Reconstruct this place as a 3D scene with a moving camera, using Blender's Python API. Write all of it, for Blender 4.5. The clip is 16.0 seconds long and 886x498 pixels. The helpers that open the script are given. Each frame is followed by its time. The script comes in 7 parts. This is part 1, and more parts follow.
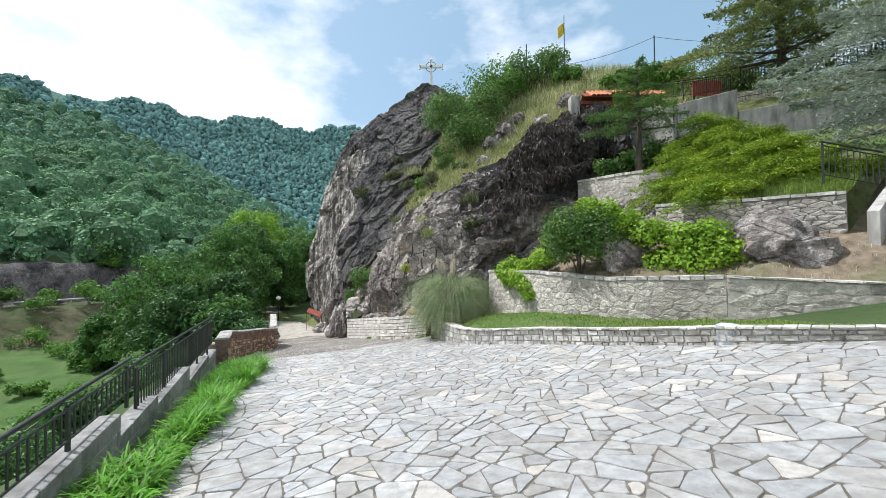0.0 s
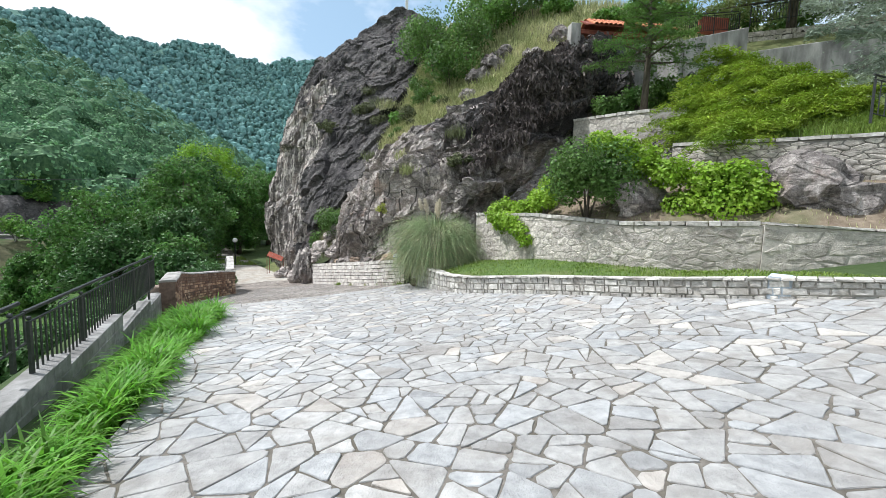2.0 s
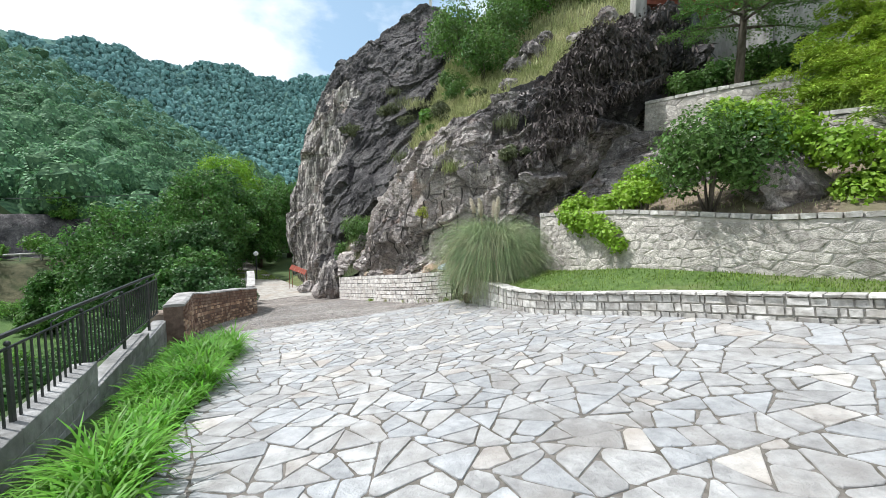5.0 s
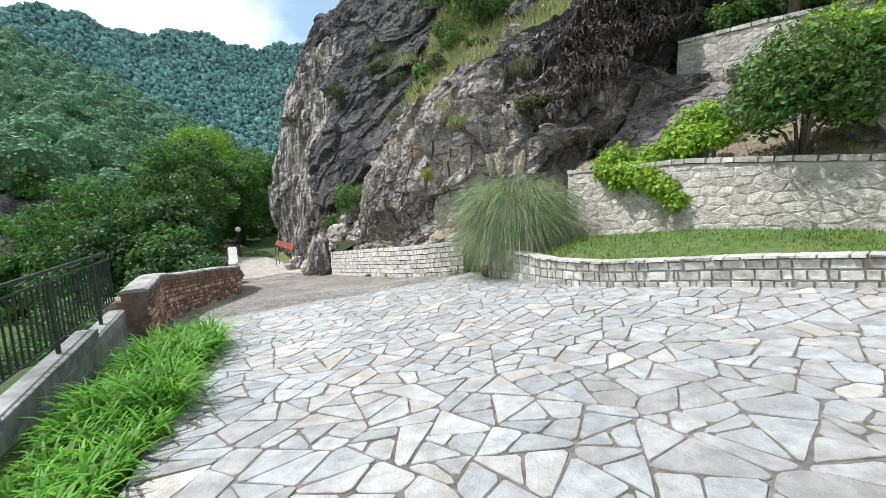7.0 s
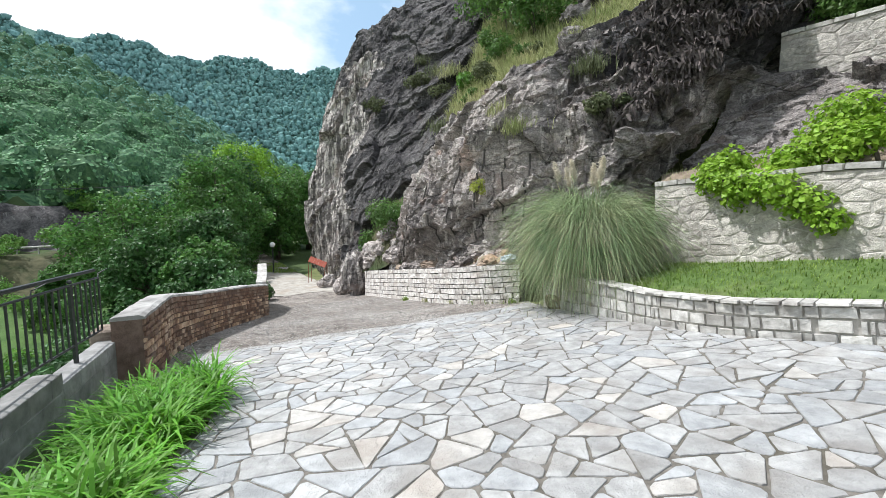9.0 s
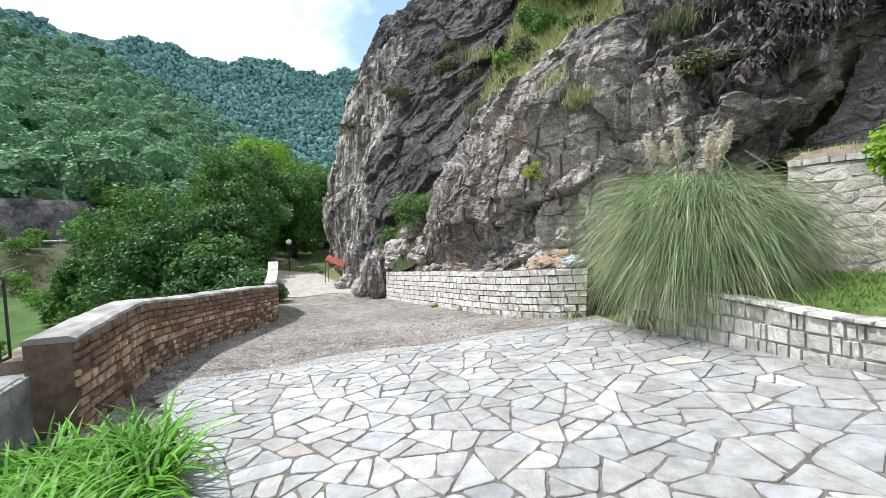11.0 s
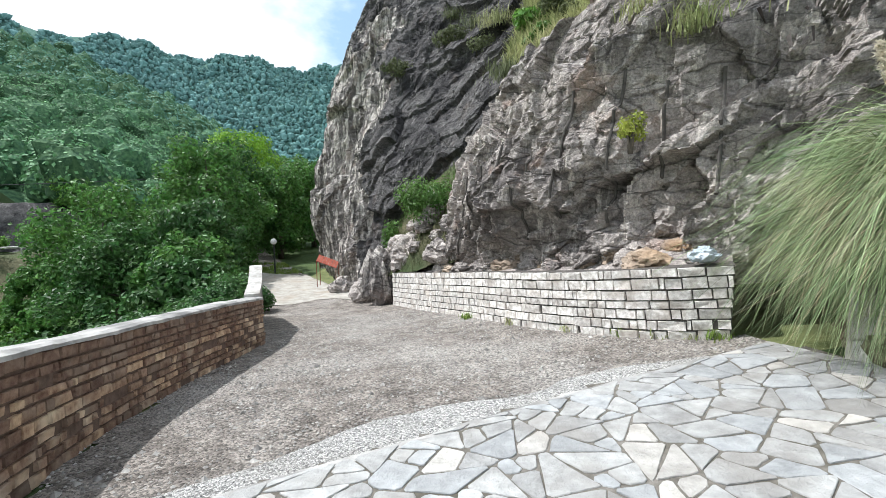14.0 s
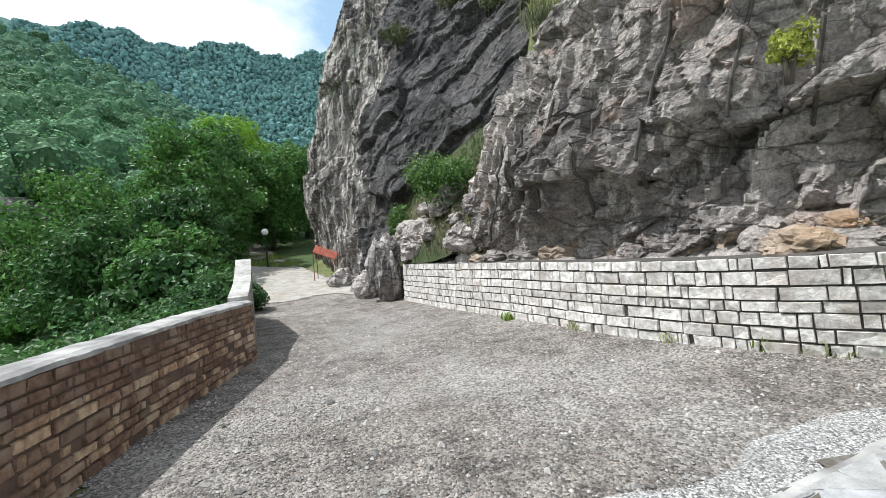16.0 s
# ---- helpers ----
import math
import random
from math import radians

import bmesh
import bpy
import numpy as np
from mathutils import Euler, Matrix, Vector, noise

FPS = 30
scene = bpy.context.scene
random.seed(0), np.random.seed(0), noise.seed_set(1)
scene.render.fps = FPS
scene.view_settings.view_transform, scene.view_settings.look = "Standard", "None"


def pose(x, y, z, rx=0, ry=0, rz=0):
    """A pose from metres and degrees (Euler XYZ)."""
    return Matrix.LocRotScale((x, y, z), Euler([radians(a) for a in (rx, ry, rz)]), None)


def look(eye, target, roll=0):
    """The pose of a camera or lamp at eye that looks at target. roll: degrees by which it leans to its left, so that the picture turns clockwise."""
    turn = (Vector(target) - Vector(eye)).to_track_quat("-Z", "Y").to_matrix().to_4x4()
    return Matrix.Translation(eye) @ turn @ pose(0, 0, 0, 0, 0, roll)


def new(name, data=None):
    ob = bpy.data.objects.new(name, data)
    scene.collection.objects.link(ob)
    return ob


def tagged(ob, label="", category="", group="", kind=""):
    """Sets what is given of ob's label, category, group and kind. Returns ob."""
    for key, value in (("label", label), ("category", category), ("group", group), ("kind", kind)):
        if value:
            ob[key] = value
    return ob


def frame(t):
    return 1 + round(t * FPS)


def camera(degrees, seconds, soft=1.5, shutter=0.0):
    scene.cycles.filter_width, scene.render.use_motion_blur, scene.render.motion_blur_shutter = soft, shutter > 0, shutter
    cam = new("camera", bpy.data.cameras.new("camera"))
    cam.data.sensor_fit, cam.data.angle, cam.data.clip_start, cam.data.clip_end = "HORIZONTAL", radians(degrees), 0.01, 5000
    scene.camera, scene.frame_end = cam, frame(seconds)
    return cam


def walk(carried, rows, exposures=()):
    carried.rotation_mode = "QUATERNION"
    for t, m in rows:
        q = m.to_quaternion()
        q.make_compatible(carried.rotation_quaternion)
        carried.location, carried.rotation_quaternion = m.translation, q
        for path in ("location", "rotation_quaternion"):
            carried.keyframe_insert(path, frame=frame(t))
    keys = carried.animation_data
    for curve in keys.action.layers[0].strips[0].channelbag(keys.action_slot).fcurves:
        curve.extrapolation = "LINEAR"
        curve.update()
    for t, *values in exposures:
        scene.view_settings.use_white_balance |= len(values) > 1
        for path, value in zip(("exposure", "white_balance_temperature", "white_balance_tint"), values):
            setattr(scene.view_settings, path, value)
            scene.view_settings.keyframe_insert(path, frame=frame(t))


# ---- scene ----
cam = camera(94.5, 16.0, 0.8)
PATH = [
    (0, (0.0, 0.195, 1.435), (0.004, 2.194, 1.485), -0.5),
    (0.5, (-0.144, 0.645, 1.36), (-0.243, 2.64, 1.45), 1.3),
    (1, (-0.387, 1.017, 1.243), (-0.349, 3.016, 1.269), 0.4),
    (1.5, (-0.568, 1.397, 1.122), (-0.602, 3.395, 1.035), -1.7),
    (2, (-0.706, 1.835, 1.088), (-0.521, 3.817, 0.895), 1.6),
    (2.5, (-0.896, 2.18, 1.075), (-0.618, 4.151, 0.881), 0.6),
    (3, (-1.066, 2.642, 1.036), (-0.932, 4.635, 0.941), 1.1),
    (3.5, (-1.169, 3.058, 0.938), (-1.001, 5.049, 0.838), 0.1),
    (4, (-1.315, 3.498, 0.882), (-1.133, 5.487, 0.777), 0.7),
    (4.5, (-1.487, 3.948, 0.86), (-1.413, 5.946, 0.784), 0.1),
    (5, (-1.693, 4.344, 0.847), (-1.592, 6.336, 0.697), 0.1),
    (5.2, (-1.752, 4.535, 0.799), (-1.731, 6.531, 0.683), 0.6),
    (7.3, (-2.422, 6.26, 0.556), (-2.244, 8.23, 0.262), -1.2),
    (7.5, (-2.483, 6.402, 0.56), (-2.312, 8.38, 0.316), -0.9),
    (8, (-2.548, 6.886, 0.518), (-2.485, 8.872, 0.295), 1.1),
    (8.5, (-2.66, 7.311, 0.465), (-2.471, 9.283, 0.188), -0.4),
    (9, (-2.731, 7.779, 0.42), (-2.715, 9.77, 0.232), -0.3),
    (9.2, (-2.77, 7.964, 0.444), (-2.786, 9.956, 0.267), 0.2),
    (11.3, (-3.466, 10.089, 0.146), (-3.558, 12.078, -0.039), 0.5),
    (11.5, (-3.566, 10.249, 0.145), (-3.716, 12.233, -0.052), 1.0),
    (12, (-3.789, 10.699, 0.039), (-3.778, 12.678, -0.25), -0.7),
    (12.5, (-3.988, 11.194, -0.018), (-4.021, 13.187, -0.185), 1.5),
    (13, (-4.222, 11.655, -0.08), (-4.226, 13.645, -0.276), 0.7),
    (13.5, (-4.4, 12.127, -0.101), (-4.382, 14.116, -0.316), -0.4),
    (14, (-4.558, 12.627, -0.122), (-4.557, 14.617, -0.322), -0.8),
    (14.5, (-4.762, 13.084, -0.212), (-4.605, 15.054, -0.523), -1.6),
    (15, (-4.927, 13.608, -0.256), (-4.887, 15.586, -0.543), -0.9),
    (15.5, (-5.179, 14.074, -0.327), (-5.026, 16.037, -0.679), -2.6),
    (16, (-5.362, 14.631, -0.347), (-5.33, 16.613, -0.607), -2.0),
]
walk(cam, [(t, look(eye, target, roll)) for t, eye, target, roll in PATH], [(0, 0.15, 6250, 11), (3, 0.22, 6200, 11), (8, 0.22, 6200, 11), (11.5, 0.38, 6200, 11), (13.5, 0.36, 6150, 10), (16, 0.20, 6150, 9)])

# world, sun and exposure
SUN = Vector((-0.52, 0.17, 0.84)).normalized()          # towards the sun
world = bpy.data.worlds.new("world")
scene.world = world
world.use_nodes = True
wn, wl = world.node_tree.nodes, world.node_tree.links
wn.clear()
sky = wn.new("ShaderNodeTexSky")
sky.sky_type, sky.sun_disc = "NISHITA", False
sky.sun_elevation, sky.sun_rotation = math.asin(SUN.z), math.atan2(SUN.x, SUN.y)
sky.air_density, sky.dust_density = 1.0, 2.0
coord = wn.new("ShaderNodeTexCoord")
cmap = wn.new("ShaderNodeMapping")
cmap.inputs["Scale"].default_value = (1.0, 1.0, 1.9)
cmap.inputs["Location"].default_value = (0.35, 0.1, 0.2)
cn = wn.new("ShaderNodeTexNoise")
cn.inputs["Scale"].default_value, cn.inputs["Detail"].default_value, cn.inputs["Roughness"].default_value = 1.7, 7, 0.55
cr = wn.new("ShaderNodeValToRGB")
cr.color_ramp.elements[0].position, cr.color_ramp.elements[1].position = 0.41, 0.55
cmix = wn.new("ShaderNodeMixRGB")
cmix.inputs["Color2"].default_value = (15.0, 15.3, 15.8, 1)
bg, wout = wn.new("ShaderNodeBackground"), wn.new("ShaderNodeOutputWorld")
bg.inputs["Strength"].default_value = 0.078
wl.new(coord.outputs["Generated"], cmap.inputs["Vector"])
wl.new(cmap.outputs["Vector"], cn.inputs["Vector"])
# the clouds part over the cliff
gap_dot = wn.new("ShaderNodeVectorMath")
gap_dot.operation = "DOT_PRODUCT"
gap_dot.inputs[1].default_value = (-0.150, 0.863, 0.483)
gap_fac = wn.new("ShaderNodeMapRange")
gap_fac.interpolation_type = "SMOOTHSTEP"
for key, val in (("From Min", 0.945), ("From Max", 0.998), ("To Min", 0.0), ("To Max", 0.10)):
    gap_fac.inputs[key].default_value = val
gap_sub = wn.new("ShaderNodeMath")
gap_sub.operation = "SUBTRACT"
wl.new(coord.outputs["Generated"], gap_dot.inputs[0])
wl.new(gap_dot.outputs["Value"], gap_fac.inputs["Value"])
wl.new(cn.outputs["Fac"], gap_sub.inputs[0])
wl.new(gap_fac.outputs["Result"], gap_sub.inputs[1])
wl.new(gap_sub.outputs[0], cr.inputs["Fac"])
wl.new(cr.outputs["Color"], cmix.inputs["Fac"])
lift = wn.new("ShaderNodeMixRGB")
lift.blend_type = "ADD"
lift.inputs["Fac"].default_value, lift.inputs["Color2"].default_value = 1.0, (2.8, 4.3, 5.1, 1)      # thin high haze
wl.new(sky.outputs["Color"], lift.inputs["Color1"])
wl.new(lift.outputs["Color"], cmix.inputs["Color1"])
wl.new(cmix.outputs["Color"], bg.inputs["Color"])
wl.new(bg.outputs["Background"], wout.inputs["Surface"])
sun_data = bpy.data.lights.new("sun", "SUN")
sun_data.energy, sun_data.angle, sun_data.color = 4.9, radians(0.6), (1.0, 0.975, 0.94)
sun = new("sun", sun_data)
sun.matrix_world = look(SUN * 60, (0, 0, 0))


# ---- noise and mesh tools ----
def hashed(ix, iy, iz, seed):
    n = (ix * 374761393 + iy * 668265263 + iz * 1274126177 + seed * 974634777) & 0x7FFFFFFF
    n = ((n ^ (n >> 13)) * 1103515245) & 0x7FFFFFFF
    n = ((n ^ (n >> 16)) * 668265263) & 0x7FFFFFFF
    return ((n ^ (n >> 15)) & 0xFFFFFF) / float(0xFFFFFF)


def vnoise(p, seed=0):
    """Value noise in -1..1 at the rows of p."""
    f = np.floor(p)
    i = f.astype(np.int64)
    w = p - f
    w = w * w * (3 - 2 * w)
    out = np.zeros(len(p))
    for dx in (0, 1):
        for dy in (0, 1):
            for dz in (0, 1):
                k = (w[:, 0] if dx else 1 - w[:, 0]) * (w[:, 1] if dy else 1 - w[:, 1]) * (w[:, 2] if dz else 1 - w[:, 2])
                out += k * hashed(i[:, 0] + dx, i[:, 1] + dy, i[:, 2] + dz, seed)
    return out * 2 - 1


def fbm(p, octaves=4, seed=0, gain=0.5):
    out, a, q = np.zeros(len(p)), 1.0, np.array(p, float)
    for o in range(octaves):
        out += a * vnoise(q, seed + o)
        a *= gain
        q = q * 2.03 + 7.1
    return out


def facets(p, seed=0):
    """Broken-rock noise: each cell of a jittered grid is a tilted flat face."""
    i = np.floor(p).astype(np.int64)
    best, val = np.full(len(p), 9e9), np.zeros(len(p))
    for dx in (-1, 0, 1):
        for dy in (-1, 0, 1):
            for dz in (-1, 0, 1):
                a, b, c = i[:, 0] + dx, i[:, 1] + dy, i[:, 2] + dz
                s = np.stack([a + hashed(a, b, c, seed), b + hashed(a, b, c, seed + 1), c + hashed(a, b, c, seed + 2)], 1)
                d = p - s
                r = (d * d).sum(1)
                tilt = np.stack([hashed(a, b, c, seed + k) - 0.5 for k in (3, 4, 5)], 1)
                v = (d * tilt).sum(1) * 1.6 + hashed(a, b, c, seed + 6) - 0.5
                m = r < best
                best[m], val[m] = r[m], v[m]
    return val


def mesh_from(name, verts, faces, material, smooth=False):
    me = bpy.data.meshes.new(name)
    me.from_pydata(np.asarray(verts).tolist() if isinstance(verts, np.ndarray) else verts, [],
                   faces.tolist() if isinstance(faces, np.ndarray) else faces)
    me.materials.append(material)
    if smooth:
        me.polygons.foreach_set("use_smooth", [True] * len(me.polygons))
    me.update()
    return me


def attach(name, me, parent, label=""):
    ob = new(name, me)
    ob.parent = parent
    if label:
        tagged(ob, label)
    return ob


def part(name, bm, material, parent, label="", smooth=False):
    me = bpy.data.meshes.new(name)
    bm.to_mesh(me)
    bm.free()
    me.materials.append(material)
    if smooth:
        me.polygons.foreach_set("use_smooth", [True] * len(me.polygons))
    return attach(name, me, parent, label)


def thing(name, place, label, category, group="", kind=""):
    ob = new(name)
    ob.location = place
    ob.empty_display_size = 0.2
    return tagged(ob, label, category, group, kind)


def grid_faces(nu, nv):
    k = np.arange((nu - 1) * (nv - 1))
    a = (k // (nv - 1)) * nv + k % (nv - 1)
    return np.stack([a, a + nv, a + nv + 1, a + 1], 1)


def box(bm, x0, x1, y0, y1, z0, z1, m=None, bevel=0.0):
    vs = [bm.verts.new((x, y, z)) for z in (z0, z1) for y in (y0, y1) for x in (x0, x1)]
    fs = [bm.faces.new([vs[i] for i in f]) for f in ((0, 2, 3, 1), (4, 5, 7, 6), (0, 1, 5, 4), (2, 6, 7, 3), (0, 4, 6, 2), (1, 3, 7, 5))]
    if bevel:
        es = list({e for f in fs for e in f.edges})
        r = bmesh.ops.bevel(bm, geom=es, offset=bevel, segments=1, affect="EDGES")
        vs = list({v for f in r["faces"] for v in f.verts} | {v for v in vs if v.is_valid})
    if m is not None:
        bmesh.ops.transform(bm, matrix=m, verts=vs)


def tube(bm, path, radii, sides=8):
    """A round tapered tube along a path of points."""
    rings = []
    path = [Vector(p) for p in path]
    for i, p in enumerate(path):
        t = (path[min(i + 1, len(path) - 1)] - path[max(i - 1, 0)]).normalized()
        a = t.orthogonal().normalized()
        b = t.cross(a)
        rings.append([bm.verts.new(p + (a * math.cos(2 * math.pi * k / sides) + b * math.sin(2 * math.pi * k / sides)) * radii[i]) for k in range(sides)])
    for r0, r1 in zip(rings, rings[1:]):
        for k in range(sides):
            bm.faces.new((r0[k], r0[(k + 1) % sides], r1[(k + 1) % sides], r1[k]))
    bm.faces.new(rings[0][::-1])
    bm.faces.new(rings[-1])


def spline(points, n):
    """n points along a smooth curve through the rows of points (any dimension)."""
    p = np.array(points, float)
    q = np.vstack([2 * p[0] - p[1], p, 2 * p[-1] - p[-2]])
    u = np.linspace(0, len(p) - 1, n)
    k = np.minimum(u.astype(int), len(p) - 2)
    f = (u - k)[:, None]
    a, b, c, d = q[k], q[k + 1], q[k + 2], q[k + 3]
    return 0.5 * (2 * b + (c - a) * f + (2 * a - 5 * b + 4 * c - d) * f ** 2 + (3 * b - a - 3 * c + d) * f ** 3)


def even(points, step):
    """A polyline or smooth curve resampled at even steps."""
    p = spline(points, 400)
    d = np.concatenate([[0], np.cumsum(np.hypot(*np.diff(p[:, :2], axis=0).T))])
    n = max(2, int(round(d[-1] / step)) + 1)
    s = np.linspace(0, d[-1], n)
    return np.stack([np.interp(s, d, p[:, k]) for k in range(p.shape[1])], 1)


# ---- materials ----
def mat(name, dark, light, scale=6.0, rough=0.85, bump=0.3, fine=60.0, stain=None, stain_scale=0.6, stain_amount=0.5, vary=0.0, island=0.0,
        stretch=(1, 1, 1), spec=0.3, metal=0.0, translucent=0.0, sharp=0.0):
    m = bpy.data.materials.new(name)
    m.use_nodes = True
    nt = m.node_tree
    n, l = nt.nodes, nt.links
    b = n["Principled BSDF"]
    b.inputs["Roughness"].default_value, b.inputs["Metallic"].default_value = rough, metal
    b.inputs["Specular IOR Level"].default_value = spec
    tc = n.new("ShaderNodeTexCoord")
    geo_n = n.new("ShaderNodeNewGeometry")
    mp = n.new("ShaderNodeMapping")
    mp.inputs["Scale"].default_value = stretch
    l.new(geo_n.outputs["Position"], mp.inputs["Vector"])
    a = n.new("ShaderNodeTexNoise")
    a.inputs["Scale"].default_value, a.inputs["Detail"].default_value, a.inputs["Roughness"].default_value = scale, 8, 0.62
    l.new(mp.outputs["Vector"], a.inputs["Vector"])
    ramp = n.new("ShaderNodeValToRGB")
    e = ramp.color_ramp.elements
    e[0].position, e[1].position = 0.32 + sharp, 0.68 - sharp
    e[0].color, e[1].color = (*dark, 1), (*light, 1)
    l.new(a.outputs["Fac"], ramp.inputs["Fac"])
    col = ramp.outputs["Color"]
    if stain:
        s_n = n.new("ShaderNodeTexNoise")
        s_n.inputs["Scale"].default_value, s_n.inputs["Detail"].default_value = stain_scale, 6
        l.new(mp.outputs["Vector"], s_n.inputs["Vector"])
        sr = n.new("ShaderNodeMapRange")
        sr.inputs["From Min"].default_value, sr.inputs["From Max"].default_value, sr.inputs["To Max"].default_value = 0.48, 0.66, stain_amount
        l.new(s_n.outputs["Fac"], sr.inputs["Value"])
        mx = n.new("ShaderNodeMixRGB")
        mx.inputs["Color2"].default_value = (*stain, 1)
        l.new(sr.outputs["Result"], mx.inputs["Fac"])
        l.new(col, mx.inputs["Color1"])
        col = mx.outputs["Color"]
    for amount, src in ((vary, "o"), (island, "i")):
        if amount:
            if src == "o":
                rnd = n.new("ShaderNodeObjectInfo").outputs["Random"]
            else:
                rnd = geo_n.outputs["Random Per Island"]
            mr = n.new("ShaderNodeMapRange")
            mr.inputs["To Min"].default_value, mr.inputs["To Max"].default_value = 1 - amount, 1 + amount
            l.new(rnd, mr.inputs["Value"])
            hs = n.new("ShaderNodeHueSaturation")
            l.new(mr.outputs["Result"], hs.inputs["Value"])
            hm = n.new("ShaderNodeMath")
            hm.operation = "MULTIPLY_ADD"
            hm.inputs[1].default_value, hm.inputs[2].default_value = 0.04 * amount, 0.5 - 0.02 * amount
            l.new(rnd, hm.inputs[0])
            l.new(hm.outputs[0], hs.inputs["Hue"])
            l.new(col, hs.inputs["Color"])
            col = hs.outputs["Color"]
    l.new(col, b.inputs["Base Color"])
    if bump:
        f = n.new("ShaderNodeTexNoise")
        f.inputs["Scale"].default_value, f.inputs["Detail"].default_value, f.inputs["Roughness"].default_value = fine, 5, 0.7
        l.new(mp.outputs["Vector"], f.inputs["Vector"])
        ad = n.new("ShaderNodeMath")
        ad.operation = "MULTIPLY_ADD"
        ad.inputs[1].default_value = 0.45
        l.new(f.outputs["Fac"], ad.inputs[0])
        l.new(a.outputs["Fac"], ad.inputs[2])
        bp = n.new("ShaderNodeBump")
        bp.inputs["Strength"].default_value, bp.inputs["Distance"].default_value = bump, 1.2 / scale * 0.25
        l.new(ad.outputs[0], bp.inputs["Height"])
        l.new(bp.outputs["Normal"], b.inputs["Normal"])
    if translucent:
        tr = n.new("ShaderNodeBsdfTranslucent")
        l.new(col, tr.inputs["Color"])
        ms = n.new("ShaderNodeMixShader")
        ms.inputs["Fac"].default_value = translucent
        l.new(b.outputs["BSDF"], ms.inputs[1])
        l.new(tr.outputs["BSDF"], ms.inputs[2])
        l.new(ms.outputs["Shader"], n["Material Output"].inputs["Surface"])
    return m


M_FLAG = mat("flagstone", (0.29, 0.288, 0.276), (0.50, 0.498, 0.482), 6.5, 0.62, 0.9, 34, (0.27, 0.25, 0.222), 1.8, 0.55, vary=0.14, island=0.14)
M_FLAGBLUE = mat("bluish_flagstone", (0.275, 0.284, 0.284), (0.475, 0.484, 0.484), 6.5, 0.60, 0.9, 34, (0.29, 0.285, 0.272), 1.6, 0.5, vary=0.14, island=0.14)
M_FLAGWARM = mat("beige_flagstone", (0.31, 0.294, 0.268), (0.51, 0.488, 0.452), 6.5, 0.64, 0.9, 34, (0.32, 0.272, 0.228), 1.8, 0.5, vary=0.14, island=0.14)
M_MORTAR = mat("paving_mortar", (0.09, 0.081, 0.067), (0.215, 0.198, 0.172), 11, 0.95, 0.8, 70, (0.08, 0.072, 0.052), 1.3, 0.65)
M_ASPHALT = mat("worn_asphalt", (0.112, 0.097, 0.084), (0.315, 0.282, 0.248), 3, 0.92, 0.7, 45, (0.36, 0.335, 0.305), 0.45, 0.75)


def add_pebbles(m, scale):
    """Exposed aggregate over a ground material: small cells, each with its own tone, sunk joints."""
    n, l = m.node_tree.nodes, m.node_tree.links
    b = n["Principled BSDF"]
    geo_n = n.new("ShaderNodeNewGeometry")
    v = n.new("ShaderNodeTexVoronoi")
    v.inputs["Scale"].default_value, v.inputs["Randomness"].default_value = scale, 1.0
    l.new(geo_n.outputs["Position"], v.inputs["Vector"])
    tone = n.new("ShaderNodeSeparateColor")
    l.new(v.outputs["Color"], tone.inputs["Color"])
    mr = n.new("ShaderNodeMapRange")
    mr.inputs["To Min"].default_value, mr.inputs["To Max"].default_value = 0.45, 1.75
    l.new(tone.outputs["Red"], mr.inputs["Value"])
    mx = n.new("ShaderNodeMixRGB")
    mx.blend_type, mx.inputs["Fac"].default_value = "MULTIPLY", 1.0
    old = b.inputs["Base Color"].links[0].from_socket
    l.new(old, mx.inputs["Color1"])
    l.new(mr.outputs["Result"], mx.inputs["Color2"])
    l.new(mx.outputs["Color"], b.inputs["Base Color"])
    bp = n.new("ShaderNodeBump")
    bp.inputs["Strength"].default_value, bp.inputs["Distance"].default_value = 1.0, 0.02
    bp.invert = True
    l.new(v.outputs["Distance"], bp.inputs["Height"])
    prev = b.inputs["Normal"].links[0].from_socket
    l.new(prev, bp.inputs["Normal"])
    l.new(bp.outputs["Normal"], b.inputs["Normal"])


add_pebbles(M_ASPHALT, 46)
M_GRAVEL = mat("pale_gravel", (0.20, 0.195, 0.185), (0.50, 0.49, 0.465), 45, 0.95, 0.8, 120, (0.26, 0.25, 0.23), 1.5, 0.6, sharp=0.06)
M_WHITE = mat("limewashed_stone", (0.47, 0.435, 0.395), (0.86, 0.83, 0.785), 14, 0.9, 1.0, 45, (0.40, 0.335, 0.28), 3.2, 0.5, vary=0.16, sharp=0.04)
M_JOINT = mat("dark_wall_joint", (0.05, 0.045, 0.04), (0.12, 0.11, 0.10), 12, 0.95, 0.4, 60)
M_STONE = mat("grey_walling_stone", (0.33, 0.305, 0.272), (0.66, 0.618, 0.56), 10, 0.9, 1.0, 40, (0.24, 0.215, 0.185), 1.7, 0.55, vary=0.2)
M_POINT = mat("pale_pointing", (0.38, 0.36, 0.325), (0.58, 0.55, 0.505), 10, 0.95, 0.6, 50, (0.28, 0.255, 0.225), 1.2, 0.5)
M_CAP = mat("pale_coping_stone", (0.36, 0.345, 0.315), (0.66, 0.645, 0.605), 9, 0.88, 0.8, 45, (0.24, 0.215, 0.185), 2.4, 0.6, vary=0.24)
M_BRICK = mat("brown_brick", (0.175, 0.095, 0.065), (0.46, 0.32, 0.22), 9, 0.92, 0.9, 45, (0.56, 0.46, 0.35), 2.6, 0.6, vary=0.55)
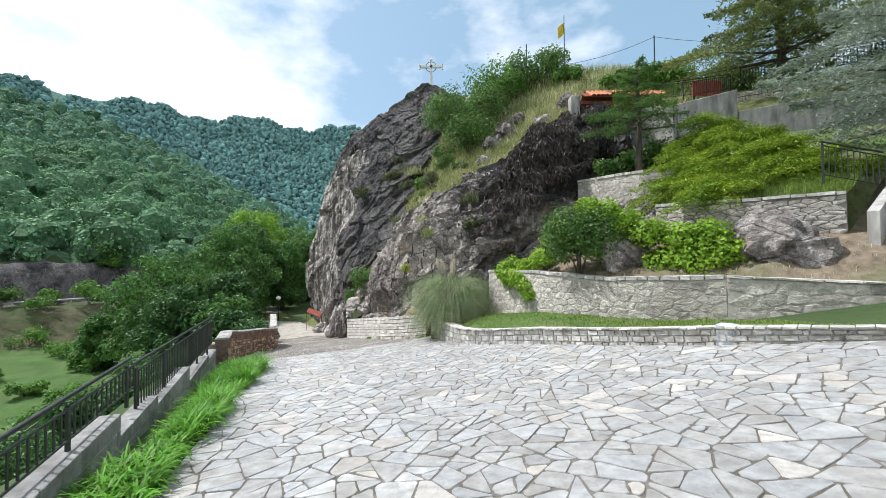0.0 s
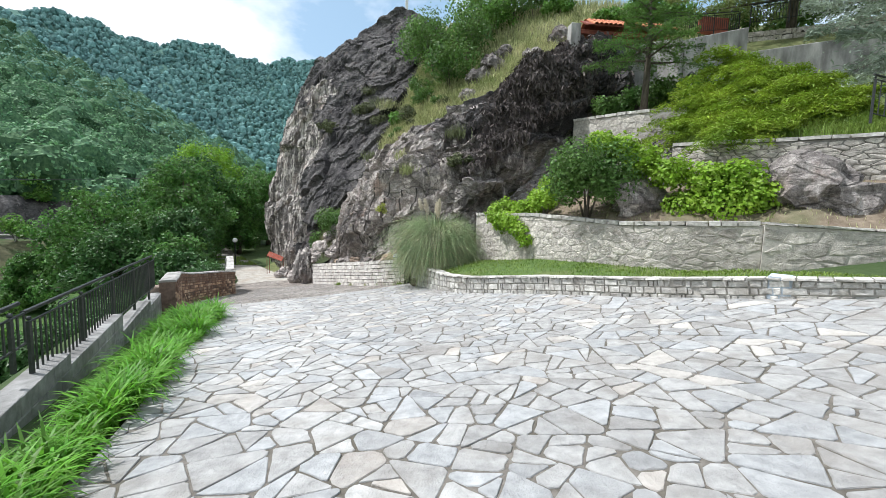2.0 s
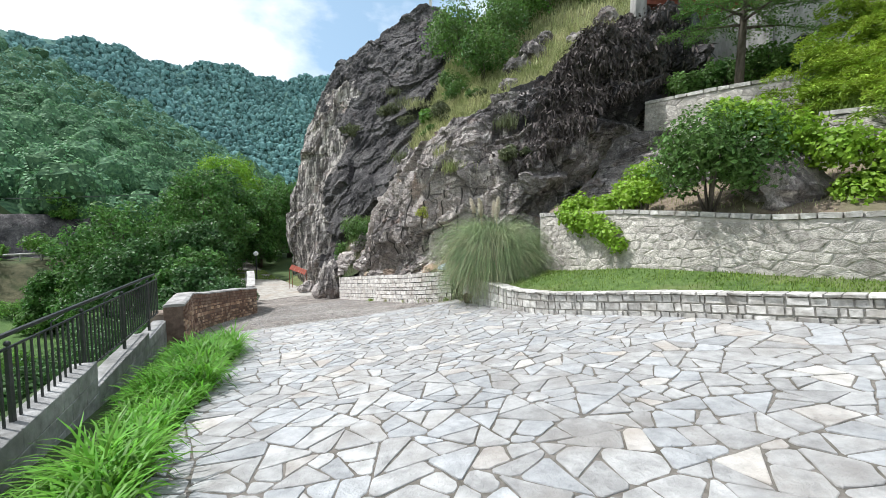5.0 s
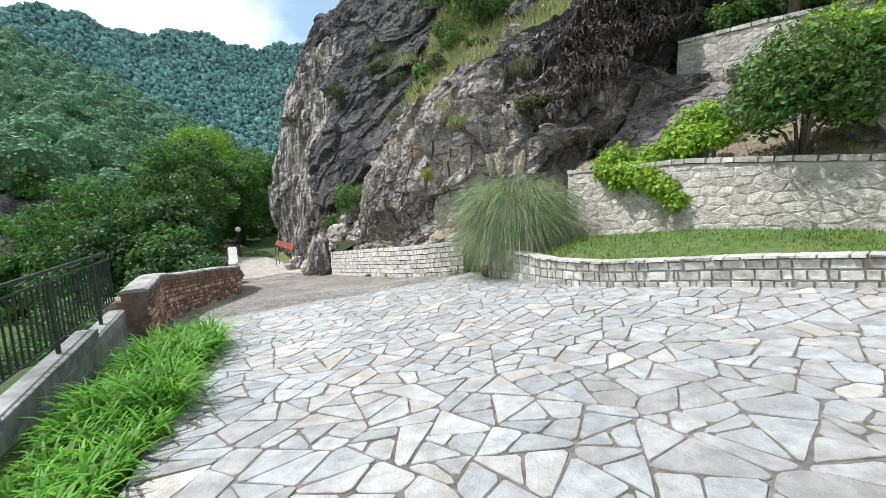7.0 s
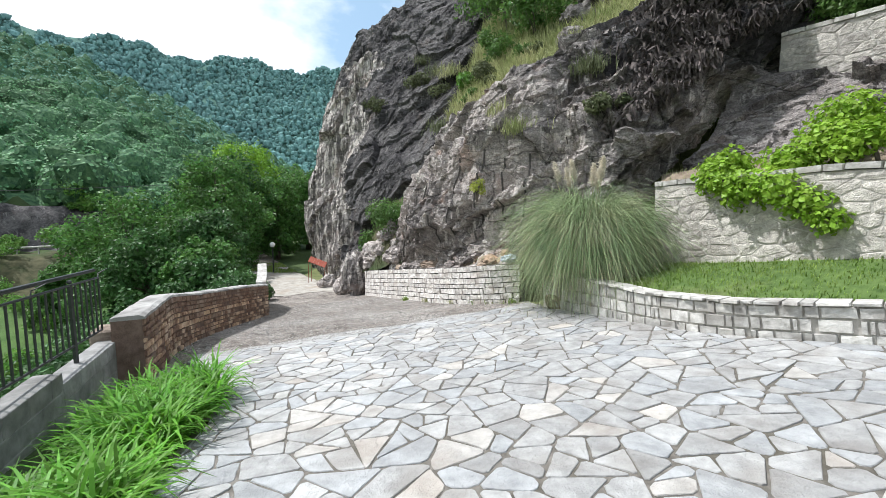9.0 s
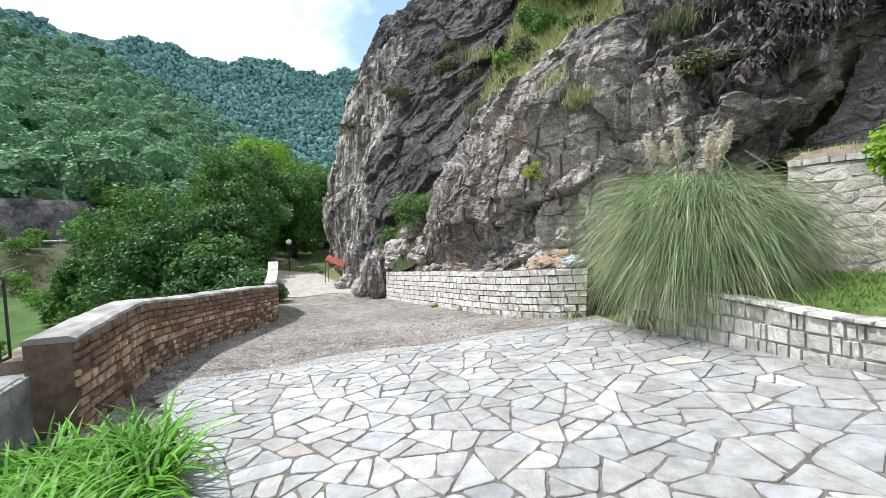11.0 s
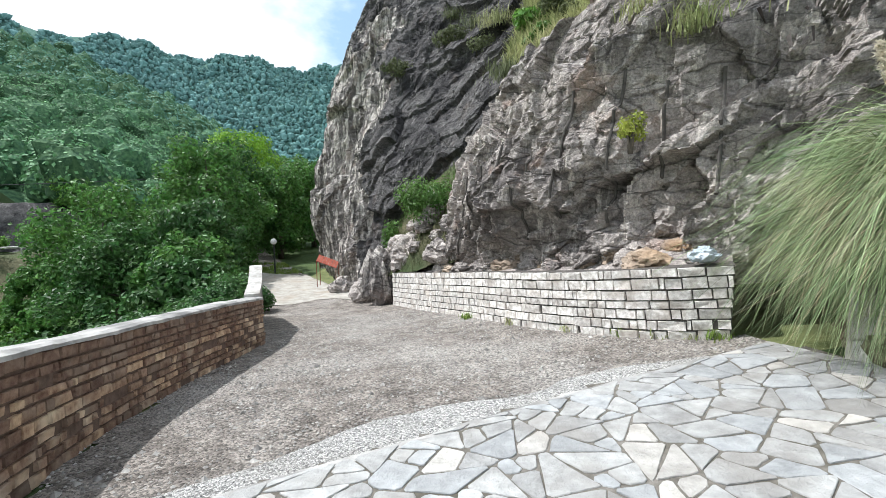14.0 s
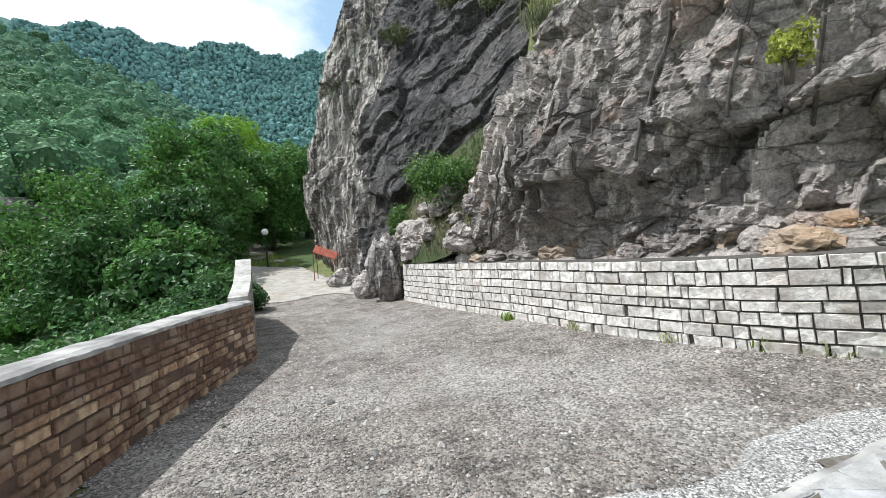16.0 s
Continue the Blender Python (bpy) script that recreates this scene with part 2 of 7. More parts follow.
M_BRICKJ = mat("brown_mortar", (0.10, 0.068, 0.052), (0.20, 0.14, 0.11), 8, 0.95, 0.5, 50)
M_CONC = mat("weathered_concrete", (0.24, 0.233, 0.22), (0.50, 0.487, 0.46), 3, 0.92, 0.4, 40, (0.11, 0.105, 0.10), 1.6, 0.7, stretch=(1, 1, 0.3))
M_BLOCK = mat("concrete_block", (0.19, 0.19, 0.182), (0.37, 0.366, 0.352), 6, 0.92, 0.6, 60, (0.12, 0.118, 0.108), 1.3, 0.65, vary=0.14)
M_IRON = mat("black_painted_iron", (0.012, 0.014, 0.014), (0.03, 0.035, 0.034), 20, 0.45, 0.1, 80, spec=0.5)
M_SOIL = mat("dry_soil", (0.13, 0.10, 0.07), (0.27, 0.22, 0.16), 5, 0.95, 0.6, 40, (0.10, 0.13, 0.05), 0.8, 0.5)
M_BANKEARTH = mat("overgrown_bank", (0.035, 0.042, 0.018), (0.125, 0.115, 0.062), 0.7, 0.95, 0.6, 6, (0.045, 0.075, 0.022), 0.25, 0.8)
M_TURF = mat("rough_turf", (0.045, 0.085, 0.018), (0.11, 0.17, 0.045), 6, 0.95, 0.6, 40, (0.20, 0.17, 0.09), 0.5, 0.5)
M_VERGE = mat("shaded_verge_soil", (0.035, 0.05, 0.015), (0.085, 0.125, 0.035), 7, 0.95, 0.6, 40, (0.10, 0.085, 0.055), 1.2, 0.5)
M_DRYHILL = mat("dry_hill_grass", (0.075, 0.10, 0.032), (0.20, 0.215, 0.09), 2.5, 0.95, 0.7, 25, (0.13, 0.11, 0.085), 0.35, 0.5)
M_LAND = mat("valley_ground", (0.028, 0.052, 0.016), (0.075, 0.11, 0.036), 0.15, 0.95, 0.3, 3, (0.10, 0.088, 0.05), 0.02, 0.4)
M_FIELD = mat("meadow", (0.042, 0.10, 0.02), (0.095, 0.17, 0.042), 0.35, 0.95, 0.7, 6, (0.09, 0.115, 0.04), 0.10, 0.5)
M_BLADE = mat("grass_blade", (0.07, 0.215, 0.016), (0.175, 0.40, 0.04), 1.5, 0.5, 0.0, 40, island=0.4, translucent=0.45)
M_DRYBLADE = mat("dry_grass_blade", (0.185, 0.235, 0.08), (0.50, 0.49, 0.27), 0.7, 0.7, 0.0, 40, island=0.35, translucent=0.3)
M_LAWN = mat("lawn_blade", (0.11, 0.20, 0.03), (0.24, 0.32, 0.07), 1.5, 0.6, 0.0, 40, island=0.3, translucent=0.3)
M_LEAF = mat("broad_leaf", (0.072, 0.175, 0.03), (0.17, 0.315, 0.062), 0.8, 0.5, 0.0, 40, island=0.45, translucent=0.40)
M_LEAFTREE = mat("tree_leaf", (0.046, 0.132, 0.03), (0.125, 0.25, 0.058), 0.8, 0.5, 0.0, 40, island=0.45, translucent=0.38)
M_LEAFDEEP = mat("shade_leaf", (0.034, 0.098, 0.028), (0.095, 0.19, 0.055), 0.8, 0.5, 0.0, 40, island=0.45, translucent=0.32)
M_LEAFDARK = mat("dark_leaf", (0.058, 0.135, 0.03), (0.14, 0.24, 0.06), 0.8, 0.5, 0.0, 40, island=0.4, translucent=0.38)
M_LEAFLIME = mat("lime_leaf", (0.16, 0.30, 0.02), (0.30, 0.46, 0.05), 2.0, 0.5, 0.0, 40, island=0.25, translucent=0.4)
M_CONIFER = mat("conifer_sprig", (0.13, 0.225, 0.02), (0.33, 0.44, 0.05), 1.2, 0.6, 0.0, 40, island=0.4, translucent=0.3)
M_OLIVE = mat("olive_cedar_needles", (0.12, 0.17, 0.05), (0.29, 0.34, 0.125), 1.2, 0.6, 0.0, 40, island=0.4, translucent=0.3)
M_CEDAR = mat("blue_cedar_needles", (0.20, 0.26, 0.205), (0.40, 0.46, 0.385), 1.2, 0.6, 0.0, 40, island=0.3, translucent=0.25)
M_SPRIG = mat("yellowish_leaf", (0.20, 0.25, 0.035), (0.44, 0.47, 0.10), 2.0, 0.6, 0.0, 40, island=0.35, translucent=0.3)
M_SCRUB = mat("grey_green_leaf", (0.075, 0.092, 0.045), (0.18, 0.20, 0.10), 1.5, 0.7, 0.0, 40, island=0.4, translucent=0.25)
M_PAMPAS = mat("pampas_blade", (0.095, 0.16, 0.065), (0.33, 0.41, 0.205), 2.2, 0.5, 0.0, 40, (0.46, 0.42, 0.27), 1.6, 0.5, island=0.6, translucent=0.25)
M_STRAW = mat("straw", (0.40, 0.33, 0.20), (0.64, 0.56, 0.40), 3, 0.8, 0.0, 40, island=0.2, translucent=0.2)
M_PLUME = mat("cream_plume", (0.60, 0.54, 0.43), (0.80, 0.75, 0.64), 30, 0.95, 0.0, 40, island=0.1, translucent=0.3)


def rock_mat(name, dark, light, black, pale, warm, stained=0.8, streak=0.75, scale=1.0):
    """Fractured rock: broad tone, black weathering, pale streaks down the face, cracks at two sizes, gritty grain."""
    m = bpy.data.materials.new(name)
    m.use_nodes = True
    n, l = m.node_tree.nodes, m.node_tree.links
    b = n["Principled BSDF"]
    b.inputs["Roughness"].default_value, b.inputs["Specular IOR Level"].default_value = 0.88, 0.25
    geo_n = n.new("ShaderNodeNewGeometry")

    def mapped(sc):
        mp = n.new("ShaderNodeMapping")
        mp.inputs["Scale"].default_value = sc
        l.new(geo_n.outputs["Position"], mp.inputs["Vector"])
        return mp.outputs["Vector"]

    def nz(vec, sc, detail=8, rough=0.65):
        t = n.new("ShaderNodeTexNoise")
        t.inputs["Scale"].default_value, t.inputs["Detail"].default_value, t.inputs["Roughness"].default_value = sc * scale, detail, rough
        l.new(vec, t.inputs["Vector"])
        return t.outputs["Fac"]

    def rng_(v, a, c, lo=0.0, hi=1.0):
        t = n.new("ShaderNodeMapRange")
        for k, x in zip(("From Min", "From Max", "To Min", "To Max"), (a, c, lo, hi)):
            t.inputs[k].default_value = x
        l.new(v, t.inputs["Value"])
        return t.outputs["Result"]

    def mix(f, c1, c2, blend="MIX"):
        t = n.new("ShaderNodeMixRGB")
        t.blend_type = blend
        for k, x in (("Fac", f), ("Color1", c1), ("Color2", c2)):
            if isinstance(x, (tuple, float)):
                t.inputs[k].default_value = (*x, 1) if isinstance(x, tuple) else x
            else:
                l.new(x, t.inputs[k])
        return t.outputs["Color"]

    def cracks(vec, sc, width):
        warp = n.new("ShaderNodeTexNoise")
        warp.inputs["Scale"].default_value, warp.inputs["Detail"].default_value = sc * 1.3 * scale, 5
        l.new(vec, warp.inputs["Vector"])
        ad = n.new("ShaderNodeVectorMath")
        ad.operation = "MULTIPLY_ADD"
        ad.inputs[1].default_value = (0.75 / sc,) * 3
        l.new(warp.outputs["Color"], ad.inputs[0])
        l.new(vec, ad.inputs[2])
        t = n.new("ShaderNodeTexVoronoi")
        t.feature = "DISTANCE_TO_EDGE"
        t.inputs["Scale"].default_value = sc * scale
        l.new(ad.outputs[0], t.inputs["Vector"])
        return rng_(t.outputs["Distance"], 0.0, width)

    straight, fall, bed = mapped((1, 1, 1)), mapped((1.3, 1.3, 0.16)), mapped((0.7, 0.9, 1.6))
    grain = nz(bed, 5.0, 10, 0.75)
    col = mix(rng_(grain, 0.30, 0.70), dark, light)
    col = mix(rng_(nz(straight, 0.45, 6), 0.44, 0.60, 0, stained), col, black)
    col = mix(rng_(nz(fall, 2.0, 8, 0.7), 0.605 - 0.1 * streak, 0.70 - 0.1 * streak, 0, streak), col, pale)
    col = mix(rng_(nz(straight, 0.8, 5), 0.58, 0.70, 0, 0.55), col, warm)
    big, small = cracks(bed, 0.5, 0.022), cracks(bed, 1.7, 0.03)
    col = mix(rng_(big, 0, 1, 0.6, 0.0), col, tuple(c * 0.35 for c in black))
    col = mix(rng_(small, 0, 1, 0.5, 0.0), col, tuple(c * 0.6 for c in black))
    col = mix(1.0, col, rng_(nz(straight, 24, 5, 0.75), 0.3, 0.7, 0.5, 1.45), "MULTIPLY")
    l.new(col, b.inputs["Base Color"])
    h = n.new("ShaderNodeMath")
    h.operation = "MULTIPLY_ADD"
    h.inputs[1].default_value = 0.35
    l.new(big, h.inputs[0])
    l.new(grain, h.inputs[2])
    h2 = n.new("ShaderNodeMath")
    h2.operation = "MULTIPLY_ADD"
    h2.inputs[1].default_value = 0.18
    l.new(small, h2.inputs[0])
    l.new(h.outputs[0], h2.inputs[2])
    h3 = n.new("ShaderNodeMath")
    h3.operation = "MULTIPLY_ADD"
    h3.inputs[1].default_value = 0.22
    l.new(nz(straight, 22, 4, 0.7), h3.inputs[0])
    l.new(h2.outputs[0], h3.inputs[2])
    bp = n.new("ShaderNodeBump")
    bp.inputs["Strength"].default_value, bp.inputs["Distance"].default_value = 1.0, 0.11
    l.new(h3.outputs[0], bp.inputs["Height"])
    l.new(bp.outputs["Normal"], b.inputs["Normal"])
    return m


M_ROCK = rock_mat("weathered_rock", (0.052, 0.049, 0.05), (0.195, 0.183, 0.178), (0.03, 0.028, 0.03), (0.35, 0.33, 0.315), (0.15, 0.12, 0.105), 0.9, 0.45)
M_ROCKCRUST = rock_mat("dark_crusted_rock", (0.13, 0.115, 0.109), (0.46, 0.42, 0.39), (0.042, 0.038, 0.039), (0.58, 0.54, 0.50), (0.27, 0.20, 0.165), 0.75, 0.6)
M_ROCKFLUTE = rock_mat("streaked_rock", (0.10, 0.09, 0.085), (0.36, 0.325, 0.30), (0.05, 0.045, 0.045), (0.62, 0.57, 0.52), (0.27, 0.19, 0.155), 0.6, 1.2)
add_pebbles(M_GRAVEL, 70)
M_ROCKPALE = rock_mat("pale_cut_rock", (0.235, 0.205, 0.19), (0.66, 0.595, 0.545), (0.075, 0.066, 0.066), (0.74, 0.68, 0.62), (0.48, 0.33, 0.26), 0.7, 0.7)
M_WOODS = mat("distant_foliage", (0.03, 0.075, 0.045), (0.12, 0.215, 0.105), 1.5, 0.95, 1.0, 4.0, (0.06, 0.12, 0.07), 0.03, 0.5, island=0.3, spec=0.1)
# Distance haze is put into the blue-green of these two ridge colours.
M_FARWOODS = mat("haze_tinted_ridge_foliage", (0.12, 0.235, 0.225), (0.20, 0.35, 0.325), 0.35, 0.95, 0.6, 1.2, (0.078, 0.17, 0.168), 0.015, 0.5, island=0.25, spec=0.1)
M_FARGROUND = mat("haze_tinted_ridge_undergrowth", (0.05, 0.115, 0.095), (0.11, 0.205, 0.165), 0.3, 0.95, 1.0, 1.0, (0.06, 0.13, 0.11), 0.02, 0.5, spec=0.1)
M_BARK = mat("bark", (0.06, 0.05, 0.04), (0.17, 0.145, 0.12), 12, 0.95, 0.8, 50, stretch=(1, 1, 0.25))
M_TILE = mat("terracotta_tile", (0.42, 0.14, 0.07), (0.62, 0.25, 0.13), 6, 0.8, 0.3, 50, vary=0.15)
M_REDPAINT = mat("red_painted_sheet", (0.30, 0.075, 0.05), (0.44, 0.13, 0.085), 5, 0.6, 0.2, 60)
M_BRONZE = mat("dark_bronze", (0.03, 0.035, 0.035), (0.08, 0.085, 0.08), 8, 0.5, 0.2, 60, metal=0.6)
M_WHITEPAINT = mat("white_paint", (0.68, 0.68, 0.66), (0.82, 0.82, 0.80), 8, 0.6, 0.1, 60)
M_BLUESTONE = mat("blue_tinted_stone", (0.36, 0.42, 0.48), (0.55, 0.60, 0.64), 7, 0.9, 0.5, 50)
M_WOOD = mat("dark_roof_timber", (0.16, 0.045, 0.03), (0.28, 0.085, 0.055), 8, 0.8, 0.3, 50)
M_FLAGCLOTH = mat("yellow_cloth", (0.60, 0.42, 0.04), (0.78, 0.58, 0.08), 5, 0.8, 0.0, 40)
M_DEBRIS = mat("ochre_broken_rock", (0.20, 0.15, 0.11), (0.46, 0.37, 0.29), 3.5, 0.92, 0.7, 30, (0.46, 0.27, 0.12), 0.9, 0.6, vary=0.2)


# ---- lie of the land ----
def G(x, y):
    """Height of the terrace and road."""
    x = np.clip(np.asarray(x, float), -13, 9)
    y = np.asarray(y, float)
    yy = np.where(y > 27, 27 + 3 * np.tanh((y - 27) / 3), np.maximum(y, -8))
    return -0.3146 + 0.05442 * x - 0.0789 * yy + 0.006725 * x * yy - 0.0000846 * yy * yy + 0.0091 * x * x


def wall_x(y):
    """Line of the block wall with the railing."""
    return -7.38 + 0.395 * (13.4 - y)


EDGE_Y = [-40, 13.4, 16.5, 21.8, 27.6, 30, 36, 44, 60, 90]
EDGE_X = [wall_x(-40.0) - 0.35, -7.9, -8.5, -9.05, -11.7, -12.6, -16.5, -24, -34, -45]


def gully_x(y):
    """Where the grass slope meets the bare cliff."""
    return np.interp(y, [24, 26, 27.2, 30.5, 34, 38, 42], [-3.0, -2.5, -2.2, -0.9, 0.1, 0.9, 1.2])


def hill(x, y):
    """The grassy hillside over the rocks."""
    u, v = np.clip(x, -14, 30) - 4, np.clip(y, 18, np.interp(x, [-3, 3, 10, 20], [42, 37.5, 34.5, 32])) - 28
    w = np.clip((gully_x(y) - x) / 1.1, 0, 1)
    return 9.64 + 0.575 * np.minimum(u, 15) + 0.6205 * v - 0.0253 * np.minimum(u, 15) ** 2 + 0.0032 * u * v + 0.0157 * v * v - 2.6 * w * w * (3 - 2 * w)


def ground_z(x, y):
    x, y = np.asarray(x, float), np.asarray(y, float)
    xe = np.interp(y, EDGE_Y, EDGE_X)
    d = np.maximum(xe - x, 0)
    base = G(np.maximum(x, xe), y) - 0.06
    fall = np.where(d < 1.0, 0.5 * d, 0.5 + (d - 1) * 0.62)
    floor_z = -10.5 + 0.01 * np.minimum(y, 100)
    z = np.where(d > 0, np.maximum(base - fall, floor_z), base)
    r, az = np.hypot(x, y), np.degrees(np.arctan2(-x, y))
    # bank across the meadow
    bank = np.clip((r - 76) / 9, 0, 1)
    z = np.where((d > 12) & (r > 70), z + 4.8 * bank * bank * (3 - 2 * bank) * np.clip((az - 25) / 12, 0, 1), z)
    cut = np.clip((r - 90) / 3.5, 0, 1)
    rise = 6.5 * cut * cut * (3 - 2 * cut) * np.clip((az - 28) / 8, 0, 1)
    # wooded spur and the far ridge
    top = np.interp(az, [-60, 5, 17, 25, 32, 40, 60, 130], [0.0, 0.0, 0.05, 0.135, 0.20, 0.265, 0.30, 0.25]) * 400
    k = np.clip((r - 95) / 305, 0, 1)
    spur = top * k ** 1.15 - np.clip((r - 400) / 150, 0, 1) * (top + 10)
    q = np.clip((r - 480) / 340, 0, 1)
    crest = 0.314 + 0.010 * np.sin(az * 0.55 + 0.6) + 0.004 * np.sin(az * 1.7)
    ridge = crest * 820 * q ** 1.1 - np.clip((r - 830) / 1200, 0, 1) * 120
    far = np.where(r > 95, np.maximum(spur, ridge), 0)
    z = np.where((r > 95) & (az > -20), z * np.clip(1 - (r - 95) / 200, 0, 1) + far + np.where(r < 480, 0, -5), z)
    z = z + np.where(d > 12, rise * np.clip(1 - (r - 95) / 250, 0, 1), 0)
    # hillside behind the rocks
    ry = np.interp(x, [-30, -12.6, -10, -7, -4.4, -2, 0.2, 3, 6, 10, 14, 40], [60, 47, 41, 36.5, 31, 25.2, 22.4, 20.6, 20.6, 19.5, 19, 19])
    w = np.clip((y - ry) / 1.2, 0, 1)
    w = w * w * (3 - 2 * w) * np.where(r > 95, np.clip(1 - (r - 95) / 60, 0, 1), 1) * np.clip((x + 13.5) / 3, 0, 1)
    return z * (1 - w) + np.maximum(hill(x, y), z) * w


def build_ground():
    xs = np.unique(np.concatenate([np.linspace(-30, 30, 131), -30 - np.geomspace(0.6, 2600, 125), 30 + np.geomspace(0.6, 2600, 45)]))
    ys = np.unique(np.concatenate([np.linspace(-20, 60, 141), -20 - np.geomspace(0.6, 2600, 30), 60 + np.geomspace(0.6, 2600, 130)]))
    X, Y = np.meshgrid(xs, ys, indexing="ij")
    x, y = X.ravel(), Y.ravel()
    z = ground_z(x, y)
    p = np.stack([x * 0.25, y * 0.25, x * 0], 1)
    near = np.hypot(x, y) < 95
    off = (x < np.interp(y, EDGE_Y, EDGE_X) - 0.6) | (y > 40)
    z = z + np.where(off, fbm(p, 3, 5) * np.where(near, 0.25, 1.2), 0)
    me = mesh_from("ground", np.stack([x, y, z], 1), grid_faces(len(xs), len(ys)), M_LAND, True)
    me.materials.append(M_DRYHILL)
    me.materials.append(M_FIELD)
    me.materials.append(M_BANKEARTH)
    me.materials.append(M_ROCK)
    me.materials.append(M_WOODS)
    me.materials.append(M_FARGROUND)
    c = np.zeros(len(me.polygons) * 3)
    me.polygons.foreach_get("center", c)
    c = c.reshape(-1, 3)
    r = np.hypot(c[:, 0], c[:, 1])
    idx = np.where((r < 95) & (c[:, 0] > -14) & (c[:, 1] > 17), 1, 0)
    idx = np.where((r < 77) & (c[:, 2] < -8.5) & (c[:, 0] < -16), 2, idx)
    az = np.degrees(np.arctan2(-c[:, 0], c[:, 1]))
    idx = np.where((r > 77) & (r < 88) & (az > 27) & (az < 80), 3, idx)
    idx = np.where((r > 89.5) & (r < 95.5) & (az > 27) & (az < 80), 4, idx)
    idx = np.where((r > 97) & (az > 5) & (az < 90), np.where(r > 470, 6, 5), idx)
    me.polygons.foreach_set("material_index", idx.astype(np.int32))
    tagged(new("ground", me), "sloping valley ground with meadow and dry hillside", "ground", kind="structure")


build_ground()


# ---- plan lines ----
CURB = [(-0.45, 16.7), (0.1, 15.1), (0.45, 14.0), (1.0, 12.85), (2.35, 11.15), (3.85, 9.06), (5.05, 7.55), (6.4, 6.2), (9.0, 3.6), (12.5, 0.0)]
CURB_TOP = [-0.92, -0.86, -0.84, -0.72, -0.40, -0.08, 0.20, 0.40, 0.62, 0.75]
LEFT = [(-0.6, -5.0), (-1.7, 0.5), (-2.78, 4.16), (-3.23, 5.58), (-4.23, 8.69), (-4.8, 10.6), (-5.2, 12.2), (-5.9, 13.4), (-6.95, 14.4)]
FAR = [(-6.95, 14.72), (-6.2, 15.38), (-5.5, 15.76), (-4.85, 16.07), (-3.9, 16.53), (-2.7, 16.97), (-1.75, 17.22), (-0.55, 17.5)]
BRICK = [(-6.9, 13.45), (-7.27, 14.35), (-7.75, 15.4), (-8.2, 16.9), (-8.45, 18.6), (-8.55, 20.2), (-8.65, 21.75)]
WHITE = [(-0.72, 17.95), (-1.45, 18.45), (-2.2, 19.4), (-3.0, 20.7), (-3.95, 22.7), (-5.2, 25.2), (-6.5, 28.2)]
RET = [(1.85, 16.5), (2.3, 15.2), (2.96, 13.5), (3.6, 12.2), (4.3, 11.15), (5.1, 10.25), (6.32, 9.30)]
RET2 = [(6.3, 9.25), (8.4, 8.0), (11.0, 6.5)]
WALL3 = [(6.5, 12.6), (7.3, 11.3), (8.6, 10.15), (9.35, 9.6)]
WALL4 = [(6.25, 18.9), (7.3, 17.3), (8.7, 15.4)]


def inside(poly, x, y):
    c = np.zeros(np.shape(x), bool)
    n = len(poly)
    for i in range(n):
        (x0, y0), (x1, y1) = poly[i], poly[(i + 1) % n]
        c ^= ((y0 > y) != (y1 > y)) & (x < (x1 - x0) * (y - y0) / (y1 - y0 + 1e-12) + x0)
    return c


def nearest_on(poly, p):
    best, q = 9e9, p
    for i in range(len(poly)):
        a, b = np.array(poly[i]), np.array(poly[(i + 1) % len(poly)])
        t = np.clip(((p - a) @ (b - a)) / ((b - a) @ (b - a) + 1e-12), 0, 1)
        c = a + t * (b - a)
        d = ((p - c) ** 2).sum()
        if d < best:
            best, q = d, c
    return q


def sheet(name, x0, x1, y0, y1, step, keep, zf, material, label, category, kind="structure"):
    xs, ys = np.arange(x0, x1 + step, step), np.arange(y0, y1 + step, step)
    X, Y = np.meshgrid(xs, ys, indexing="ij")
    x, y = X.ravel(), Y.ravel()
    f = grid_faces(len(xs), len(ys))
    c = np.stack([x[f].mean(1), y[f].mean(1)], 1)
    f = f[keep(c[:, 0], c[:, 1])]
    used = np.unique(f)
    remap = np.full(len(x), -1)
    remap[used] = np.arange(len(used))
    v = np.stack([x, y, zf(x, y)], 1)[used]
    me = mesh_from(name, v, remap[f], material, True)
    return tagged(new(name, me), label, category, kind=kind)


def core_wall(name, path, zb, zt, thick, side, material, parent=None, back=0.02):
    """The solid body of a wall along a path; side +1 puts the face on the path's right."""
    p = even(path, 0.2)
    n = len(p)
    t = np.gradient(p, axis=0)
    t /= np.hypot(t[:, 0], t[:, 1])[:, None]
    nr = np.stack([t[:, 1], -t[:, 0]], 1) * side
    s = np.linspace(0, 1, n)
    b, a = zb(s, p), zt(s, p)
    rows = [np.c_[p - nr * back, b], np.c_[p - nr * back, a], np.c_[p - nr * thick, a], np.c_[p - nr * thick, b]]
    v = np.stack(rows, 1).reshape(-1, 3)
    f = []
    for i in range(n - 1):
        for k in range(4):
            q = (i * 4 + k, i * 4 + (k + 1) % 4, (i + 1) * 4 + (k + 1) % 4, (i + 1) * 4 + k)
            f.append(q if side > 0 else q[::-1])
    f += [(3, 2, 1, 0), tuple((n - 1) * 4 + k for k in range(4))]
    me = mesh_from(name, v, f, material)
    return attach(name, me, parent) if parent else new(name, me)


